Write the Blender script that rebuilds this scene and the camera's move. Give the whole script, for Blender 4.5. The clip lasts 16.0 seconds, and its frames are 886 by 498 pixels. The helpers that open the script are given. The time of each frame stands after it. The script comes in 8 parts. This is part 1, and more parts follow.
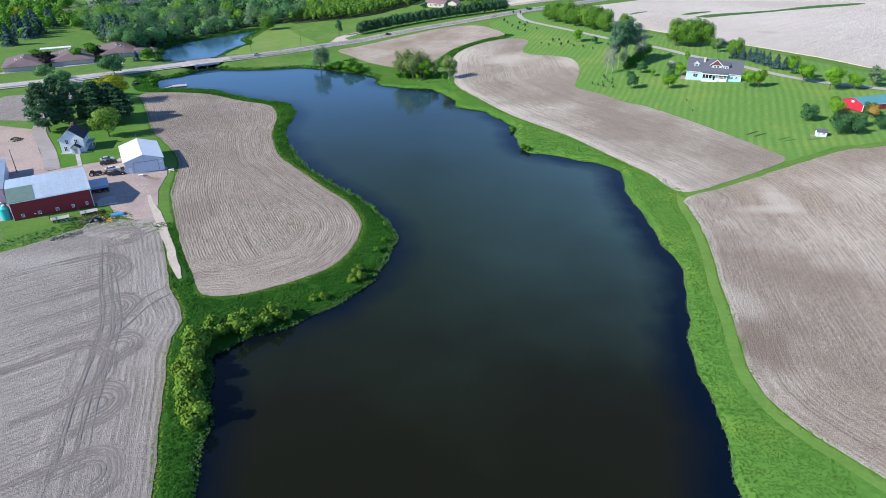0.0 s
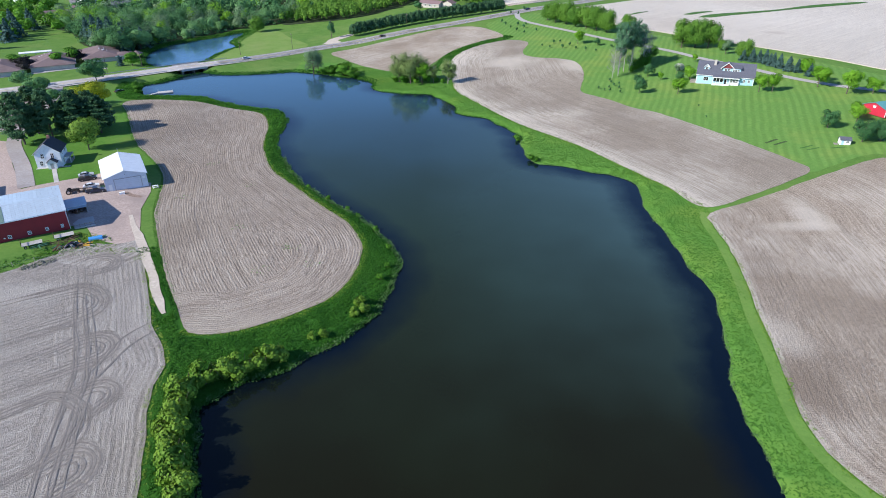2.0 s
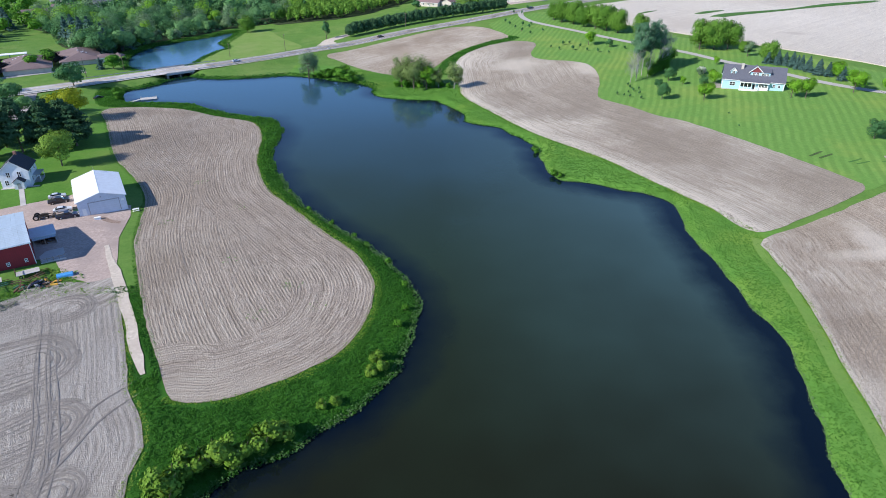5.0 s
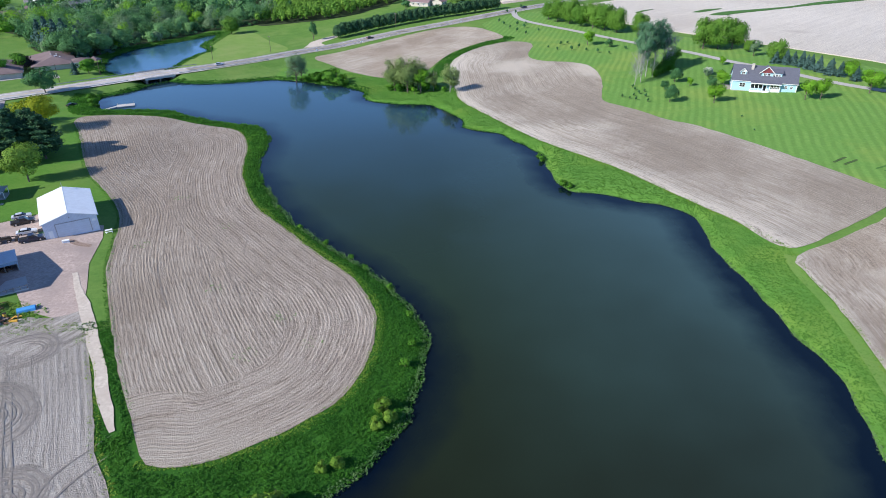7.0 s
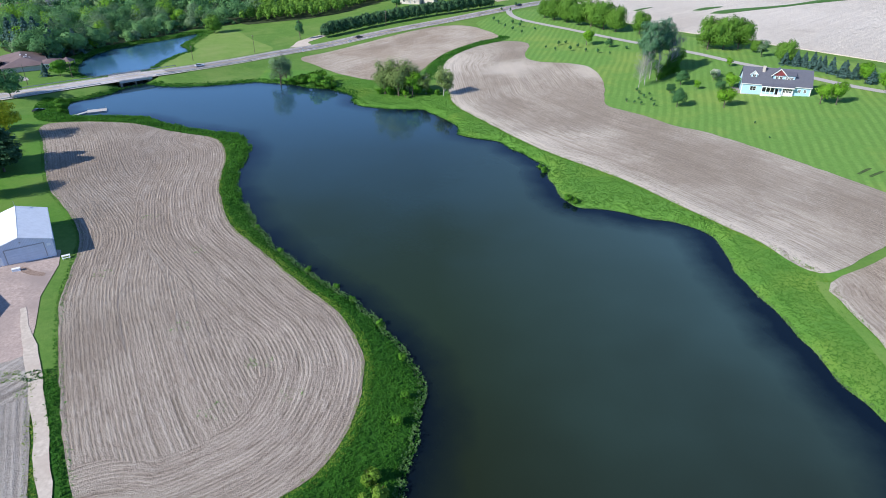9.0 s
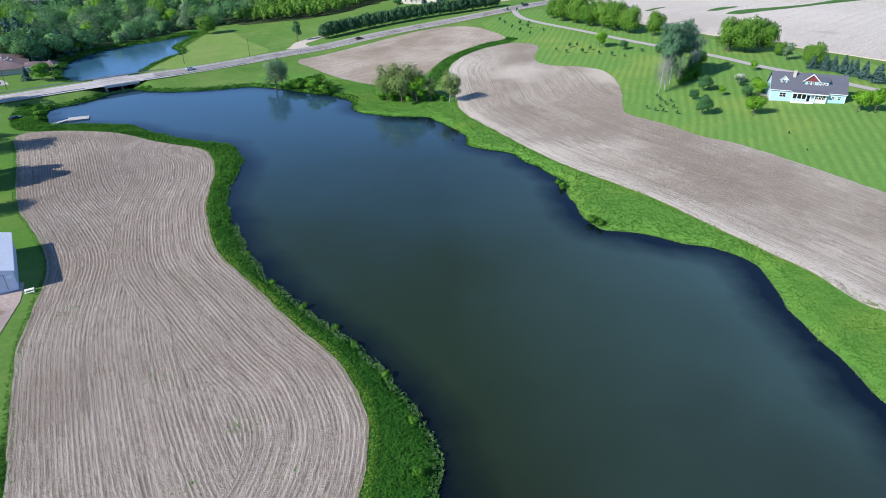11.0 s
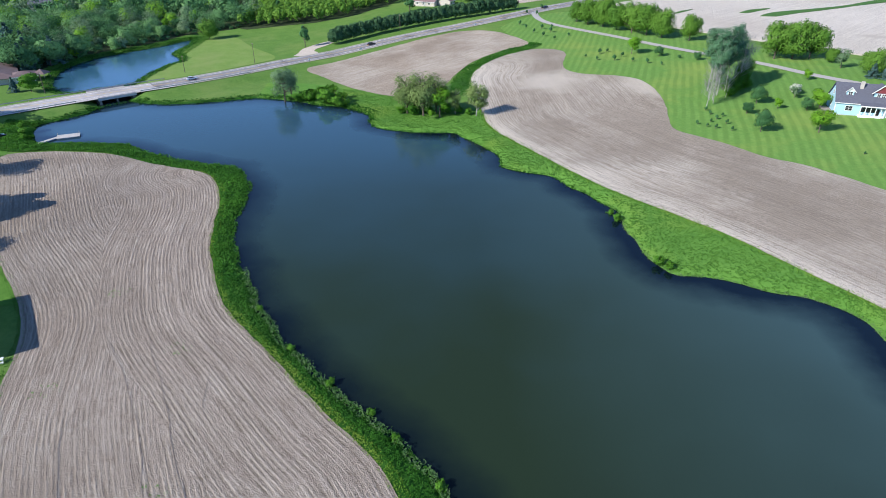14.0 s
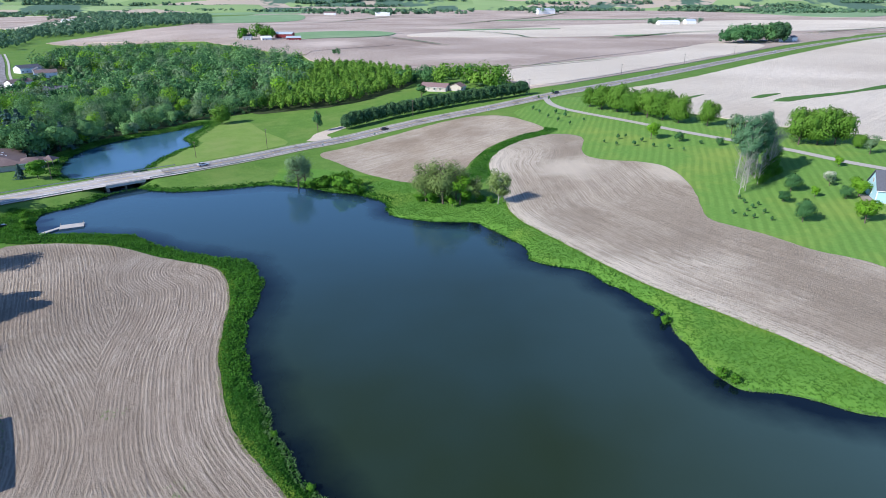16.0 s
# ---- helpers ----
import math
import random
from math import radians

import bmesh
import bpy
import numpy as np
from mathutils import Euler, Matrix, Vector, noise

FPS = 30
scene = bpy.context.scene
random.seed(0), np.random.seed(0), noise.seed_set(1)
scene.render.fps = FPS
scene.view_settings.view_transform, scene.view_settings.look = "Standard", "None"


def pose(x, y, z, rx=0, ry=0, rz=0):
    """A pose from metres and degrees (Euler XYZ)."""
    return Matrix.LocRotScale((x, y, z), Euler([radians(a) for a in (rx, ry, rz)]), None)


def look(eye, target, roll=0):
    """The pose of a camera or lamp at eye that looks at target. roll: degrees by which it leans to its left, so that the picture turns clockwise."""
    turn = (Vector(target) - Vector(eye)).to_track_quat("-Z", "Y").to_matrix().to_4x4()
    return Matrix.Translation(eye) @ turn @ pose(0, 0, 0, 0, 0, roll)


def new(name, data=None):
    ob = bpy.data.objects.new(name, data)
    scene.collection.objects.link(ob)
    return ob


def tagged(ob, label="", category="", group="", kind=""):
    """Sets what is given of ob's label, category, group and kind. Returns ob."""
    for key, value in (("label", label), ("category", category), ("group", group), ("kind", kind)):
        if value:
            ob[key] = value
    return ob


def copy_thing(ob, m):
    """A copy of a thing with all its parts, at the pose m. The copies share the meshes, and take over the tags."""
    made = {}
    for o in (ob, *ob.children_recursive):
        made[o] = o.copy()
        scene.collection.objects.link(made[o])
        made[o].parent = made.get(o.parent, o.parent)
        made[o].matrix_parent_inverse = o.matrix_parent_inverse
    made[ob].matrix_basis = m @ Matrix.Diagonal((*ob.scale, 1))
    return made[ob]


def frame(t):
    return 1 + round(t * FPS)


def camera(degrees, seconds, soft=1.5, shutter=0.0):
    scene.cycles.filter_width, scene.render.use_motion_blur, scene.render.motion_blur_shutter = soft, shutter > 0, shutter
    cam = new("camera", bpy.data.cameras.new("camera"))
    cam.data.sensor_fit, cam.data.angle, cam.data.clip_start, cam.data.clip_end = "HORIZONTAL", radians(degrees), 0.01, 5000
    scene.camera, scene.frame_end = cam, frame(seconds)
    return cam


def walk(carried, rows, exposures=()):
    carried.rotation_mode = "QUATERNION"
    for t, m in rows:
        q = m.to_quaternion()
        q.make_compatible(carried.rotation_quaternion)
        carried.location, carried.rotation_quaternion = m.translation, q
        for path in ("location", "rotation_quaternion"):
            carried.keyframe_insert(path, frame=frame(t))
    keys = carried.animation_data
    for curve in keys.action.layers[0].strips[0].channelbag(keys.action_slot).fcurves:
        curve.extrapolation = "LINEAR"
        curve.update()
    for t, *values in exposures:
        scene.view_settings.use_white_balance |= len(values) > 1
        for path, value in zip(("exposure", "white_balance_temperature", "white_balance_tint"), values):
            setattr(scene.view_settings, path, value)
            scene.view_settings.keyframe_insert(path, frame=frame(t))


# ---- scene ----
cam = camera(71.8, 16.0, soft=0.95)
PATH = [
    (0, (0.15, 0.05, 79.68), (0.15, 175.85, -15.62), 0.2),
    (0.5, (-0.93, 3.78, 79.64), (-0.23, 179.58, -15.76), 0.1),
    (1, (-1.99, 7.60, 79.55), (-0.59, 183.40, -15.85), 0.2),
    (1.5, (-3.02, 11.56, 79.34), (-1.12, 187.26, -16.16), 0.1),
    (2, (-4.14, 15.48, 79.08), (-1.54, 191.08, -16.52), 0.1),
    (2.5, (-5.35, 19.33, 78.76), (-2.15, 194.93, -17.04), 0.2),
    (3, (-6.60, 23.29, 78.41), (-2.91, 198.69, -17.59), 0.1),
    (3.5, (-7.82, 27.29, 78.09), (-3.62, 202.69, -17.91), 0.1),
    (4, (-9.02, 31.06, 77.86), (-4.42, 206.36, -18.34), 0.2),
    (6.5, (-14.88, 50.46, 74.82), (-6.58, 225.76, -21.08), 0.1),
    (7, (-15.43, 54.32, 74.44), (-5.93, 229.52, -21.56), 0.1),
    (7.5, (-15.56, 58.26, 74.07), (-4.96, 233.26, -22.13), 0.1),
    (8, (-15.47, 62.40, 73.74), (-4.07, 237.20, -22.66), 0.1),
    (8.5, (-15.36, 66.68, 73.44), (-3.46, 241.38, -23.25), 0.2),
    (11, (-17.21, 89.45, 71.03), (-4.71, 263.95, -25.97), 0.3),
    (11.5, (-18.12, 93.75, 70.72), (-5.82, 268.15, -26.38), 0.3),
    (12, (-19.28, 98.18, 70.40), (-7.08, 272.68, -26.70), 0.3),
    (12.5, (-20.52, 102.52, 70.07), (-8.32, 276.92, -27.03), 0.2),
    (13, (-21.83, 106.66, 69.77), (-9.73, 281.16, -27.23), 0.1),
    (13.5, (-23.27, 110.69, 69.50), (-11.17, 285.19, -27.40), 0.1),
    (14, (-24.73, 114.65, 69.32), (-12.63, 289.15, -27.58), 0.1),
    (14.5, (-26.23, 118.50, 69.23), (-14.03, 293.00, -27.67), 0.1),
    (15, (-27.70, 122.28, 69.27), (-15.70, 296.98, -27.33), -0.0),
    (15.5, (-29.18, 126.09, 69.35), (-16.98, 305.99, -17.25), -0.0),
    (16, (-30.65, 129.69, 69.35), (-18.25, 314.69, -5.65), -0.0),
]
walk(cam, [(t, look(eye, target, roll)) for t, eye, target, roll in PATH], exposures=[(0.0, 0.36), (16.0, 0.36)])

# ---- light: afternoon sun from the south-west, clear sky ----
SUN_AZ, SUN_EL = 27.0, 33.0     # the way the shadows fall on the plan, and the sun's height
sun = new("sun", bpy.data.lights.new("sun", "SUN"))
sun.data.energy, sun.data.angle, sun.data.color = 5.0, radians(0.5), (1.0, 0.97, 0.945)
toward = Vector((math.cos(radians(SUN_AZ)) * math.cos(radians(SUN_EL)), math.sin(radians(SUN_AZ)) * math.cos(radians(SUN_EL)), -math.sin(radians(SUN_EL))))
sun.rotation_euler = toward.to_track_quat("-Z", "Y").to_euler()
sun.location = (0, 0, 200)
sky_world = bpy.data.worlds.new("sky_world")
scene.world = sky_world
sky_world.use_nodes = True
wn = sky_world.node_tree.nodes
sky = wn.new("ShaderNodeTexSky")
sky.sky_type, sky.sun_disc = "NISHITA", False
sky.sun_elevation, sky.sun_rotation = radians(SUN_EL), radians(90 + SUN_AZ)
sky.air_density, sky.dust_density, sky.ozone_density = 0.55, 0.0, 6.0
wn["Background"].inputs[1].default_value = 0.185
sky_world.node_tree.links.new(sky.outputs[0], wn["Background"].inputs[0])

# ---- materials ----
def graph(name):
    m = bpy.data.materials.new(name)
    m.use_nodes = True
    nt = m.node_tree
    return m, nt, nt.nodes["Principled BSDF"]


def put(nt, kind, **values):
    n = nt.nodes.new(kind)
    for k, v in values.items():
        n.inputs[k.replace("_", " ")].default_value = v
    return n


def noise_tex(nt, vec, scale, detail=4.0, rough=0.55):
    n = put(nt, "ShaderNodeTexNoise", Scale=scale, Detail=detail, Roughness=rough)
    nt.links.new(vec, n.inputs["Vector"])
    return n.outputs["Fac"]


def ramp(nt, fac, a, b):
    n = nt.nodes.new("ShaderNodeMapRange")
    n.inputs["From Min"].default_value, n.inputs["From Max"].default_value = a, b
    nt.links.new(fac, n.inputs["Value"])
    return n.outputs["Result"]


def blend(nt, fac, a, b, mode="MIX"):
    n = nt.nodes.new("ShaderNodeMix")
    n.data_type, n.blend_type = "RGBA", mode
    ins = [s for s in n.inputs if s.name in ("A", "B") and s.type == "RGBA"]
    fac_in = n.inputs[0]
    for s, v in ((fac_in, fac), (ins[0], a), (ins[1], b)):
        if isinstance(v, (int, float)):
            s.default_value = v
        elif isinstance(v, tuple):
            s.default_value = (*v, 1.0)
        else:
            nt.links.new(v, s)
    return [o for o in n.outputs if o.type == "RGBA"][0]


def math2(nt, op, a, b=0.0):
    n = nt.nodes.new("ShaderNodeMath")
    n.operation = op
    for s, v in ((n.inputs[0], a), (n.inputs[1], b)):
        if isinstance(v, (int, float)):
            s.default_value = v
        else:
            nt.links.new(v, s)
    return n.outputs[0]


def position(nt):
    return nt.nodes.new("ShaderNodeNewGeometry").outputs["Position"]


def relief(nt, bsdf, height, strength, distance):
    b = put(nt, "ShaderNodeBump", Strength=strength, Distance=distance)
    nt.links.new(height, b.inputs["Height"])
    nt.links.new(b.outputs["Normal"], bsdf.inputs["Normal"])


def surface(name, c1, c2, scale=1.0, rough=0.8, c3=None, scale2=0.08, bump=0.0, depth=0.05, metal=0.0, vary=0.0, spec=0.3):
    """A weathered surface: grain between c1 and c2, stains of c3 at a larger scale, some relief."""
    m, nt, bsdf = graph(name)
    p = position(nt)
    f = noise_tex(nt, p, scale, 6.0, 0.65)
    col = blend(nt, ramp(nt, f, 0.3, 0.7), c1, c2)
    if c3:
        col = blend(nt, ramp(nt, noise_tex(nt, p, scale2, 4.0), 0.48, 0.72), col, c3)
    if vary:
        r = nt.nodes.new("ShaderNodeObjectInfo").outputs["Random"]
        hsv = nt.nodes.new("ShaderNodeHueSaturation")
        nt.links.new(ramp(nt, r, 0.0, 1.0), hsv.inputs["Value"])
        hsv.inputs["Value"].default_value = 1.0
        mr = nt.nodes.new("ShaderNodeMapRange")
        mr.inputs["To Min"].default_value, mr.inputs["To Max"].default_value = 1 - vary, 1 + vary
        nt.links.new(r, mr.inputs["Value"])
        nt.links.new(mr.outputs["Result"], hsv.inputs["Value"])
        nt.links.new(col, hsv.inputs["Color"])
        col = hsv.outputs["Color"]
    nt.links.new(col, bsdf.inputs["Base Color"])
    bsdf.inputs["Roughness"].default_value, bsdf.inputs["Metallic"].default_value = rough, metal
    bsdf.inputs["Specular IOR Level"].default_value = spec
    if bump:
        relief(nt, bsdf, f, bump, depth)
    return m


def soil(name, dark, light, pale, row=0.95, track=0.5, spots=0.02, rim=0.0, wet=0.5, wide=0.75, blots=(), residue=0.0):
    """Tilled earth: crop rows along the mesh's row attribute, broad dry and moist areas, clods and grit."""
    m, nt, bsdf = graph(name)
    p = position(nt)
    at = nt.nodes.new("ShaderNodeAttribute")
    at.attribute_name = "row"
    other, seam = nt.nodes.new("ShaderNodeAttribute"), nt.nodes.new("ShaderNodeAttribute")
    other.attribute_name, seam.attribute_name = "row_inner", "seam"
    inner = math2(nt, "GREATER_THAN", math2(nt, "ADD", seam.outputs["Fac"], math2(nt, "MULTIPLY", math2(nt, "SUBTRACT", noise_tex(nt, p, 0.15, 3.0), 0.5), 5.0)), 0.0)
    r = math2(nt, "ADD", math2(nt, "MULTIPLY", other.outputs["Fac"], inner), math2(nt, "MULTIPLY", at.outputs["Fac"], math2(nt, "SUBTRACT", 1.0, inner)))

    def drawn(scale, slip, fine=0.012, detail=5.0, rough=0.75):
        c = nt.nodes.new("ShaderNodeCombineXYZ")
        nt.links.new(math2(nt, "MULTIPLY", r, scale), c.inputs[0])
        nt.links.new(math2(nt, "MULTIPLY", noise_tex(nt, p, fine, 2.0), slip), c.inputs[1])
        return noise_tex(nt, c.outputs[0], 1.0, detail, rough)

    streak, band, lines = drawn(0.45, 6.0), drawn(0.13, 3.0, 0.012, 3.0, 0.6), drawn(1.5, 8.0, 0.05, 4.0, 0.8)
    wob = math2(nt, "MULTIPLY", noise_tex(nt, p, 0.35, 4.0, 0.75), 4.0)
    rows = math2(nt, "SINE", math2(nt, "ADD", math2(nt, "MULTIPLY", r, 2 * math.pi / row), wob))
    worn = math2(nt, "MULTIPLY", ramp(nt, noise_tex(nt, p, 0.2, 5.0, 0.75), 0.30, 0.55), ramp(nt, band, 0.25, 0.45))
    rows = math2(nt, "MULTIPLY", math2(nt, "SUBTRACT", math2(nt, "MULTIPLY", math2(nt, "POWER", math2(nt, "ADD", math2(nt, "MULTIPLY", rows, 0.5), 0.5), 2.2), 2.2), 0.75), worn)
    clod, grit = noise_tex(nt, p, 1.4, 5.0, 0.8), noise_tex(nt, p, 5.5, 2.0, 0.6)
    v = math2(nt, "ADD", 0.5, math2(nt, "MULTIPLY", rows, 0.19 * track))
    for tex, k in ((streak, wide), (lines, 1.3 * track + 0.3), (clod, 1.2), (grit, 1.7)):
        v = math2(nt, "ADD", v, math2(nt, "MULTIPLY", math2(nt, "SUBTRACT", tex, 0.5), k))
    col = blend(nt, ramp(nt, v, 0.12, 0.88), tuple(0.66 * c for c in dark), tuple(min(0.85, 1.2 * c) for c in light))
    area, moist = noise_tex(nt, p, spots, 3.0, 0.5), noise_tex(nt, p, 0.7 * spots, 4.0, 0.6)
    col = blend(nt, math2(nt, "MULTIPLY", math2(nt, "MULTIPLY", ramp(nt, moist, 0.46, 0.64), ramp(nt, streak, 0.30, 0.60)), min(1.0, 1.5 * wet)), col, tuple(0.8 * c for c in dark))
    col = blend(nt, math2(nt, "MULTIPLY", math2(nt, "MULTIPLY", ramp(nt, area, 0.48, 0.68), ramp(nt, lines, 0.35, 0.62)), 0.8), col, pale)
    if rim:
        near = math2(nt, "ADD", r, math2(nt, "MULTIPLY", noise_tex(nt, p, 0.05, 4.0, 0.6), 1.6 * rim))
        dry = math2(nt, "MULTIPLY", ramp(nt, near, 1.9 * rim, 0.9 * rim), ramp(nt, v, 0.15, 0.6))
        col = blend(nt, math2(nt, "MULTIPLY", dry, 0.85), col, tuple(1.08 * c for c in pale))
    if blots:
        sep = nt.nodes.new("ShaderNodeSeparateXYZ")
        nt.links.new(p, sep.inputs[0])
        fray = math2(nt, "MULTIPLY", math2(nt, "SUBTRACT", math2(nt, "ADD", noise_tex(nt, p, 0.07, 4.0, 0.65), math2(nt, "MULTIPLY", lines, 0.5)), 0.75), 2.0)
    for x, y, rx, ry, amount in blots:
        # moist hollows (amount below nought) and dry, washed-out places (above)
        dx, dy = math2(nt, "MULTIPLY", math2(nt, "SUBTRACT", sep.outputs[0], x), 1.0 / rx), math2(nt, "MULTIPLY", math2(nt, "SUBTRACT", sep.outputs[1], y), 1.0 / ry)
        far = math2(nt, "SQRT", math2(nt, "ADD", math2(nt, "MULTIPLY", dx, dx), math2(nt, "MULTIPLY", dy, dy)))
        col = blend(nt, math2(nt, "MULTIPLY", ramp(nt, math2(nt, "ADD", far, fray), 1.3, 0.4), abs(amount)), col, pale if amount > 0 else tuple(0.8 * c for c in dark))
    if residue:
        fleck = ramp(nt, math2(nt, "ADD", math2(nt, "MULTIPLY", grit, 0.6), math2(nt, "MULTIPLY", lines, 0.4)), 0.54, 0.60)
        where = ramp(nt, noise_tex(nt, p, 0.025, 3.0, 0.6), 0.42, 0.62)
        col = blend(nt, math2(nt, "MULTIPLY", math2(nt, "MULTIPLY", fleck, where), residue), col, (0.70, 0.65, 0.56))
    nt.links.new(col, bsdf.inputs["Base Color"])
    bsdf.inputs["Roughness"].default_value = 0.95
    bsdf.inputs["Specular IOR Level"].default_value = 0.1
    relief(nt, bsdf, v, 0.7, 0.26)
    return m


def leaf(name, c1, c2, through_light=0.22, rough=0.55, speckle=0.34):
    """Leaves: colour varies from leaf to leaf and from plant to plant, some light passes through."""
    m, nt, bsdf = graph(name)
    geo = nt.nodes.new("ShaderNodeNewGeometry")
    info = nt.nodes.new("ShaderNodeObjectInfo")
    tint = nt.nodes.new("ShaderNodeAttribute")
    tint.attribute_name = "tint"
    f = math2(nt, "ADD", math2(nt, "MULTIPLY", geo.outputs["Random Per Island"], speckle), math2(nt, "MULTIPLY", info.outputs["Random"], 0.4))
    f = math2(nt, "ADD", f, tint.outputs["Fac"])
    col = blend(nt, ramp(nt, f, 0.0, 0.9), c1, c2)
    nt.links.new(col, bsdf.inputs["Base Color"])
    bsdf.inputs["Roughness"].default_value = rough
    bsdf.inputs["Specular IOR Level"].default_value = 0.08
    tr = nt.nodes.new("ShaderNodeBsdfTranslucent")
    nt.links.new(col, tr.inputs["Color"])
    mix = nt.nodes.new("ShaderNodeMixShader")
    mix.inputs[0].default_value = through_light
    nt.links.new(bsdf.outputs[0], mix.inputs[1])
    nt.links.new(tr.outputs[0], mix.inputs[2])
    nt.links.new(mix.outputs[0], nt.nodes["Material Output"].inputs[0])
    return m


def grass(name, c1, c2, dry, scale=0.9, patch=0.035, stripe=None, coarse=0.12):
    """Turf or rank grass, with patches and, on a mown lawn, stripes of the mower."""
    m, nt, bsdf = graph(name)
    p = position(nt)
    fine = noise_tex(nt, p, scale, 7.0, 0.7)
    mid = noise_tex(nt, p, coarse, 4.0, 0.6)
    big = noise_tex(nt, p, patch, 4.0, 0.6)
    col = blend(nt, ramp(nt, math2(nt, "ADD", math2(nt, "MULTIPLY", fine, 0.6), math2(nt, "MULTIPLY", mid, 0.4)), 0.36, 0.64), c1, c2)
    col = blend(nt, math2(nt, "MULTIPLY", ramp(nt, big, 0.48, 0.72), 0.6), col, dry)
    if stripe:
        angle, width = stripe
        sep = nt.nodes.new("ShaderNodeSeparateXYZ")
        nt.links.new(p, sep.inputs[0])
        u = math2(nt, "ADD", math2(nt, "MULTIPLY", sep.outputs[0], math.cos(angle)), math2(nt, "MULTIPLY", sep.outputs[1], math.sin(angle)))
        u = math2(nt, "ADD", u, math2(nt, "MULTIPLY", noise_tex(nt, p, 0.02, 2.0), 5.0))
        s = math2(nt, "SINE", math2(nt, "MULTIPLY", u, math.pi / width))
        s = math2(nt, "MULTIPLY", ramp(nt, s, -0.6, 0.6), ramp(nt, mid, 0.30, 0.55))
        col = blend(nt, math2(nt, "MULTIPLY", s, 0.40), col, tuple(0.66 * c for c in c1))
    nt.links.new(col, bsdf.inputs["Base Color"])
    bsdf.inputs["Roughness"].default_value = 0.9
    bsdf.inputs["Specular IOR Level"].default_value = 0.1
    relief(nt, bsdf, fine, 0.5, 0.3)
    return m


def meadow(name):
    """The ground sheet: meadow grass, with rank growth on the west bank and brighter grass on the east bank."""
    m, nt, bsdf = graph(name)
    p = position(nt)
    fine, mid, big = noise_tex(nt, p, 0.9, 7.0, 0.7), noise_tex(nt, p, 0.14, 4.0, 0.6), noise_tex(nt, p, 0.035, 4.0, 0.6)
    f = ramp(nt, math2(nt, "ADD", math2(nt, "MULTIPLY", fine, 0.6), math2(nt, "MULTIPLY", mid, 0.4)), 0.36, 0.64)
    col = blend(nt, f, (0.082, 0.18, 0.0333), (0.135, 0.245, 0.0512))
    col = blend(nt, math2(nt, "MULTIPLY", ramp(nt, big, 0.48, 0.72), 0.6), col, (0.18, 0.25, 0.0704))
    for attribute, a, b, dry in (("west_bank", (0.018, 0.082, 0.0102), (0.044, 0.142, 0.0179), (0.045, 0.13, 0.0179)), ("east_bank", (0.078, 0.200, 0.032), (0.130, 0.285, 0.050), (0.205, 0.295, 0.048))):
        at = nt.nodes.new("ShaderNodeAttribute")
        at.attribute_name = attribute
        own = blend(nt, f, a, b)
        own = blend(nt, math2(nt, "MULTIPLY", ramp(nt, big, 0.50, 0.70), 0.6), own, dry)
        edge = ramp(nt, math2(nt, "ADD", at.outputs["Fac"], math2(nt, "MULTIPLY", math2(nt, "SUBTRACT", mid, 0.5), 0.8)), 0.35, 0.65)
        col = blend(nt, edge, col, own)
    nt.links.new(col, bsdf.inputs["Base Color"])
    bsdf.inputs["Roughness"].default_value = 0.9
    bsdf.inputs["Specular IOR Level"].default_value = 0.1
    relief(nt, bsdf, fine, 0.5, 0.3)
    return m


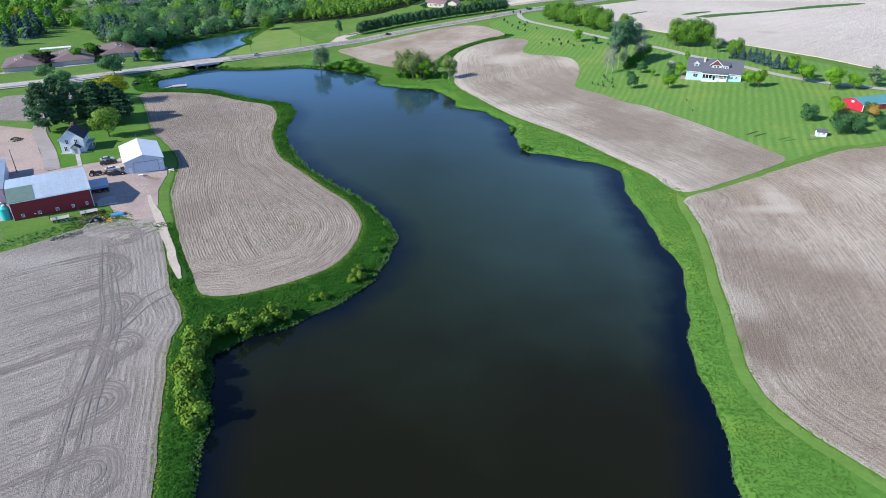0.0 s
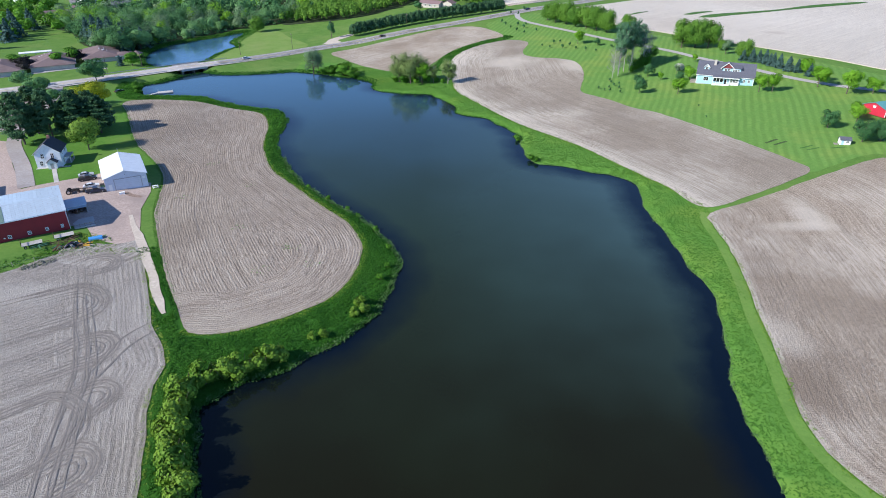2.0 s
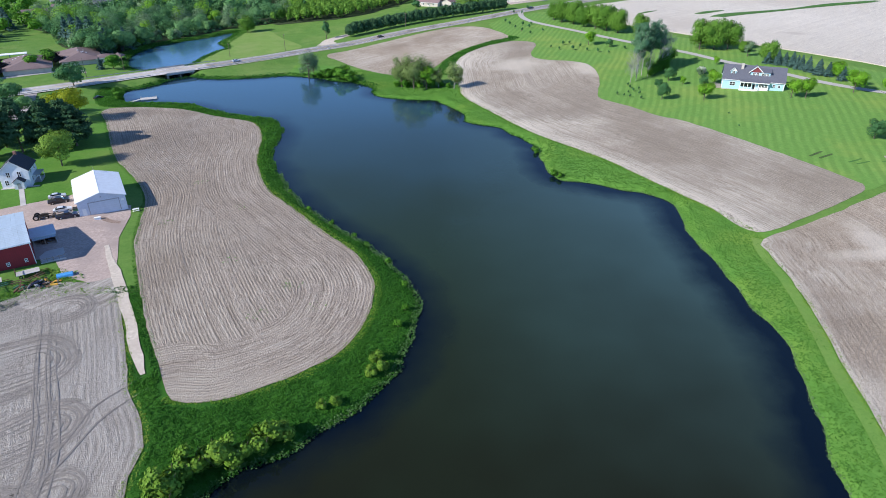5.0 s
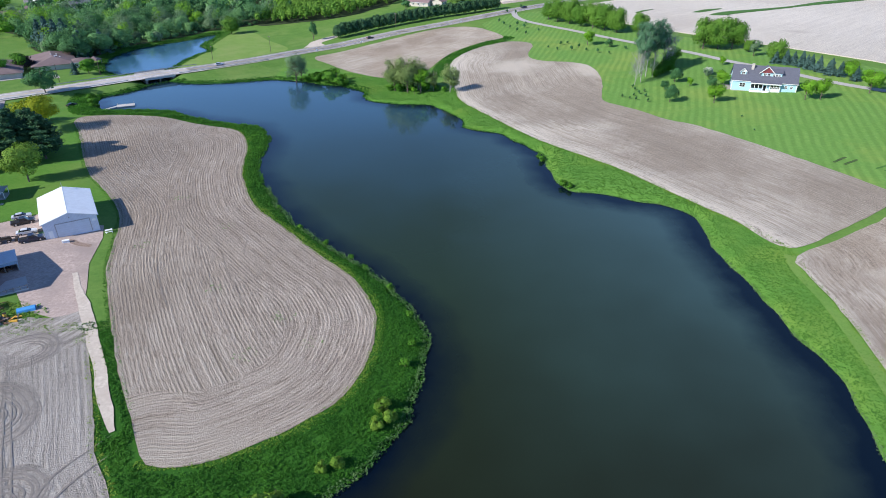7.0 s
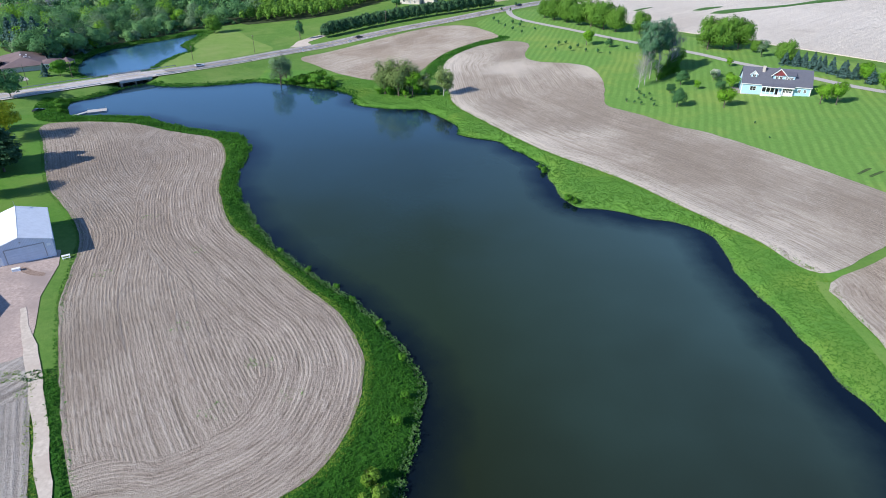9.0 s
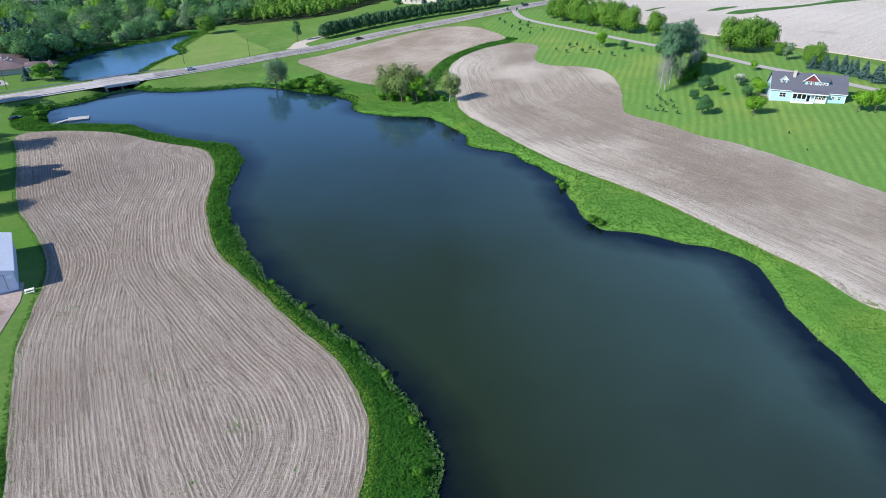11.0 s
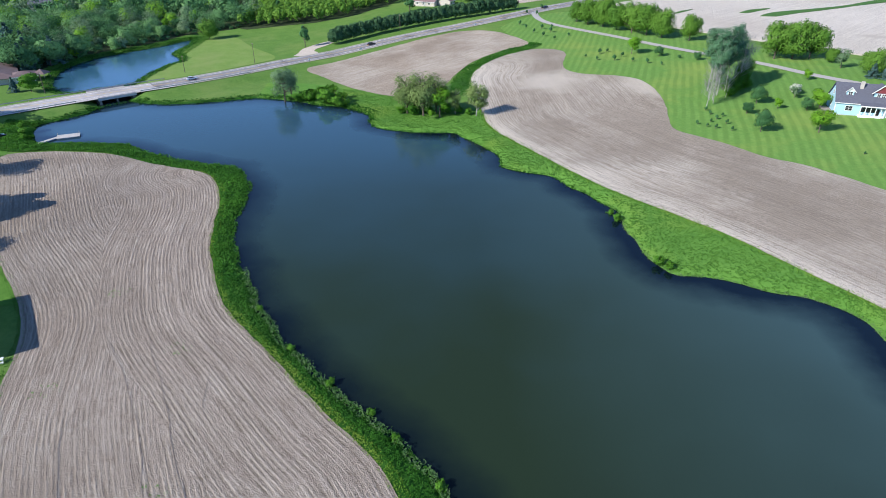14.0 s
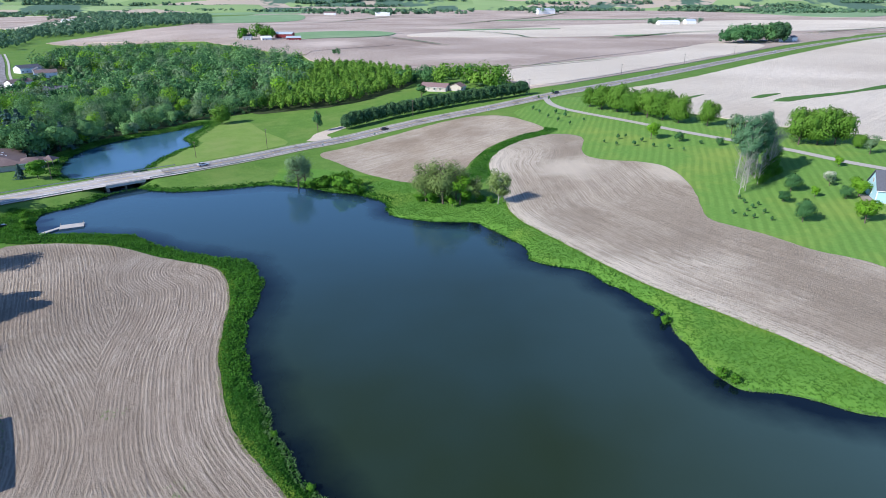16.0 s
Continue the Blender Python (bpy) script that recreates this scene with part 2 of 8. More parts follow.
def water_material():
    m, nt, bsdf = graph("water")
    p = position(nt)
    sep = nt.nodes.new("ShaderNodeSeparateXYZ")
    nt.links.new(p, sep.inputs[0])
    edge_noise = noise_tex(nt, p, 0.02, 3.0)
    north = math2(nt, "ADD", sep.outputs[1], math2(nt, "MULTIPLY", math2(nt, "SUBTRACT", edge_noise, 0.5), 90.0))
    sh = nt.nodes.new("ShaderNodeAttribute")
    sh.attribute_name = "shore"
    # peaty deep water in the south, greener to the north; sky reflection painted in as bluer, lighter colour north and
    # east
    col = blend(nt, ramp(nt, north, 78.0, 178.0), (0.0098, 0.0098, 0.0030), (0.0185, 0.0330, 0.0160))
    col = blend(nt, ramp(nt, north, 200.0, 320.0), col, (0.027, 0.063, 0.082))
    # upper lake and pond: blue base colour stands in for mirrored sky
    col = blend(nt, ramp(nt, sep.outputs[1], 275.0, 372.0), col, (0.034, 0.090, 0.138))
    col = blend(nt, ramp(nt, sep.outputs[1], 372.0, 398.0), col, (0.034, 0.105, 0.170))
    # east side lightened in colour for light thrown back by the water
    east_sheen = math2(nt, "ADD", sep.outputs[0], math2(nt, "MULTIPLY", math2(nt, "SUBTRACT", edge_noise, 0.5), 16.0))
    col = blend(nt, math2(nt, "MULTIPLY", ramp(nt, east_sheen, -8.0, 58.0), ramp(nt, north, 88.0, 195.0)), col, (0.044, 0.083, 0.084))
    # dark shore band painted in for calm water that mirrors deep blue sky
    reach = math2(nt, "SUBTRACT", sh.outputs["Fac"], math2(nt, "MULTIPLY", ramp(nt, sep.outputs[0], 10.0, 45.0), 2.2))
    mirror_band = ramp(nt, math2(nt, "ADD", reach, math2(nt, "MULTIPLY", noise_tex(nt, p, 0.06, 5.0, 0.65), 10.0)), 14.0, 5.5)
    col = blend(nt, math2(nt, "MULTIPLY", mirror_band, 0.95), col, (0.0006, 0.0036, 0.0100))
    nt.links.new(col, bsdf.inputs["Base Color"])
    bsdf.inputs["IOR"].default_value = 1.33
    calm = ramp(nt, noise_tex(nt, p, 0.018, 3.0, 0.6), 0.40, 0.62)
    bsdf.inputs["Roughness"].default_value = 0.05
    stretch = nt.nodes.new("ShaderNodeMapping")
    stretch.inputs["Rotation"].default_value = (0, 0, radians(25))
    stretch.inputs["Scale"].default_value = (1.0, 0.45, 1.0)
    nt.links.new(p, stretch.inputs["Vector"])
    waves = noise_tex(nt, stretch.outputs["Vector"], 1.1, 4.0, 0.6)
    b = put(nt, "ShaderNodeBump", Distance=0.1)
    open_water = ramp(nt, math2(nt, "ADD", sh.outputs["Fac"], math2(nt, "MULTIPLY", calm, 12.0)), 6.0, 26.0)
    nt.links.new(math2(nt, "ADD", math2(nt, "MULTIPLY", open_water, math2(nt, "ADD", 0.22, math2(nt, "MULTIPLY", ramp(nt, sep.outputs[1], 380.0, 392.0), 0.45))), 0.03), b.inputs["Strength"])
    nt.links.new(waves, b.inputs["Height"])
    nt.links.new(b.outputs["Normal"], bsdf.inputs["Normal"])
    return m


def glass_dark(name="window_glass"):
    m, nt, bsdf = graph(name)
    bsdf.inputs["Base Color"].default_value = (0.02, 0.025, 0.03, 1)
    bsdf.inputs["Roughness"].default_value = 0.05
    bsdf.inputs["Specular IOR Level"].default_value = 0.6
    return m


def siding(name, c, pitch=0.25, vertical=False, rough=0.6, metal=0.0, dark=0.75, vary=0.0):
    """Boards or ribbed sheet on walls: fine lines at the pitch, faint weathering."""
    m, nt, bsdf = graph(name)
    co = nt.nodes.new("ShaderNodeTexCoord").outputs["Object"]
    sep = nt.nodes.new("ShaderNodeSeparateXYZ")
    nt.links.new(co, sep.inputs[0])
    u = math2(nt, "ADD", sep.outputs[0], sep.outputs[1]) if vertical else sep.outputs[2]
    w = math2(nt, "FRACT", math2(nt, "DIVIDE", u, pitch))
    line = ramp(nt, w, 0.75, 1.0)
    n1 = noise_tex(nt, position(nt), 0.7, 5.0, 0.6)
    col = blend(nt, ramp(nt, n1, 0.35, 0.75), c, tuple(0.86 * v for v in c))
    col = blend(nt, math2(nt, "MULTIPLY", line, 1 - dark), col, (0.02, 0.02, 0.02))
    if vary:
        r = nt.nodes.new("ShaderNodeObjectInfo").outputs["Random"]
        col = blend(nt, math2(nt, "MULTIPLY", r, vary), col, tuple(0.6 * v for v in c))
    nt.links.new(col, bsdf.inputs["Base Color"])
    bsdf.inputs["Roughness"].default_value, bsdf.inputs["Metallic"].default_value = rough, metal
    relief(nt, bsdf, w, 0.3, 0.03)
    return m


M_GROUND = meadow("meadow_grass")
M_LAWN = grass("mown_lawn", (0.112, 0.238, 0.050), (0.172, 0.315, 0.072), (0.275, 0.345, 0.078), stripe=(radians(-22), 1.55))
M_YARDLAWN = grass("yard_lawn", (0.07, 0.18, 0.0256), (0.11, 0.235, 0.0384), (0.15, 0.23, 0.0512))
M_SOIL_A = soil("tilled_soil", (0.268, 0.213, 0.164), (0.450, 0.378, 0.308), (0.43, 0.37, 0.302), row=0.74, track=0.95, wide=0.6, residue=0.35, blots=((-84, 218, 12, 20, -0.2), (-52, 127, 14, 4, 0.45), (-78, 168, 9, 22, -0.3), (-125, 300, 22, 6, -0.5)))
M_SOIL_B = soil("rutted_soil", (0.285, 0.252, 0.218), (0.415, 0.375, 0.330), (0.47, 0.43, 0.385), row=1.1, track=0.45, wide=0.75, blots=((-100, 138, 16, 5, 0.6), (-62, 119, 5, 7, -0.35)))
M_SOIL_C = soil("pale_soil", (0.310, 0.254, 0.197), (0.440, 0.374, 0.300), (0.66, 0.59, 0.495), track=0.5, rim=9.0, wet=0.6, wide=1.0, residue=0.3, blots=((40, 374, 14, 14, 0.6), (72, 358, 6, 18, 0.55), (45, 293, 22, 12, -0.6), (24, 318, 9, 14, -0.5), (74, 262, 14, 26, -0.55)))
M_SOIL_D = soil("sloping_soil", (0.315, 0.247, 0.185), (0.460, 0.380, 0.295), (0.64, 0.570, 0.480), row=1.1, track=0.45, rim=2.0, wet=0.6, spots=0.03, wide=0.8, residue=0.35, blots=((67, 104, 6, 9, -0.9), (73, 110, 9, 5, -0.5), (90, 128, 22, 6, -0.25), (105, 177, 5, 10, 0.6), (98, 170, 9, 3, 0.5), (70, 120, 5, 8, 0.4)))
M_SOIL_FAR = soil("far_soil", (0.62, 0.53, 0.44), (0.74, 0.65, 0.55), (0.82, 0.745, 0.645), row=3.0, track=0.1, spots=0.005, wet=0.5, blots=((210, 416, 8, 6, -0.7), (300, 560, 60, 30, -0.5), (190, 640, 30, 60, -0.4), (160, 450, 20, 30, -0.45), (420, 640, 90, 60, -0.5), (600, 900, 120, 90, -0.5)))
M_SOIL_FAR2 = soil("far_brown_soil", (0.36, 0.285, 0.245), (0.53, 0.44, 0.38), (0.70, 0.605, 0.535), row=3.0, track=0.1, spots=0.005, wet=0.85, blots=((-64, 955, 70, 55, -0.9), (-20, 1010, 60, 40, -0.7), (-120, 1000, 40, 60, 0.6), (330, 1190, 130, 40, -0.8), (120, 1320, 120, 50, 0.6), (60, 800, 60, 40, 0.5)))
M_RUT = surface("tyre_track", (0.165, 0.145, 0.128), (0.275, 0.248, 0.222), 2.2, 0.95, bump=0.4)
M_SCUFF = soil("scuffed_soil", (0.215, 0.190, 0.165), (0.320, 0.288, 0.254), (0.34, 0.31, 0.275), row=0.6, track=0.9, wide=0.9)
M_GRAVEL = surface("pink_gravel", (0.33, 0.255, 0.22), (0.54, 0.43, 0.375), 1.6, 0.95, (0.33, 0.265, 0.235), 0.09, 0.5)
M_TRACK = surface("pale_farm_track", (0.44, 0.375, 0.305), (0.63, 0.555, 0.47), 1.3, 0.95, (0.48, 0.405, 0.335), 0.25, 0.5)
M_ASPHALT = surface("worn_asphalt", (0.205, 0.193, 0.198), (0.33, 0.313, 0.318), 0.9, 0.85, (0.11, 0.105, 0.11), 0.11, 0.15)
M_DRIVE = surface("driveway_gravel", (0.36, 0.34, 0.32), (0.45, 0.43, 0.40), 1.0, 0.9, bump=0.3)
M_CONCRETE = surface("concrete", (0.46, 0.43, 0.40), (0.55, 0.52, 0.49), 0.8, 0.85, (0.38, 0.36, 0.34), 0.2, 0.15)
M_SHOULDER = surface("gravel_shoulder", (0.36, 0.34, 0.29), (0.46, 0.43, 0.37), 1.0, 0.95, (0.30, 0.30, 0.2), 0.15, 0.3)
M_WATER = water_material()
M_WHITE = surface("white_paint", (0.78, 0.78, 0.77), (0.83, 0.83, 0.82), 2.0, 0.5)
M_YELLOW_PAINT = surface("road_yellow", (0.55, 0.40, 0.06), (0.6, 0.45, 0.1), 2.0, 0.7)
M_GLASS = glass_dark()
M_BARK = surface("bark", (0.09, 0.07, 0.055), (0.15, 0.12, 0.10), 4.0, 0.9, bump=0.5)
M_BARK_PALE = surface("pale_bark", (0.30, 0.285, 0.26), (0.42, 0.40, 0.37), 3.0, 0.85, bump=0.3)
M_LEAF = leaf("leaves_green", (0.047, 0.155, 0.0141), (0.135, 0.317, 0.0346))
M_LEAF_BRIGHT = leaf("leaves_fresh", (0.101, 0.27, 0.0179), (0.23, 0.446, 0.0435))
M_LEAF_DARK = leaf("leaves_dark", (0.034, 0.112, 0.0435), (0.1, 0.24, 0.0845))
M_LEAF_YELLOW = leaf("leaves_yellow", (0.12, 0.23, 0.0179), (0.44, 0.42, 0.0256), speckle=0.3)
M_LEAF_GREY = leaf("leaves_greyish", (0.092, 0.172, 0.087), (0.2, 0.305, 0.16))
M_LEAF_ASH = leaf("budding_leaves", (0.118, 0.186, 0.0563), (0.275, 0.365, 0.1254))
# blue share of these leaves raised to paint in distance haze
M_LEAF_WOOD = leaf("woodland_leaves", (0.056, 0.16, 0.0589), (0.23, 0.435, 0.16), 0.2, speckle=0.1)
M_LEAF_FIELD = leaf("row_tree_leaves", (0.075, 0.19, 0.025), (0.19, 0.355, 0.055), speckle=0.25)
M_DRYEDGE = leaf("dry_edge_grass", (0.105, 0.235, 0.026), (0.255, 0.345, 0.058), 0.3, speckle=0.25)
M_LEAF_BLUE = leaf("leaves_blue_green", (0.06, 0.155, 0.0845), (0.15, 0.3, 0.1536))
M_NEEDLE = leaf("pine_needles", (0.034, 0.095, 0.0435), (0.11, 0.215, 0.096), 0.25)
M_NEEDLE_BLUE = leaf("spruce_needles", (0.045, 0.11, 0.0896), (0.12, 0.21, 0.192), 0.25)
M_WEED = leaf("bank_weeds", (0.024, 0.108, 0.0115), (0.078, 0.235, 0.0256), 0.3, speckle=0.15)
M_WEED_LIGHT = leaf("bank_grass_light", (0.080, 0.212, 0.034), (0.150, 0.318, 0.052), 0.35, speckle=0.12)
M_BLOSSOM = leaf("orange_leaves", (0.30, 0.20, 0.05), (0.5, 0.3, 0.08))
M_REED = leaf("pale_reeds", (0.080, 0.180, 0.052), (0.205, 0.310, 0.135), 0.3, speckle=0.25)
# near-black ground colour paints the shade between the crowns
M_SHADE_FLOOR = surface("wood_shade", (0.018, 0.030, 0.010), (0.045, 0.070, 0.022), 0.4, 0.95, (0.03, 0.06, 0.015), 0.05, 0.3)
M_STRIP = grass("waterway_grass", (0.052, 0.14, 0.03), (0.085, 0.19, 0.046), (0.10, 0.19, 0.05), scale=0.6)
M_TURNROW = grass("mown_turn_row", (0.115, 0.232, 0.045), (0.165, 0.300, 0.062), (0.21, 0.29, 0.075), scale=1.2)
M_OPEN = grass("open_meadow", (0.150, 0.250, 0.056), (0.200, 0.305, 0.075), (0.24, 0.29, 0.10), scale=0.7, patch=0.06)
M_TWIG = leaf("bare_grey_twigs", (0.17, 0.165, 0.1664), (0.3, 0.29, 0.3072), 0.2)
# far grass and far leaves: haze painted in as paler, bluer green
M_GREENHAZE = grass("hazed_far_grass", (0.16, 0.28, 0.1408), (0.23, 0.36, 0.192), (0.32, 0.38, 0.256), scale=0.05, patch=0.006, coarse=0.02)
M_LEAF_HAZE = leaf("hazed_far_leaves", (0.07, 0.15, 0.096), (0.165, 0.29, 0.16), speckle=0.2)
M_BED = surface("garden_soil", (0.035, 0.05, 0.02), (0.08, 0.13, 0.035), 1.5, 0.95, (0.05, 0.13, 0.02), 0.5, 0.4)
M_LEAF_OSIER = leaf("osier_leaves", (0.095, 0.205, 0.023), (0.235, 0.375, 0.0538), speckle=0.4)


def patchwork(name):
    """Far slopes cut into fields, pastures and woods, each colour lightened to paint in haze."""
    m, nt, bsdf = graph(name)
    p = position(nt)
    warp = nt.nodes.new("ShaderNodeMapping")
    warp.inputs["Scale"].default_value = (1 / 420.0, 1 / 170.0, 1 / 90.0)
    nt.links.new(p, warp.inputs["Vector"])
    v = put(nt, "ShaderNodeTexVoronoi", Scale=1.0, Randomness=0.9)
    nt.links.new(warp.outputs["Vector"], v.inputs["Vector"])
    sep = nt.nodes.new("ShaderNodeSeparateColor")
    nt.links.new(v.outputs["Color"], sep.inputs[0])
    kind, shade = sep.outputs[0], sep.outputs[1]
    wood = noise_tex(nt, p, 0.0022, 4.0, 0.6)
    col = blend(nt, shade, (0.16, 0.26, 0.11), (0.27, 0.38, 0.18))
    col = blend(nt, ramp(nt, kind, 0.62, 0.66), col, (0.42, 0.36, 0.30))
    trees = blend(nt, noise_tex(nt, p, 0.03, 4.0, 0.7), (0.055, 0.110, 0.085), (0.11, 0.19, 0.14))
    col = blend(nt, ramp(nt, wood, 0.54, 0.57), col, trees)
    nt.links.new(col, bsdf.inputs["Base Color"])
    bsdf.inputs["Roughness"].default_value = 0.95
    bsdf.inputs["Specular IOR Level"].default_value = 0.1
    return m


M_RIDGE = patchwork("far_slopes")
M_STAIN = surface("oily_gravel", (0.20, 0.135, 0.10), (0.36, 0.27, 0.22), 1.4, 0.9, bump=0.4)
M_LEAF_PURPLE = leaf("leaves_dark_purple", (0.018, 0.02, 0.0205), (0.050, 0.045, 0.040))
M_CHURNED = soil("churned_soil", (0.30, 0.262, 0.222), (0.47, 0.425, 0.375), (0.56, 0.51, 0.455), row=2.4, track=0.7, wide=1.3, spots=0.12)
M_FURROW = surface("pressed_soil", (0.18, 0.142, 0.112), (0.36, 0.30, 0.245), 2.5, 0.95, bump=0.4)
M_LEAF_LIME = leaf("leaves_olive_green", (0.095, 0.205, 0.0282), (0.245, 0.385, 0.064), speckle=0.3)
M_LANE = surface("worn_lane", (0.29, 0.262, 0.25), (0.41, 0.375, 0.36), 1.0, 0.9, (0.30, 0.26, 0.24), 0.15, 0.3)

# ---- plan ----
SHORE_WEST = [(-30, 5), (-36, 40), (-39, 65), (-43, 83), (-47, 96), (-47, 101), (-41, 108), (-35, 111), (-29, 116), (-23, 122), (-19, 128), (-16, 137), (-14, 150),
              (-14.5, 158), (-18.8, 167.2), (-25.2, 177.6), (-34.2, 187.4), (-43, 198.6), (-51.8, 212), (-58, 226), (-63, 238), (-66, 247), (-68, 258), (-68, 269), (-70, 281), (-74, 292), (-79, 296)]
SHORE_NORTH = [(-87, 298), (-98, 304), (-105, 308), (-115, 316), (-122, 319), (-140, 320), (-148, 321), (-154, 329), (-158, 340), (-157, 345), (-150, 351), (-146, 358), (-144, 366),
               (-134, 373), (-127, 369), (-114, 368), (-100, 371), (-84, 375), (-72, 371), (-56, 362), (-45, 357), (-38, 348), (-35, 334), (-29, 329), (-19, 325), (-8, 324), (-2, 317)]
SHORE_EAST = [(3, 307), (6, 300), (6, 291), (11, 286), (18, 282), (23, 273), (28, 265), (31, 257), (30, 250), (30, 238), (31, 228), (34, 224), (43, 222), (50, 217), (57, 214),
              (62, 208), (63, 200), (61, 188), (61, 173), (61, 161), (61, 150), (62, 140), (59, 127), (57, 117), (53, 105), (51, 94), (51, 86), (50, 79), (47, 68), (45, 50), (42, 30), (30, 5)]
POND = [(-169, 387), (-156, 396), (-146, 403), (-146, 410), (-145, 420), (-143, 437), (-139, 447), (-141, 456), (-149, 471), (-147, 492), (-149, 511), (-154, 506), (-163, 490), (-176, 475), (-186, 459), (-190, 440), (-188, 423), (-183, 405)]
CHANNEL = [(-146, 364), (-136, 371), (-144, 404), (-158, 396)]
ROAD = [(-330, 255), (-228, 316), (-194, 339), (-163, 364), (-143, 380), (-120, 397), (-99, 415), (-79, 435), (-52, 456), (-21, 477), (20, 498), (59, 522), (106, 558), (185, 631), (302, 746), (477, 911), (668, 1070), (1100, 1420)]
DRIVE = [(60, 516), (59, 500), (62, 484), (70, 468), (87, 440), (100, 417), (112, 398), (129, 373), (140, 351), (152, 332), (164, 309), (175, 294), (186, 284), (205, 272), (240, 262)]
TRACK = [(-94.5, 181.5), (-91, 175), (-87.6, 169.8), (-84.4, 164.5), (-80.5, 157.5), (-75, 148), (-69.5, 137.5), (-65, 130)]


def spline(pts, closed, step=2.0):
    """A smooth curve through the plan's corners, at even steps."""
    out, n = [], len(pts)
    P = [Vector((x, y)) for x, y in pts]
    for i in range(n if closed else n - 1):
        g = (lambda k: P[k % n]) if closed else (lambda k: P[min(max(k, 0), n - 1)])
        a, b, c, d = g(i - 1), g(i), g(i + 1), g(i + 2)
        k = max(1, int((c - b).length / step))
        for j in range(k):
            t = j / k
            q = 0.5 * (2 * b + (c - a) * t + (2 * a - 5 * b + 4 * c - d) * t * t + (3 * b - a - 3 * c + d) * t ** 3)
            out.append((q.x, q.y))
    if not closed:
        out.append(tuple(P[-1]))
    return np.array(out)


def eased(line, times=4):
    """A closed curve with its kinks worn off."""
    for _ in range(times):
        line = 0.25 * np.roll(line, 1, axis=0) + 0.5 * line + 0.25 * np.roll(line, -1, axis=0)
    return line


def wavy(line, amount, size, seed):
    """The same curve with the small unevenness of a grown edge."""
    out = line.copy()
    for i, (x, y) in enumerate(line):
        v = noise.noise_vector(Vector((x / size, y / size, seed)))
        out[i] += (v.x * amount, v.y * amount)
    return out


def line_distance(line, x, y, closed):
    """Distance of each point to a curve of the plan."""
    best = np.full(x.shape, 1e9)
    ends = np.roll(line, -1, axis=0) if closed else line[1:]
    for (ax, ay), (bx, by) in zip(line, ends):
        dx, dy = bx - ax, by - ay
        t = np.clip(((x - ax) * dx + (y - ay) * dy) / (dx * dx + dy * dy + 1e-9), 0, 1)
        best = np.minimum(best, (x - ax - t * dx) ** 2 + (y - ay - t * dy) ** 2)
    return np.sqrt(best)


def inside(line, x, y):
    hit = np.zeros(x.shape, bool)
    for (ax, ay), (bx, by) in zip(line, np.roll(line, -1, axis=0)):
        cross = (ay > y) != (by > y)
        hit ^= cross & (x < (bx - ax) * (y - ay) / (by - ay + 1e-12) + ax)
    return hit


def signed(line, x, y):
    return np.where(inside(line, x, y), -1, 1) * line_distance(line, x, y, True)


def rise(a, b, v):
    t = np.clip((v - a) / (b - a), 0, 1)
    return t * t * (3 - 2 * t)


def higher(a, b, k):
    return 0.5 * (a + b + np.sqrt((a - b) ** 2 + k * k))


LAKE = wavy(spline(SHORE_WEST + SHORE_NORTH + SHORE_EAST, True, 2.5), 1.3, 7.0, 3.0)
POND_LINE = wavy(spline(POND, True, 3.0), 1.2, 7.0, 5.0)
CHANNEL_LINE = np.array(CHANNEL, float)
ROAD_LINE = spline(ROAD, False, 6.0)


def land(x, y):
    """The lie of the land: level round the lake, rising to the north-east, low swells beyond."""
    p = higher(0.7, -12.9 + 0.0723 * x + 0.0434 * y, 1.5)
    p = -higher(-15.0, -p, 3.0)
    p = p + 1.2 * (1 - rise(-118, -92, x)) * rise(120, 165, y) * (1 - rise(290, 340, y))
    far = rise(700, 1500, np.hypot(x, y))
    return p + far * (3.0 * np.sin(x / 210.0 + 0.7) * np.cos(y / 340.0) + 4.0 * np.sin(y / 520.0 + x / 700.0))


def road_height(x, y):
    return higher(2.5, land(x, y) + 0.35, 0.8)


def water_distance(x, y):
    return np.minimum(np.minimum(signed(LAKE, x, y), signed(POND_LINE, x, y)), signed(CHANNEL_LINE, x, y))


def ground_height(x, y):
    x, y = np.asarray(x, float), np.asarray(y, float)
    h = land(x, y)
    near = (np.abs(x) < 1300) & (y > 200) & (y < 1600)
    d = np.full(x.shape, 99.0)
    d[near] = line_distance(ROAD_LINE, x[near], y[near], False)
    w = 1 - rise(7.5, 17, d)
    h = h * (1 - w) + (road_height(x, y) - 0.25) * w
    wet = (x > -260) & (x < 120) & (y > -20) & (y < 560)
    wd = np.full(x.shape, 99.0)
    wd[wet] = water_distance(x[wet], y[wet])
    bank = np.where(wd > 0, 0.42 * wd, np.maximum(0.42 * wd, -1.6))
    return np.where(wd < 9, np.minimum(h, bank), h)


def ground_at(x, y):
    return float(ground_height(np.array([x]), np.array([y]))[0])


def mesh_from(name, verts, faces, material, smooth=False):
    me = bpy.data.meshes.new(name)
    me.from_pydata([tuple(v) for v in verts], [], [tuple(f) for f in faces])
    me.materials.append(material)
    if smooth:
        me.shade_smooth()
    return me


def structure(name, me, label, category):
    return tagged(new(name, me), label, category, kind="structure")


def axis(lo, hi, step, end_lo, end_hi, growth=1.18):
    mid = list(np.arange(lo, hi + 0.1, step))
    up, s, v = [], step, hi
    while v < end_hi:
        s *= growth
        v = min(v + s, end_hi)
        up.append(v)
    down, s, v = [], step, lo
    while v > end_lo:
        s *= growth
        v = max(v - s, end_lo)
        down.append(v)
    return np.array(down[::-1] + mid + up)


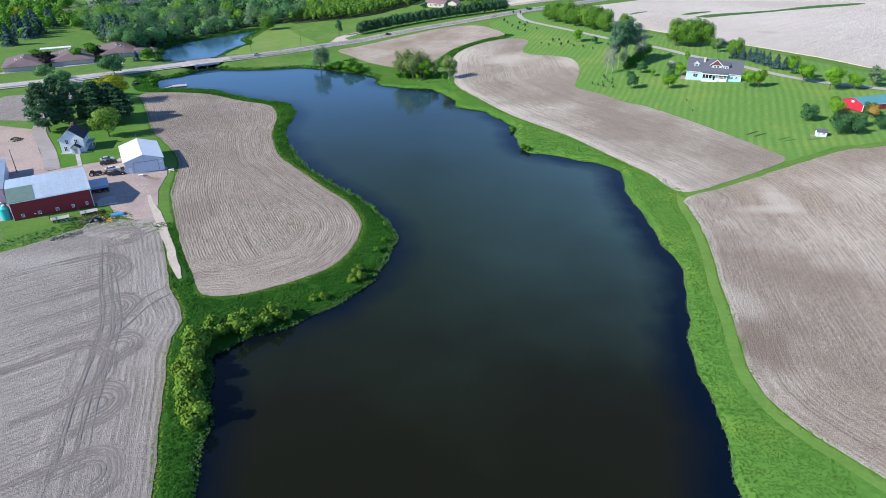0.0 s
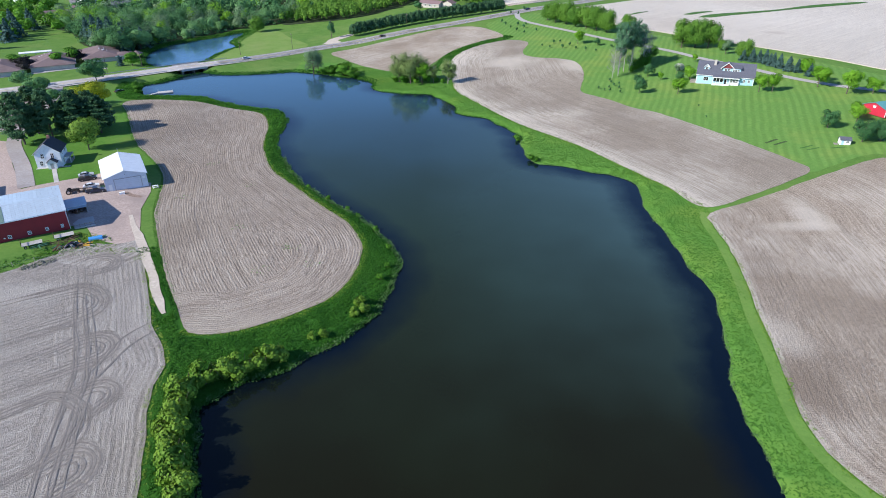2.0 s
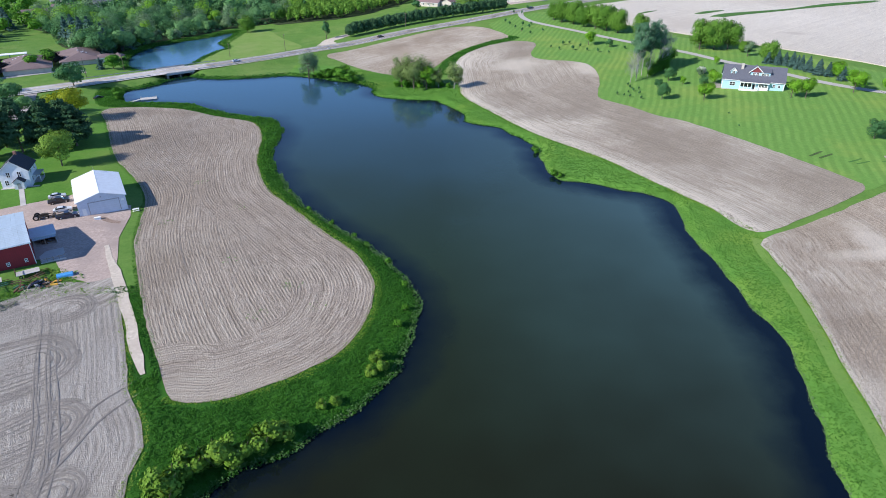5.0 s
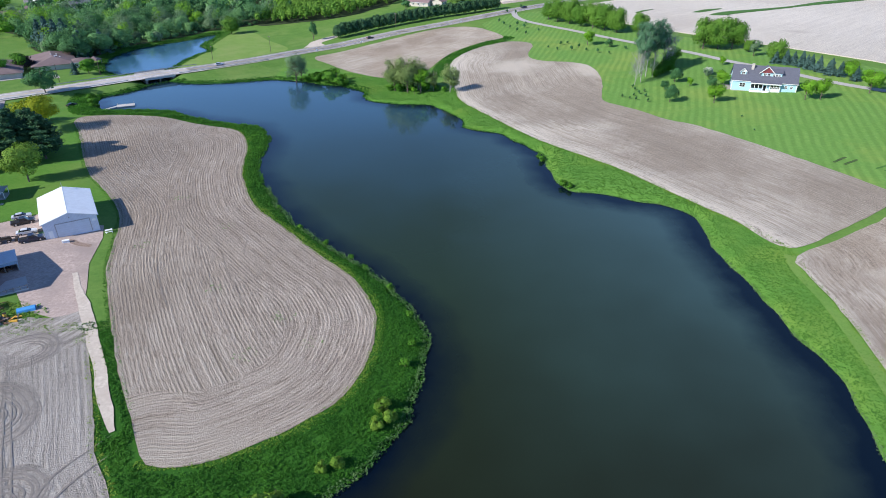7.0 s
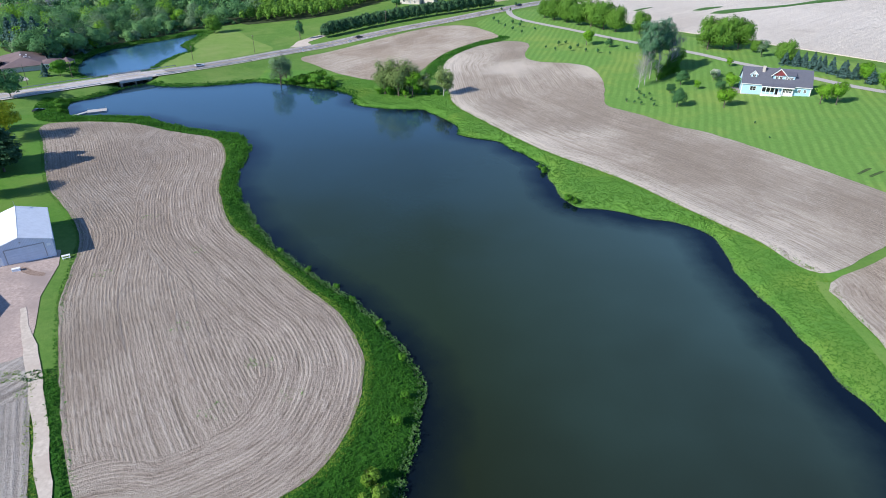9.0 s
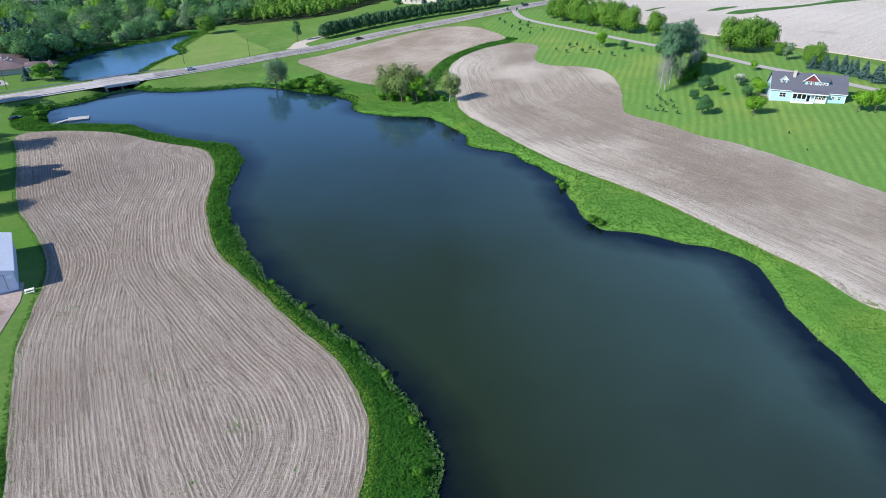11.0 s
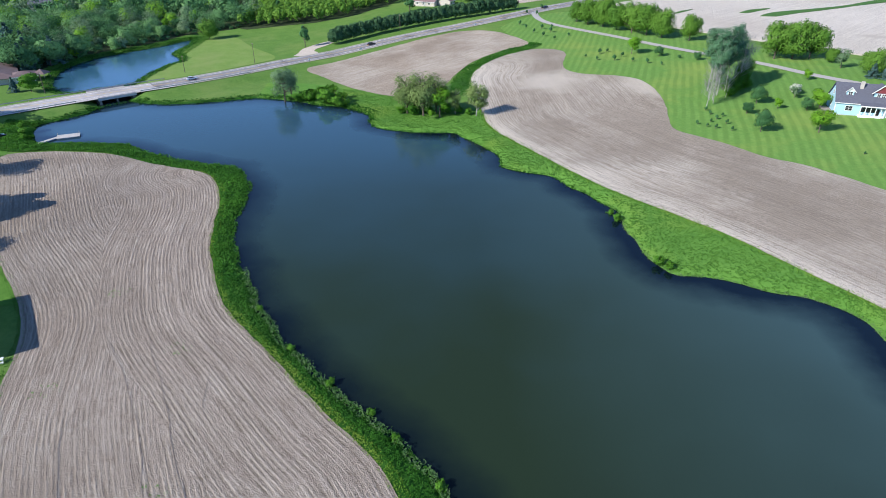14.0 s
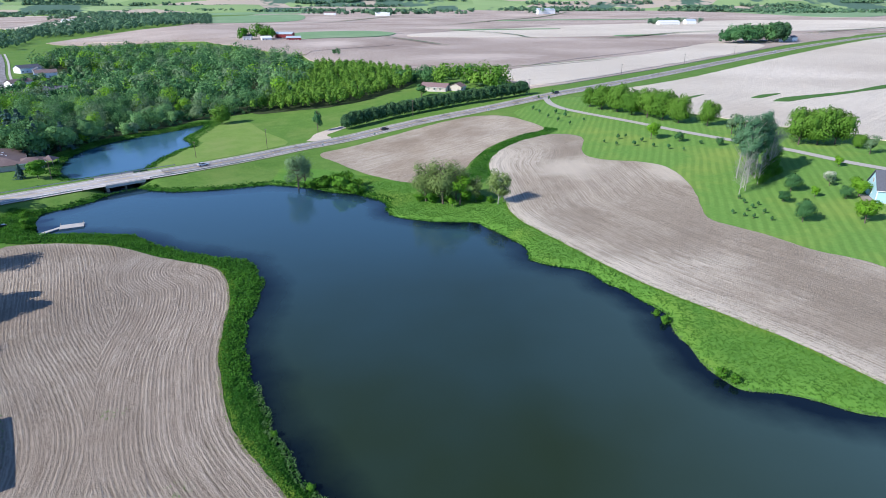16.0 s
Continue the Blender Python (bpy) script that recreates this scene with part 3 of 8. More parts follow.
def on_ground(x, y):
    """Height of the ground sheet itself, between its corners."""
    i, j = np.clip(np.searchsorted(xs, x) - 1, 0, len(xs) - 2), np.clip(np.searchsorted(ys, y) - 1, 0, len(ys) - 2)
    u, v = np.clip((x - xs[i]) / (xs[i + 1] - xs[i]), 0, 1), np.clip((y - ys[j]) / (ys[j + 1] - ys[j]), 0, 1)
    g = gz.reshape(len(ys), len(xs))
    return (g[j, i] * (1 - u) + g[j, i + 1] * u) * (1 - v) + (g[j + 1, i] * (1 - u) + g[j + 1, i + 1] * u) * v


# ground: one sheet to the horizon
xs, ys = axis(-230, 210, 2.4, -4900, 4900, 1.11), axis(30, 520, 2.4, -900, 4900, 1.11)
gx, gy = np.meshgrid(xs, ys)
gz = ground_height(gx.ravel(), gy.ravel())
nx, ny = len(xs), len(ys)
quads = [(j * nx + i, j * nx + i + 1, (j + 1) * nx + i + 1, (j + 1) * nx + i) for j in range(ny - 1) for i in range(nx - 1)]
ground_mesh = mesh_from("ground", np.column_stack([gx.ravel(), gy.ravel(), gz]), quads, M_GROUND, True)
shore_gap = np.full(gz.shape, 99.0)
near_lake = (gx.ravel() > -180) & (gx.ravel() < 110) & (gy.ravel() > -20) & (gy.ravel() < 420)
shore_gap[near_lake] = signed(LAKE, gx.ravel()[near_lake], gy.ravel()[near_lake])
west_side = ((gx.ravel() < 0) & (gy.ravel() < 300)) | ((gx.ravel() < -85) & (gy.ravel() < 420))
track_side = (gx.ravel() > -84) & (gx.ravel() < -50) & (gy.ravel() > 112) & (gy.ravel() < 158)
west_reach = np.where(gy.ravel() < 232, 34.0, np.where(gy.ravel() < 345, 11.0, 4.0))
ground_mesh.attributes.new("west_bank", "FLOAT", "POINT").data.foreach_set("value", np.maximum(np.clip((west_reach - shore_gap) / 4.0, 0, 1) * west_side, track_side).astype(np.float32))
ground_mesh.attributes.new("east_bank", "FLOAT", "POINT").data.foreach_set("value", (np.clip((26.0 - shore_gap) / 4.0, 0, 1) * ~west_side).astype(np.float32))
structure("ground", ground_mesh, "green meadow grass over gently rolling farmland", "ground")

wx, wy = np.meshgrid(np.arange(-250, 116, 4.0), np.arange(-25, 556, 4.0))
wn_x, wn_y = wx.shape[1], wx.shape[0]
wx, wy = wx.ravel(), wy.ravel()
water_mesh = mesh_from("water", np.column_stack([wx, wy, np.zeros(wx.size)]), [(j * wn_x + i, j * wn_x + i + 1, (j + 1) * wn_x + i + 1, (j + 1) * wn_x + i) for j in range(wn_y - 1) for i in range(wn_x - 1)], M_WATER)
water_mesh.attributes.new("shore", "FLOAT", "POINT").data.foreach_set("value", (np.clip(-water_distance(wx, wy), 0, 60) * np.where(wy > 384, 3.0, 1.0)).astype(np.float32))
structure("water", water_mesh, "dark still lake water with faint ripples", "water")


def sheet(name, outline, material, label, category, lift=0.12, cell=4.0, guide=None, guide_closed=False, closed_spline=True, edge=0.5, seed=1.0, flat=None):
    """A patch of the ground with its own surface, draped over the land. guide: the curve that the crop rows follow."""
    from mathutils import geometry
    line = np.array(outline, float)
    if edge:
        line = wavy(line, edge, 5.0, seed)
    lo, hi = line.min(0), line.max(0)
    px, py = np.meshgrid(np.arange(lo[0], hi[0], cell), np.arange(lo[1], hi[1], cell))
    px, py = px.ravel(), py.ravel()
    keep = inside(line, px, py)
    px, py = px[keep], py[keep]
    keep = line_distance(line, px, py, True) > 0.45 * cell
    px, py = px[keep], py[keep]
    n = len(line)
    pts = [Vector(p) for p in line] + [Vector((a, b)) for a, b in zip(px, py)]
    v, _, f, _, _, _ = geometry.delaunay_2d_cdt(pts, [(i, (i + 1) % n) for i in range(n)], [], 1, 1e-4)
    vx, vy = np.array([p.x for p in v]), np.array([p.y for p in v])
    z = on_ground(vx, vy) + lift if flat is None else np.full(vx.shape, flat)
    faces = [t if (v[t[1]] - v[t[0]]).cross(v[t[2]] - v[t[0]]) > 0 else t[::-1] for t in f]
    if lift > 0.3:
        # the edge turns down into the ground
        pairs = {(t[i], t[(i + 1) % 3]) for t in faces for i in range(3)}
        rim_edges = sorted((a, b) for a, b in pairs if (b, a) not in pairs)
        order = sorted({q for e in rim_edges for q in e})
        top = {q: len(v) + i for i, q in enumerate(order)}
        k = len(order)
        vx, vy, z = np.concatenate([vx, vx[order], vx[order]]), np.concatenate([vy, vy[order], vy[order]]), np.concatenate([z, z[order], z[order] - lift - 0.6])
        faces += [(top[b], top[a], top[a] + k, top[b] + k) for a, b in rim_edges]
    me = mesh_from(name, np.column_stack([vx, vy, z]), faces, material, True)
    at = me.attributes.new("row", "FLOAT", "POINT")
    if guide is None:
        rows = vx * 0.3 + vy
    elif callable(guide):
        rows = guide(vx, vy)
    elif isinstance(guide, float):
        rows = -vx * math.sin(guide) + vy * math.cos(guide)
    else:
        rows = line_distance(guide, vx, vy, guide_closed)
    if isinstance(rows, tuple):
        me.attributes.new("row_inner", "FLOAT", "POINT").data.foreach_set("value", np.asarray(rows[1], np.float32))
        me.attributes.new("seam", "FLOAT", "POINT").data.foreach_set("value", np.asarray(rows[2], np.float32))
        rows = rows[0]
    else:
        me.attributes.new("seam", "FLOAT", "POINT").data.foreach_set("value", np.full(len(vx), -9.0, np.float32))
    at.data.foreach_set("value", np.asarray(rows, np.float32))
    return structure(name, me, label, category)


def ribbon(name, line, width, material, label, category, lift=0.15, height=None, offset=0.0, step=4.0):
    """A strip of constant width along a curve: road, track, kerb, painted line."""
    line = np.asarray(line, float)
    d = np.gradient(line, axis=0)
    d /= np.linalg.norm(d, axis=1)[:, None]
    nrm = np.column_stack([-d[:, 1], d[:, 0]])
    cols = max(2, int(width / 2.0) + 1)
    verts, faces = [], []
    for k in range(cols):
        o = offset + width * (k / (cols - 1) - 0.5)
        p = line + nrm * o
        h = (ground_height(p[:, 0], p[:, 1]) if height is None else height(line[:, 0], line[:, 1])) + lift
        verts += list(np.column_stack([p, h]))
    n = len(line)
    for k in range(cols - 1):
        for i in range(n - 1):
            faces.append((k * n + i, k * n + i + 1, (k + 1) * n + i + 1, (k + 1) * n + i))
    verts = [tuple(v) for v in verts]
    return structure(name, mesh_from(name, verts, [f[::-1] for f in faces], material), label, category)


# ---- fields ----
EDGE_PENINSULA = [(-57.5, 122.2), (-52, 121.6), (-46, 123.4), (-40, 126.6), (-33.6, 130.8), (-28.4, 136.6), (-25.2, 143.5), (-23.7, 151.5), (-23.6, 160), (-26, 168.5), (-30.8, 178), (-38, 186.6), (-50, 203), (-61, 218), (-67, 233), (-71, 247), (-74, 267), (-79, 283), (-86, 291)]
BACK_PENINSULA = [(-103, 298), (-116, 305), (-133, 309), (-149, 308), (-150, 301), (-139, 282), (-121, 247), (-106, 227), (-97, 213), (-93, 200), (-88, 183), (-79, 163), (-69, 143), (-62, 131)]
guide_a = spline(EDGE_PENINSULA, False, 2.0)
guide_back = spline(BACK_PENINSULA[4:], False, 2.0)


def peninsula_rows(x, y):
    """Headland rows follow the lake side; the rows inside follow the farm side."""
    a, b = line_distance(guide_a, x, y, False), line_distance(guide_back, x, y, False)
    return a, 300.0 - b, np.minimum(a - 17.0 - 0.06 * (y - 130), 0.3 * (a + b) + 0.9 * (a - b) + 4.0)


sheet("field_1", eased(spline(EDGE_PENINSULA + BACK_PENINSULA, True, 2.5), 2), M_SOIL_A, "tilled brown field with curving crop rows beside the lake", "field", guide=peninsula_rows, cell=2.2)
FIELD_WEST = [(-42, 40), (-45, 65), (-49, 77), (-53, 90), (-57, 102), (-58, 112), (-60, 117), (-66, 126), (-71, 137), (-77, 149), (-81, 157), (-86, 159), (-93, 159), (-103, 157), (-107, 152), (-111, 147), (-117, 142), (-150, 118), (-230, 70), (-230, 5), (-40, 5)]
west_edge = spline(FIELD_WEST[:11], False, 2.0)


def west_rows(x, y):
    """A headland worked along the edge, and straight rows across the rest."""
    d = line_distance(west_edge, x, y, False)
    return d, 400 - x * math.sin(radians(38)) + y * math.cos(radians(38)), d - 19.0


sheet("field_2", spline(FIELD_WEST, True, 3.0), M_SOIL_B, "pale tilled field with tyre ruts and straight rows", "field", guide=west_rows, cell=2.5, seed=2.0)
EDGE_EAST = [(300, 250), (230, 228), (160, 212), (146, 211), (125, 202), (96, 188), (78, 180), (76, 173), (75, 160), (72, 143), (68, 127), (65, 112), (62, 100), (61, 92), (62, 84), (65, 78), (69, 72), (76, 60), (84, 40), (95, 5)]
guide_c = spline(EDGE_EAST[6:], False, 2.0)
sheet("field_3", spline(EDGE_EAST + [(300, 5)], True, 3.0), M_SOIL_D, "dry pale tilled field sloping up from the lake bank", "field", guide=guide_c, cell=4.0, seed=3.0)
EDGE_MID = [(78, 184), (72, 199), (65, 213), (50, 242), (31, 270), (14, 306), (9, 317), (6, 329), (6, 343), (6, 365), (6, 385), (12, 402)]
TOP_MID = [(20, 413), (29, 421), (43, 427), (53, 422), (55, 413), (50, 398), (49, 387), (54, 379), (67, 372), (74, 363), (75, 348), (72, 330), (67, 313), (67, 306), (76, 293), (84, 279), (92, 270), (107, 242), (120, 213), (121, 206), (115, 201), (96, 191)]
guide_d = spline(EDGE_MID, False, 2.0)
sheet("field_4", spline(EDGE_MID + TOP_MID, True, 2.5), M_SOIL_C, "long pale brown tilled field between lake bank and lawn", "field", guide=guide_d, cell=3.5, seed=4.0)
FIELD_ROADSIDE = [(-70, 422), (-56, 434), (-34, 452), (-6, 473), (14, 480), (29, 473), (40, 450), (41, 437), (27, 430), (11, 414), (1, 396), (-4, 383), (-11, 369), (-20, 365), (-34, 373), (-48, 387), (-60, 405)]
sheet("field_5", spline(FIELD_ROADSIDE, True, 3.0), M_SOIL_D, "tilled field between the road and a grass waterway", "field", guide=radians(35), cell=4.0, seed=5.0)
FIELD_NE = [(92, 524), (106, 480), (128, 444), (152, 408), (178, 374), (202, 338), (228, 302), (330, 262), (900, 300), (1500, 900), (1200, 1420), (1115, 1405), (690, 1062), (492, 890), (316, 724), (196, 606), (122, 546)]
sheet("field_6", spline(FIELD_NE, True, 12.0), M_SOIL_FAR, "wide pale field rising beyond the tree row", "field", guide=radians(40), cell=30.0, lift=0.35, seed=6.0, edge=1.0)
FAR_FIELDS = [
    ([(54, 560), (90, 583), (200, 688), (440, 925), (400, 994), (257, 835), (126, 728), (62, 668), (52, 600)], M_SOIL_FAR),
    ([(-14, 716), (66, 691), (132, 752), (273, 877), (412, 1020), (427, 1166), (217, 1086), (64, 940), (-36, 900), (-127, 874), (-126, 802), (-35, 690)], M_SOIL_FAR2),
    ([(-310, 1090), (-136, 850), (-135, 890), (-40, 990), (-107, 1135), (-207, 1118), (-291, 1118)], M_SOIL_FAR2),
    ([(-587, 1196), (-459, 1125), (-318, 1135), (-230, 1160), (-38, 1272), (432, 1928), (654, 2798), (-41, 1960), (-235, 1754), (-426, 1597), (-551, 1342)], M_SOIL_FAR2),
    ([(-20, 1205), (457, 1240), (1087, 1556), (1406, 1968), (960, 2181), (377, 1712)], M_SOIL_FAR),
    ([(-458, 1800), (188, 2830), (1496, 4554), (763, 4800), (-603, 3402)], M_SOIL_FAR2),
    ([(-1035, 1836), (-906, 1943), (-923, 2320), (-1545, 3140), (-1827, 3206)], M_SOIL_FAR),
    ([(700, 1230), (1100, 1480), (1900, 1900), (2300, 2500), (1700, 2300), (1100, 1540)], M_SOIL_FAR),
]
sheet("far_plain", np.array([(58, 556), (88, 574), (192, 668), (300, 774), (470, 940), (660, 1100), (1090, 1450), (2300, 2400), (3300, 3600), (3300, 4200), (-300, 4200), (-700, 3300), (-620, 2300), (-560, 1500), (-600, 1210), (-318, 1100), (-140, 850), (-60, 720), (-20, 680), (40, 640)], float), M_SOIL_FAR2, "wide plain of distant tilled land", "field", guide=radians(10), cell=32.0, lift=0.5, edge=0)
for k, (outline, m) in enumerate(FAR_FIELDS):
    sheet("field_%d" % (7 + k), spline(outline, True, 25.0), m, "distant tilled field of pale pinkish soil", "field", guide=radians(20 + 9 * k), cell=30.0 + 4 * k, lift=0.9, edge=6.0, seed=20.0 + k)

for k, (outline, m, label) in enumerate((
        ([(1989, 4484), (2146, 4392), (2323, 4303), (2903, 3927), (1803, 2493), (1447, 2366), (1697, 3359)], M_GREENHAZE, "smooth green hill pasture far off"),
        ([(-2069, 4300), (-1357, 3568), (-885, 3700), (-500, 4000), (-300, 3800), (-500, 3300), (-900, 3200), (-1500, 3300)], M_GREENHAZE, "distant green crop land"),
        ([(-548, 1960), (-364, 2275), (-488, 3086), (-776, 2780), (-700, 2200)], M_GREENHAZE, "distant green meadow beside a tree belt"),
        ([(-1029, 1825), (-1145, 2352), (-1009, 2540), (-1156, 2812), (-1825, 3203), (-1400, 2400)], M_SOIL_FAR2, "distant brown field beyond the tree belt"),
        ([(-182, 1106), (-133, 1126), (-60, 1180), (-40, 1290), (-101, 1355), (-204, 1267)], M_GREENHAZE, "green paddock beside a far farm"),
        ([(300, 2100), (520, 2250), (760, 2330), (1000, 2420), (990, 2460), (740, 2380), (480, 2310), (280, 2150)], M_GREENHAZE, "thin green waterway in distant fields"),
        ([(80, 1420), (170, 1455), (300, 1500), (300, 1530), (160, 1490), (70, 1445)], M_GREENHAZE, "thin green waterway in distant fields"),
        ([(330, 1200), (420, 1225), (440, 1245), (340, 1222)], M_GREENHAZE, "grass strip in the distant field"))):
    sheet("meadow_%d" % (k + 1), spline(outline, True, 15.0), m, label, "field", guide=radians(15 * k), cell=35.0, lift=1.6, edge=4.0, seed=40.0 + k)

# ---- lawns, yard, tracks ----
LAWN = [(40, 434), (51, 421), (53, 413), (48, 398), (47, 387), (52, 377), (65, 370), (72, 362), (73, 348), (70, 330), (65, 313), (65, 305), (74, 292), (82, 278), (90, 269), (105, 241), (118, 213), (120, 204), (128, 207), (146, 215), (165, 217), (270, 248),
        (270, 270), (215, 296), (196, 325), (172, 366), (146, 402), (120, 440), (100, 474), (86, 512), (66, 512), (50, 502), (36, 486), (34, 474)]
sheet("lawn_1", spline(LAWN, True, 3.0), M_LAWN, "mown striped lawn sloping round the blue house", "lawn", lift=0.06, cell=5.0, seed=7.0)
YARD_LAWN = [(-128, 205), (-120, 214), (-112, 200), (-106, 220), (-96, 221), (-104, 232), (-119, 250), (-137, 283), (-148, 302), (-152, 314), (-162, 322), (-185, 318), (-180, 290), (-166, 250.5), (-156, 235), (-145, 219), (-136.5, 205), (-133, 203)]
sheet("lawn_2", np.array(YARD_LAWN, float), M_YARDLAWN, "farmyard lawn under tall pines", "lawn", lift=0.07, cell=4.0, seed=8.0)
YARD = [(-170, 160), (-145, 192), (-132, 203), (-121, 210), (-116, 214), (-108, 208), (-98.5, 206), (-95.8, 199), (-93.4, 186), (-89.2, 175), (-85.6, 165), (-90, 163), (-98, 166), (-104, 174), (-112, 172), (-125, 161), (-150, 148)]
sheet("yard", np.array(YARD, float), M_GRAVEL, "pinkish gravel farmyard", "yard", lift=0.09, cell=4.0, seed=9.0)
sheet("yard_2", np.array([(-145, 192), (-137, 199), (-154, 223), (-169, 246), (-200, 255), (-215, 215), (-170, 160)], float), M_GRAVEL, "pink gravel yard behind the barn", "yard", lift=0.10, cell=5.0)
sheet("field_15", np.array([(-172, 258), (-180, 290), (-188, 312), (-215, 300), (-215, 260)], float), M_SOIL_B, "small bare soil plot by the farm lane", "field", lift=0.1, cell=5.0, guide=radians(60))
ribbon("lane_1", spline([(-136, 200.5), (-148, 219), (-167.5, 246.5), (-176, 270), (-184, 300), (-195, 330)], False, 3.0), 5.0, M_LANE, "grey asphalt lane beside the farmhouse lawn", "lane", lift=0.16)
track_mid = spline(TRACK, False, 2.0)
track_dir = np.gradient(track_mid, axis=0)
track_side = np.column_stack([-track_dir[:, 1], track_dir[:, 0]]) / np.linalg.norm(track_dir, axis=1)[:, None]
track_half = ((1.15 - 0.7 * rise(0.85, 1.0, np.linspace(0, 1, len(track_mid)))) * (0.45 + 0.55 * rise(0.0, 0.3, np.linspace(0, 1, len(track_mid)))))[:, None]
sheet("track_1", np.concatenate([track_mid + track_side * track_half, (track_mid - track_side * track_half)[::-1]]), M_TRACK, "pale dirt farm track", "track", lift=0.15, cell=3.0, edge=0.4)
sheet("lawn_3", spline([(-139, 402), (-141, 420), (-138, 447), (-143, 470), (-142, 500), (-126, 512), (-109, 482), (-90, 450), (-103, 430), (-122, 410)], True, 4.0), M_OPEN, "olive-green mown grass between pond and road", "lawn", lift=0.08, cell=5.0, seed=11.0)
sheet("gateway", spline([(-80, 449), (-71, 447), (-68, 455), (-71, 464), (-62, 478), (-66, 482), (-77, 470), (-79, 460)], True, 2.0), M_TRACK, "pale gravel gateway by the road", "gateway", lift=0.12, cell=3.0)
sheet("bare_ground", spline([(-104, 159), (-97, 163), (-90, 164), (-84, 166), (-82, 160), (-79.5, 156), (-84, 152), (-91, 151), (-99, 152)], True, 1.5), M_CHURNED, "pale rutted earth where yard and field meet", "ground", lift=0.14, cell=2.0, guide=radians(55), edge=1.8)
sheet("stain", spline([(-103, 198), (-100, 196.6), (-97, 195.6), (-96.8, 194.2), (-99.5, 194.6), (-102.4, 196)], True, 1.0), M_STAIN, "dark oily stain on the gravel", "stain", lift=0.12, cell=1.2, edge=0.6, seed=81.0)
ribbon("driveway_1", spline(DRIVE, False, 3.0), 4.0, M_DRIVE, "grey gravel driveway across the lawn", "driveway", lift=0.2)
ribbon("path_1", spline([(-136.9, 218.4), (-128.4, 204.4)], False, 2.0), 1.4, M_CONCRETE, "pale concrete garden path", "path", lift=0.17)

for k, bed in enumerate(([(117.8, 231.4), (123.8, 234.2), (124.2, 233.5), (118.3, 230.7)], [(119.8, 228.9), (125.7, 231.7), (126.1, 231.0), (120.3, 228.2)], [(127, 224.4), (132.6, 226.2), (132.8, 225.6), (127.3, 223.8)], [(128.4, 222.4), (133.6, 223.8), (133.8, 223.2), (128.6, 221.8)], [(137, 222.6), (142.8, 222.8), (142.8, 222.2), (137, 222)])):
    sheet("garden_bed_%d" % (k + 1), spline(bed, True, 1.0), M_BED if k < 2 else M_STRIP, "small dug vegetable bed in the lawn", "garden bed", lift=0.12, cell=1.5, edge=0.3, seed=70.0 + k)

# grass strips, moist hollows and turning marks in the fields
sheet("grass_strip_1", np.array([(141, 497), (150, 506), (160, 512), (152, 504), (143, 496)], float), M_STRIP, "dark green grass strip in the pale field", "grass", lift=0.6, cell=4.0)
sheet("grass_strip_2", spline([(181, 495), (195, 507), (210, 512), (199, 503), (186, 494)], True, 4.0), M_STRIP, "dark green grass strip in the pale field", "grass", lift=0.6, cell=5.0)
sheet("grass_strip_3", spline([(187, 481), (203, 495), (233, 507), (265, 521), (307, 547), (360, 568), (353, 558), (284, 525.5), (249, 507), (216, 491), (196, 480)], True, 5.0), M_STRIP, "long green grassed waterway across the pale field", "grass", lift=0.6, cell=6.0)
sheet("grass_strip_4", spline([(10, 404), (0, 386), (-6, 372), (4, 360), (7, 375), (14, 399), (29, 419), (45, 431), (44, 441), (27, 430)], True, 3.0), M_STRIP, "curving grass waterway between two fields", "grass", lift=0.10, cell=4.0)


def marks(name, lines, width, material, label, lift=0.18):
    """Many narrow wheel marks lying on the ground, joined."""
    verts, faces = [], []
    for count, line in enumerate(lines):
        line = np.asarray(line, float)
        d = np.gradient(line, axis=0)
        d /= np.linalg.norm(d, axis=1)[:, None] + 1e-9
        nr = np.column_stack([-d[:, 1], d[:, 0]])
        u = np.linspace(0, 1, len(line))
        w = width * ((0.75 + 0.3 * np.abs(np.sin(np.arange(len(line)) * 0.23 + line[0][0]))) * rise(0, 0.35, u) * rise(0, 0.35, 1 - u) + 0.04)[:, None] / 2
        a, b = line - nr * w, line + nr * w
        o, n = len(verts), len(line)
        za, zb = on_ground(a[:, 0], a[:, 1]) + lift + 0.0012 * count, on_ground(b[:, 0], b[:, 1]) + lift + 0.0012 * count
        verts += [(*p, z) for p, z in zip(a, za)] + [(*p, z) for p, z in zip(b, zb)]
        faces += [(o + i, o + i + 1, o + n + i + 1, o + n + i) for i in range(n - 1)]
    return tagged(new(name, mesh_from(name, verts, [f[::-1] for f in faces], material)), label, "tracks", kind="stuff")


def nested(path, centre, rings, gap, seed, smooth_step=0.8):
    """Nested turns of a tractor, one inside the other."""
    c, out = Vector(centre), []
    for k in range(rings):
        f = 1.0 - gap * k - 0.02 * ((k * 7 + seed) % 3)
        out.append(wavy(spline([c + (Vector(q) - c) * f for q in path], False, smooth_step), 0.35, 5.0, seed + 0.3 * k))
    return out


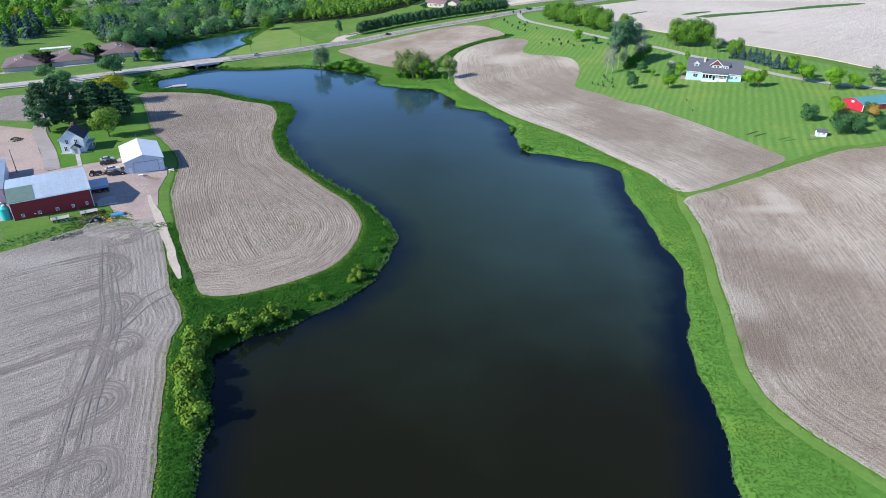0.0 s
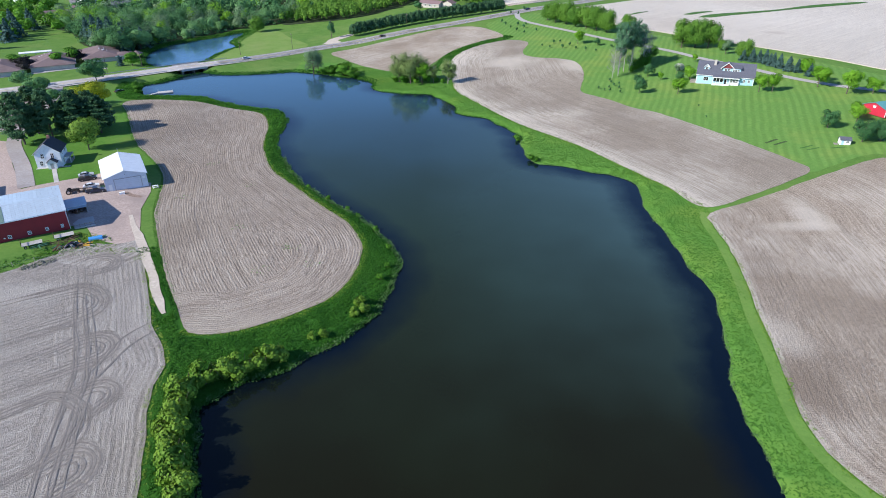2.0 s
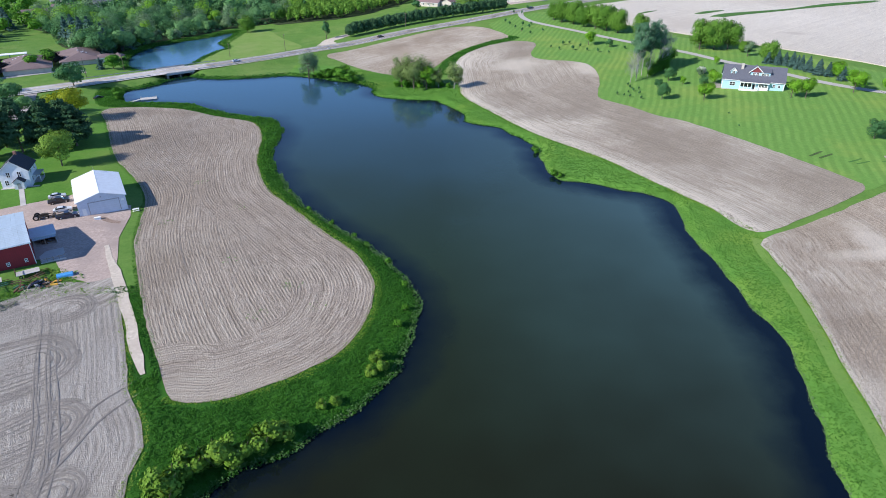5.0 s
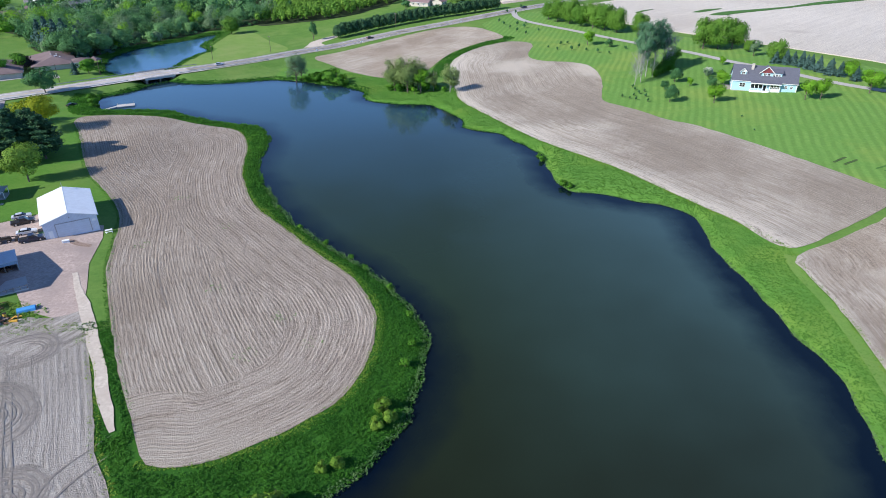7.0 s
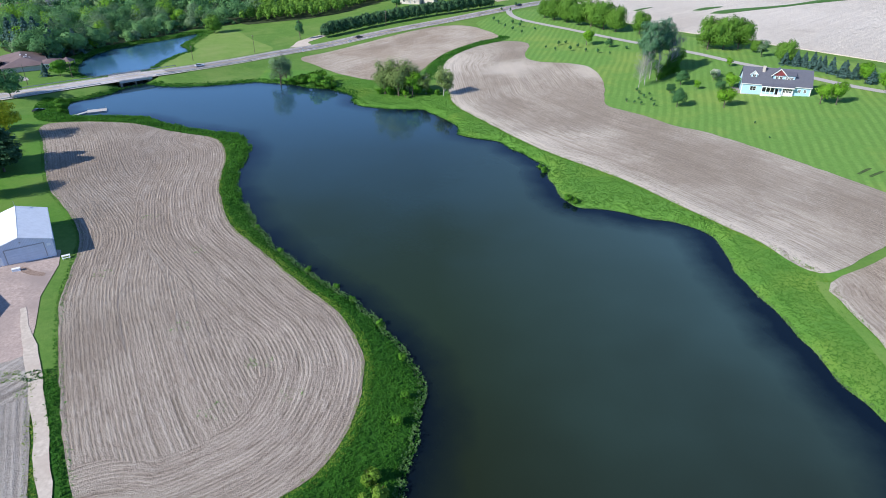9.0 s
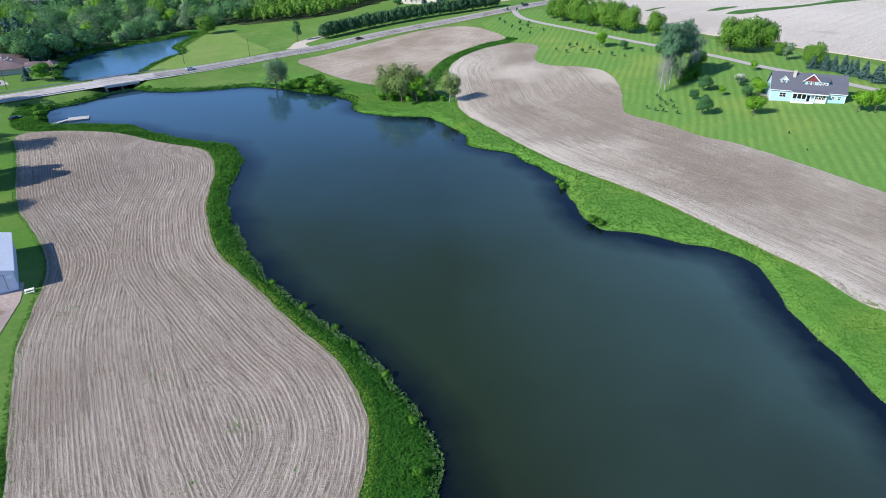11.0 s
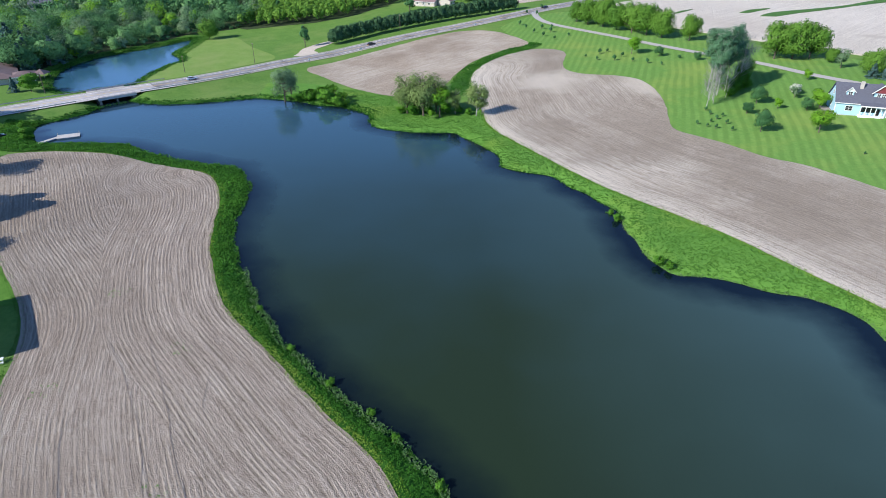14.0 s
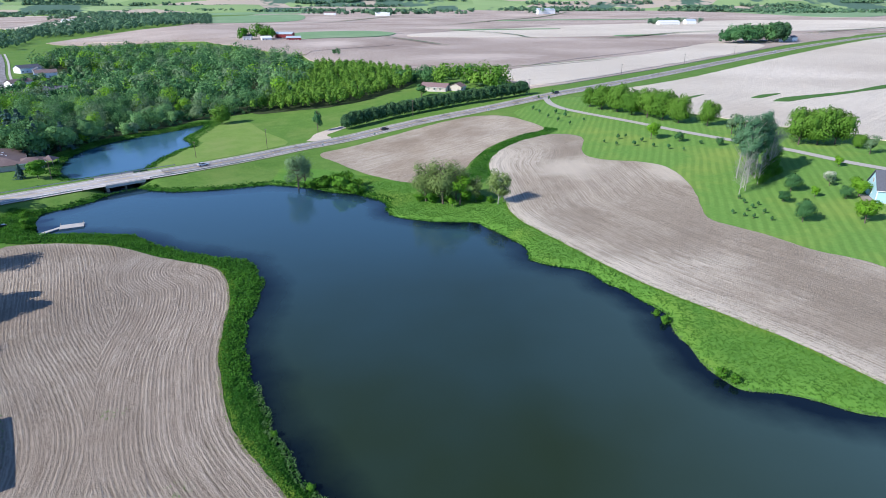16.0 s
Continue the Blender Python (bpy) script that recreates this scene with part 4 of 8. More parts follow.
TURNS = [
    ([(-110, 131), (-102.4, 135.6), (-94.1, 140.7), (-88.7, 142.6), (-83.3, 140.1), (-79.8, 135.6), (-79.4, 131), (-81.4, 127.9), (-85, 124.4), (-93.1, 119.1), (-103, 112)], (-86.5, 134.2), 5, 0.16),
    ([(-98, 106.5), (-89.3, 113), (-82.1, 119.5), (-78.4, 122.4), (-73.8, 122.8), (-69.9, 119.6), (-69.7, 114.7), (-72.8, 111.4), (-76.4, 109), (-84.1, 103.6), (-93, 97.5)], (-75, 116.8), 5, 0.17),
    ([(-77, 100), (-73.7, 103.6), (-70.5, 106.6), (-67.5, 107.8), (-64.3, 105.9), (-63.1, 102.5), (-64.4, 99.7), (-65.2, 97.3), (-67, 94)], (-67.2, 102.6), 4, 0.2),
    ([(-96, 89.5), (-86.2, 96), (-81.8, 99.7), (-77.4, 103.4), (-74.3, 104.5), (-69.6, 102.4), (-66.2, 98.8), (-64.6, 93.9), (-65, 88.5)], (-74, 95), 4, 0.09),
    ([(-79, 78), (-70.6, 85.7), (-68.7, 89.2), (-65.9, 91.3), (-62.5, 91.5), (-59.6, 89.2), (-58.5, 85.4), (-59.4, 82.2), (-61.5, 79.6), (-65.1, 75.9), (-72, 70.5)], (-63.6, 85), 5, 0.16),
    ([(-73, 64), (-64.9, 70.8), (-61.5, 73.5), (-59.3, 75.1), (-55.6, 75), (-52.8, 72.5), (-51.2, 68.5), (-52.5, 65), (-56, 61.5)], (-57, 69), 5, 0.16),
    ([(-97, 154), (-91, 157.5), (-86.5, 156), (-84.5, 152), (-87, 148), (-92, 146)], (-89.5, 152), 4, 0.18),
]
for k, (path, centre, rings, gap) in enumerate(TURNS):
    marks("tyre_tracks_%d" % (10 + k), nested(path, centre, rings, gap, k), 0.36, M_RUT, "dark nested turning tracks of a tractor in pale soil")
    marks("scuffed_soil_%d" % (k + 1), nested(path, centre, 2, 0.15, k), 1.7, M_SCUFF, "broad scuffed soil where a tractor turned", 0.155)
BUNDLE = spline([(-95.5, 151), (-93.4, 147.8), (-86, 131.8), (-78.4, 117.3), (-74.4, 108), (-71.6, 98), (-68.4, 85.7), (-66.2, 79), (-64, 71.9), (-61, 60)], False, 1.0)
spread = np.interp(BUNDLE[:, 1], [60, 110, 150], [1.25, 1.0, 0.7])[:, None]
straight = [wavy(BUNDLE + np.array([0.93, 0.35]) * o * spread, 0.3, 6.0, 3 + o) for o in (0.0, 0.6, 2.3, 2.9, 4.2)]
marks("tyre_tracks_1", straight, 0.26, M_RUT, "straight wheel marks down the rutted field", 0.205)
marks("scuffed_soil_8", [BUNDLE + np.array([0.93, 0.35]) * o * spread for o in (0.3, 2.6)], 1.3, M_SCUFF, "broad scuffed soil under the wheel marks", 0.165)
marks("tyre_tracks_2", [spline(q, False, 1.0) for q in ([(-64.5, 129.5), (-67, 126), (-70.2, 120.7), (-70.9, 113.4), (-72.4, 105)], [(-62.5, 126), (-65, 122.5), (-67.6, 117.8), (-69.2, 109.8), (-71.5, 101)])], 0.36, M_RUT, "pair of wheel marks crossing the pale soil", 0.21)
# faint sweeping wheel lines on the dry field
M_FAINT = surface("faint_wheel_line", (0.25, 0.205, 0.165), (0.36, 0.305, 0.25), 2.5, 0.95, bump=0.3)
marks("tyre_tracks_3", nested([(69.5, 118), (71.5, 128), (76.4, 136), (81.5, 139.6), (84.4, 136), (82.6, 127), (80.5, 116)], (79, 128), 4, 0.15, 3), 0.16, M_FAINT, "faint turning marks in the dry field")
marks("tyre_tracks_5", [spline([(78 + 1.6 * k, 172 - 2 * k), (80 + 1.8 * k, 158), (82 + 2.1 * k, 140), (79 + 2.0 * k, 120), (74 + 2.4 * k, 104), (71 + 2.6 * k, 92), (76 + 2.4 * k, 76)], False, 1.5) for k in range(6)], 0.13, M_FAINT, "faint curving wheel lines along the dry field", 0.19)

marks("tyre_tracks_4", [wavy(spline(p, False, 1.5), 0.5, 7.0, 4.0) for p in ([(-137, 285), (-130, 293), (-118, 294), (-107, 286)], [(-107, 285), (-97, 291), (-87, 287)], [(-139, 288), (-131, 296), (-117, 297), (-105, 288)], [(-94, 262), (-91, 275), (-88, 281)], [(-90, 262), (-87, 272), (-85, 279)], [(-88, 221), (-83.3, 213.4), (-74.3, 200.3), (-65.8, 185), (-59.6, 169.7), (-53.2, 156.7), (-48, 145)], [(-80, 224), (-74.5, 212.8), (-65.7, 195.1), (-57.2, 176), (-47.3, 156.4)], [(-59, 198.6), (-57.5, 189.9), (-56.2, 187.1)], [(-79, 197), (-77.5, 191.3), (-76.5, 183.2), (-70.8, 170.4), (-62.5, 157.3)])], 0.15, M_FURROW, "thin dark wheel lines across the tilled rows")

# mown turning strip and reed rim of the east bank
strip_line = spline(EDGE_EAST[6:], False, 2.0)
ribbon("turn_row", strip_line, 2.6, M_TURNROW, "light mown grass strip along the field edge", "grass", lift=0.10, offset=-1.6)

# grassed ditches and field boundaries in the distance
M_DITCH = grass("ditch_grass", (0.06, 0.12, 0.0512), (0.11, 0.19, 0.0768), (0.16, 0.2, 0.1152), scale=0.1, patch=0.02, coarse=0.05)
DITCHES = (([(-90, 1200), (-73, 1190), (-36, 1125), (7, 1027), (40, 946)], 5.0), ([(-60, 1500), (-38, 1518), (31, 1458), (104, 1378), (160, 1286), (183, 1125), (215, 1095), (249, 1076)], 6.0), ([(-420, 1880), (-317, 1944), (-213, 2150), (-66, 2762), (114, 3229)], 12.0),
           ([(-38, 1518), (100, 1743), (325, 2240), (520, 2625), (900, 3500)], 12.0), ([(30, 655), (53, 673), (98, 700), (150, 735), (200, 775)], 3.0), ([(249, 1076), (360, 1180), (480, 1290), (640, 1380)], 9.0), ([(640, 1180), (900, 1420), (1250, 1700)], 8.0))
for k, (line, width) in enumerate(DITCHES):
    marks("ditch_%d" % (k + 1), [wavy(spline(line, False, 12.0), 4.0, 60.0, 2.0 + k)], width, M_DITCH, "dark grassed ditch between distant fields", 2.1)

# ---- road ----
ribbon("road_shoulder", ROAD_LINE, 13.6, M_SHOULDER, "pale gravel road shoulders", "road", lift=-0.06, height=road_height)
ribbon("road", ROAD_LINE, 10.5, M_ASPHALT, "worn grey two-lane asphalt road", "road", lift=0.0, height=road_height)
M_PALEROAD = surface("pale_worn_road", (0.36, 0.335, 0.33), (0.52, 0.49, 0.48), 0.35, 0.9, (0.27, 0.25, 0.25), 0.09, 0.15)
ribbon("road_west", ROAD_LINE[ROAD_LINE[:, 0] < -128], 10.0, M_PALEROAD, "pale worn road surface before the bridge", "road", lift=0.012, height=road_height)
ribbon("road_line_1", ROAD_LINE, 0.35, M_YELLOW_PAINT, "faded yellow centre line", "road marking", lift=0.02, height=road_height)
for k, o in enumerate((-3.9, 3.9)):
    ribbon("road_line_%d" % (k + 2), ROAD_LINE, 0.3, M_WHITE, "white edge line", "road marking", lift=0.02, height=road_height, offset=o)

street_line = spline([(-338, 620), (-352, 655), (-385, 715), (-430, 790), (-492, 898), (-560, 1010)], False, 8.0)
ribbon("street", street_line, 9.0, M_ASPHALT, "quiet asphalt street at the edge of the houses", "street", lift=0.3)
ribbon("street_pavement", street_line, 2.2, M_CONCRETE, "pale concrete pavement along the street", "pavement", lift=0.34, offset=-8.0)


# ---- kit: things and their parts ----
def thing(name, label, category, x, y, turn=0.0, group="", z=None, kind=""):
    """An empty at the base of a thing, standing on the ground."""
    ob = new(name)
    ob.empty_display_size = 0.5
    ob.matrix_basis = pose(x, y, ground_at(x, y) if z is None else z, 0, 0, turn)
    return tagged(ob, label, category, group, kind)


def part(name, geometry_data, material, parent, label=""):
    """One mesh under a thing or under a part. geometry_data: (verts, faces) or a mesh."""
    me = geometry_data if isinstance(geometry_data, bpy.types.Mesh) else mesh_from(name, geometry_data[0], geometry_data[1], material)
    ob = new(name, me)
    ob.parent = parent
    return tagged(ob, label)


def join(*pieces):
    verts, faces = [], []
    for v, f in pieces:
        o = len(verts)
        verts += [tuple(p) for p in v]
        faces += [tuple(i + o for i in q) for q in f]
    return verts, faces


def box(x0, x1, y0, y1, z0, z1):
    v = [(x0, y0, z0), (x1, y0, z0), (x1, y1, z0), (x0, y1, z0), (x0, y0, z1), (x1, y0, z1), (x1, y1, z1), (x0, y1, z1)]
    return v, [(0, 3, 2, 1), (4, 5, 6, 7), (0, 1, 5, 4), (1, 2, 6, 5), (2, 3, 7, 6), (3, 0, 4, 7)]


def prism(profile, axis_from, axis_to, along="x"):
    """A profile of (a, z) pairs drawn out along x (a is y) or along y (a is x)."""
    n = len(profile)
    if along == "x":
        v = [(axis_from, a, z) for a, z in profile] + [(axis_to, a, z) for a, z in profile]
    else:
        v = [(a, axis_from, z) for a, z in profile] + [(a, axis_to, z) for a, z in profile]
    f = [tuple(range(n))[::-1], tuple(range(n, 2 * n))] + [(i, (i + 1) % n, n + (i + 1) % n, n + i) for i in range(n)]
    if along == "y":
        f = [q[::-1] for q in f]
    return v, f


def tube(p0, p1, r0, r1, sides=7):
    a, b = Vector(p0), Vector(p1)
    d = (b - a).normalized()
    u = d.orthogonal().normalized()
    w = d.cross(u)
    v = [a + r0 * (math.cos(t) * u + math.sin(t) * w) for t in np.linspace(0, 2 * math.pi, sides, endpoint=False)]
    v += [b + r1 * (math.cos(t) * u + math.sin(t) * w) for t in np.linspace(0, 2 * math.pi, sides, endpoint=False)]
    f = [(i, (i + 1) % sides, sides + (i + 1) % sides, sides + i) for i in range(sides)] + [tuple(range(sides))[::-1], tuple(range(sides, 2 * sides))]
    return [tuple(p) for p in v], f


def move(piece, dx=0.0, dy=0.0, dz=0.0):
    return [(x + dx, y + dy, z + dz) for x, y, z in piece[0]], piece[1]


def spin(piece, degrees, about=(0, 0)):
    c, s = math.cos(radians(degrees)), math.sin(radians(degrees))
    ax, ay = about
    return [(ax + c * (x - ax) - s * (y - ay), ay + s * (x - ax) + c * (y - ay), z) for x, y, z in piece[0]], piece[1]


# ---- plants ----
def leaf_mesh(name, centres, normals, sizes, material, tint=None, slim=1.0):
    """Many small leaf blades in one mesh: one quad each, bent a little off the crown's surface."""
    n = len(centres)
    rng = np.random.default_rng(n)
    nr = normals / (np.linalg.norm(normals, axis=1)[:, None] + 1e-9)
    r = rng.normal(size=(n, 3))
    u = np.cross(nr, r)
    u /= np.linalg.norm(u, axis=1)[:, None] + 1e-9
    w = np.cross(nr, u)
    s = sizes[:, None] * 0.5
    k = slim
    quad = np.stack([centres - u * s - w * s * k, centres + u * s - w * s * k * 0.6, centres + u * s * 0.8 + w * s * k, centres - u * s * 0.7 + w * s * k], axis=1).reshape(-1, 3)
    me = bpy.data.meshes.new(name)
    me.vertices.add(4 * n)
    me.vertices.foreach_set("co", quad.astype(np.float32).ravel())
    me.loops.add(4 * n)
    me.loops.foreach_set("vertex_index", np.arange(4 * n, dtype=np.int32))
    me.polygons.add(n)
    me.polygons.foreach_set("loop_start", np.arange(0, 4 * n, 4, dtype=np.int32))
    me.update(calc_edges=True)
    me.materials.append(material)
    if tint is not None:
        at = me.attributes.new("tint", "FLOAT", "POINT")
        at.data.foreach_set("value", np.repeat(tint, 4).astype(np.float32))
    return me


def crown_points(rng, n, width, low, high, lobes, leaf_size, shell=0.55, flat=0.85, taper=0.0, core=0.6):
    """Leaf places for a crown of uneven lobes between two heights."""
    mid, half = (low + high) / 2, (high - low) / 2
    centres, normals, sizes = [], [], []
    lobe = []
    for i in range(lobes):
        a, h = rng.uniform(0, 2 * math.pi), rng.uniform(-0.75, 0.8)
        reach = math.sqrt(max(0.05, 1 - h * h)) * rng.uniform(0.35, 0.72) * (1 - taper * (h + 1) / 2)
        lobe.append((reach * math.cos(a) * width / 2, reach * math.sin(a) * width / 2, mid + h * half * 0.8, rng.uniform(0.30, 0.48) * width / 2 * (1 - 0.5 * taper * (h + 1) / 2)))
    lobe.append((0, 0, mid + (core - 0.6) * half, core * width / 2))
    weight = np.array([q[3] ** 2 for q in lobe])
    count = rng.multinomial(n, weight / weight.sum())
    for (x, y, z, r), c in zip(lobe, count):
        d = rng.normal(size=(c, 3))
        d /= np.linalg.norm(d, axis=1)[:, None]
        q = r * rng.uniform(shell, 1.08, size=(c, 1)) ** 0.7
        p = d * q * np.array([1, 1, flat * half / (width / 2) if half < width / 2 else flat]) + np.array([x, y, z])
        centres.append(p)
        out = p - np.array([0, 0, mid - 0.25 * half])
        out /= np.linalg.norm(out, axis=1)[:, None] + 1e-9
        normals.append(0.6 * d + 0.7 * out + rng.normal(size=(c, 3)) * 0.27)
        sizes.append(rng.uniform(0.6, 1.25, size=c) * leaf_size)
    c, nn, s = np.concatenate(centres), np.concatenate(normals), np.concatenate(sizes)
    keep = c[:, 2] > low * 0.8
    return c[keep], nn[keep], s[keep]


def limbs(rng, height, crown_low, width, radius, count=7):
    pieces = [tube((0, 0, -0.3), (0.02 * height, 0, 0.55 * height), radius, radius * 0.55), tube((0.02 * height, 0, 0.55 * height), (0.0, 0.02 * height, 0.9 * height), radius * 0.55, radius * 0.12)]
    for i in range(count):
        a, z = rng.uniform(0, 2 * math.pi), rng.uniform(max(0.12 * height, crown_low * 0.8), 0.7 * height)
        r = rng.uniform(0.25, 0.42) * width
        top = (r * math.cos(a), r * math.sin(a), z + rng.uniform(0.1, 0.25) * height)
        pieces.append(tube((0.02 * height, 0, z), top, radius * 0.4, radius * 0.08, 5))
    return join(*pieces)


def broadleaf(seed, height, width, material, leaves=1800, leaf_size=0.55, low=None, lobes=11, bark=None, label="", name="tree", category="tree", shell=0.55, taper=0.0, stem=None, twigs=7):
    rng = np.random.default_rng(seed)
    low = 0.15 * height if low is None else low
    ob = new(name)
    ob.empty_display_size = 0.5
    tagged(ob, label, category)
    c, n, s = crown_points(rng, leaves, width, low, height, lobes, leaf_size, shell, taper=taper)
    part("trunk", limbs(rng, height, low, width, stem or 0.02 * height + 0.03, twigs), bark or M_BARK, ob)
    part("crown", leaf_mesh("crown", c, n, s, material), material, ob)
    return ob


def conifer(seed, height, width, material, leaves=1500, leaf_size=0.5, low=0.4, label="", name="conifer", open_crown=False, category="tree"):
    """A spruce or pine: whorls of drooping or spreading branches round a straight trunk."""
    rng = np.random.default_rng(seed)
    ob = new(name)
    ob.empty_display_size = 0.5
    tagged(ob, label, category)
    tiers = max(7, int((height - low) / (1.7 if open_crown else 0.75)))
    c, nn = [], []
    pieces = [tube((0, 0, -0.3), (0, 0, height * 0.97), 0.018 * height + 0.04, 0.03)]
    for t in range(tiers):
        f = t / (tiers - 1)
        z = low + (height - low) * f
        if open_crown:
            reach = width / 2 * (0.55 + 0.45 * math.sin(math.pi * min(1, f * 0.8 + 0.15))) * (1 - 0.45 * f ** 2)
        else:
            reach = width / 2 * (1 - f) ** 0.85 + 0.12
        arms = rng.integers(5, 8)
        for k in range(arms):
            a = 2 * math.pi * (k / arms) + rng.uniform(-0.3, 0.3)
            rr = reach * rng.uniform(0.7, 1.12)
            m = max(4, int(leaves / tiers / arms))
            u = rng.uniform(0.15 if not open_crown else 0.35, 1.0, m) ** 0.7
            spread = (0.2 + 0.25 * u) * rr
            side = rng.normal(size=m) * spread * 0.45
            droop = (-0.22 if not open_crown else 0.08) * rr * u
            px = np.cos(a) * rr * u - np.sin(a) * side
            py = np.sin(a) * rr * u + np.cos(a) * side
            pz = z + droop + rng.normal(size=m) * (0.14 if not open_crown else 0.38)
            c.append(np.column_stack([px, py, pz]))
            nn.append(np.column_stack([np.cos(a) * 0.5 + rng.normal(size=m) * 0.4, np.sin(a) * 0.5 + rng.normal(size=m) * 0.4, 0.8 + rng.normal(size=m) * 0.3]))
            if open_crown:
                pieces.append(tube((0, 0, z), (math.cos(a) * rr * 0.8, math.sin(a) * rr * 0.8, z + 0.05 * rr), 0.07, 0.02, 4))
    c, nn = np.concatenate(c), np.concatenate(nn)
    s = rng.uniform(0.6, 1.3, len(c)) * leaf_size
    part("trunk", join(*pieces), M_BARK, ob)
    part("crown", leaf_mesh("crown", c, nn, s, material), material, ob)
    return ob


def bush(seed, height, width, material, leaves=500, leaf_size=0.35, label="", name="bush"):
    rng = np.random.default_rng(seed)
    ob = new(name)
    ob.empty_display_size = 0.5
    tagged(ob, label, "bush")
    c, n, s = crown_points(rng, leaves, width, 0.05, height, 13, leaf_size, 0.45, core=0.38)
    part("stems", join(*[tube((0, 0, -0.2), (0.3 * width * math.cos(a), 0.3 * width * math.sin(a), 0.7 * height), 0.05, 0.015, 5) for a in (0.3, 1.6, 2.9, 4.2, 5.4)]), M_BARK, ob)
    part("crown", leaf_mesh("crown", c, n, s, material), material, ob)
    return ob


def plant_at(ob, spots, base_height, group="", label=""):
    """Set a plant at the first spot and copies at the others. A spot: x, y, its height and, at will, how wide it is beside that."""
    for k, spot in enumerate(spots):
        x, y, h = spot[:3]
        s = h / base_height
        w = s * (spot[3] if len(spot) > 3 else 1.0)
        m = pose(x, y, ground_at(x, y) - 0.05, 0, 0, (x * 37 + y * 53) % 360) @ Matrix.Diagonal((w, w, s, 1))
        if k == 0:
            ob.matrix_basis = m
            made = ob
            first = m
        else:
            ob.matrix_basis = Matrix()
            made = copy_thing(ob, m)
            ob.matrix_basis = first
        tagged(made, label, group=group)


def scatter(line, spacing, seed, jitter=0.45):
    rng = np.random.default_rng(seed)
    line = np.asarray(line, float)
    lo, hi = line.min(0), line.max(0)
    px, py = np.meshgrid(np.arange(lo[0], hi[0], spacing), np.arange(lo[1], hi[1], spacing))
    px, py = px.ravel() + rng.uniform(-jitter, jitter, px.size) * spacing, py.ravel() + rng.uniform(-jitter, jitter, py.size) * spacing
    keep = inside(line, px, py)
    return px[keep], py[keep]


def woodland(name, px, py, heights, widths, material, label, leaves=320, leaf_size=1.0, seed=1, conic=0.0, category="woods", base_z=None):
    """A wood too dense to count: crowns of many leaf clumps in one mesh."""
    rng = np.random.default_rng(seed)
    base = [crown_points(np.random.default_rng(seed * 10 + k), leaves, 1.0, 0.05, 1.0, 8, 1.0, 0.7, taper=conic, core=0.72) for k in range(6)]
    gz = ground_height(px, py) if base_z is None else base_z
    C, N, S, T = [], [], [], []
    for x, y, z, h, w in zip(px, py, gz, heights, widths):
        c, n, s = base[rng.integers(6)]
        a = rng.uniform(0, 2 * math.pi)
        rot = np.array([[math.cos(a), -math.sin(a), 0], [math.sin(a), math.cos(a), 0], [0, 0, 1]])
        C.append((c @ rot.T) * np.array([w, w, h]) + np.array([x, y, z - 0.2]))
        N.append(n @ rot.T + np.array([-0.12, -0.06, 0.12]))
        S.append(s * leaf_size)
        T.append(np.full(len(c), rng.uniform(-0.4, 0.5)))
    me = leaf_mesh(name, np.concatenate(C), np.concatenate(N), np.concatenate(S), material, np.concatenate(T))
    return tagged(new(name, me), label, category, kind="stuff")


# ---- buildings ----
def gable_house(ob, length, width, eave, ridge, wall, roof, sheets=0, over=0.4, thick=0.18, wall_labels="", roof_label="", trim=None):
    """Walls, gables and a two-sided roof; the ridge runs along x. Roof sheets are parts where they show."""
    L, W = length / 2, width / 2
    part("wall", box(-L, L, -W, -W + thick, -0.4, eave), wall, ob, wall_labels)
    part("wall", box(-L, L, W - thick, W, -0.4, eave), wall, ob, wall_labels)
    gab = [(-W + thick, -0.4), (W - thick, -0.4), (W - thick, eave), (0, ridge - 0.12), (-W + thick, eave)]
    part("gable_wall", prism(gab, -L, -L + thick), wall, ob, wall_labels)
    part("gable_wall", prism(gab, L - thick, L), wall, ob, wall_labels)
    slope = (ridge - eave) / W
    lo = eave - over * slope
    for side in (-1, 1):
        n = max(1, sheets)
        for k in range(n):
            x0, x1 = -L - over + (2 * L + 2 * over) * k / n, -L - over + (2 * L + 2 * over) * (k + 1) / n
            pr = [(side * (W + over), lo), (0, ridge), (0, ridge + 0.16), (side * (W + over), lo + 0.16)]
            part("roof_sheet" if sheets else "roof", prism(pr if side < 0 else pr[::-1], x0, x1 - (0.015 if sheets else 0)), roof, ob, roof_label if not sheets else "")
        if trim:
            part("fascia", box(-L - over, L + over, side * (W + over) - 0.05, side * (W + over) + 0.05, lo - 0.12, lo + 0.1), trim, ob)
    part("ridge_cap", prism([(-0.25, ridge + 0.14 - 0.25 * slope), (0, ridge + 0.2), (0.25, ridge + 0.14 - 0.25 * slope), (0, ridge + 0.1)][::-1], -L - over, L + over), roof, ob)


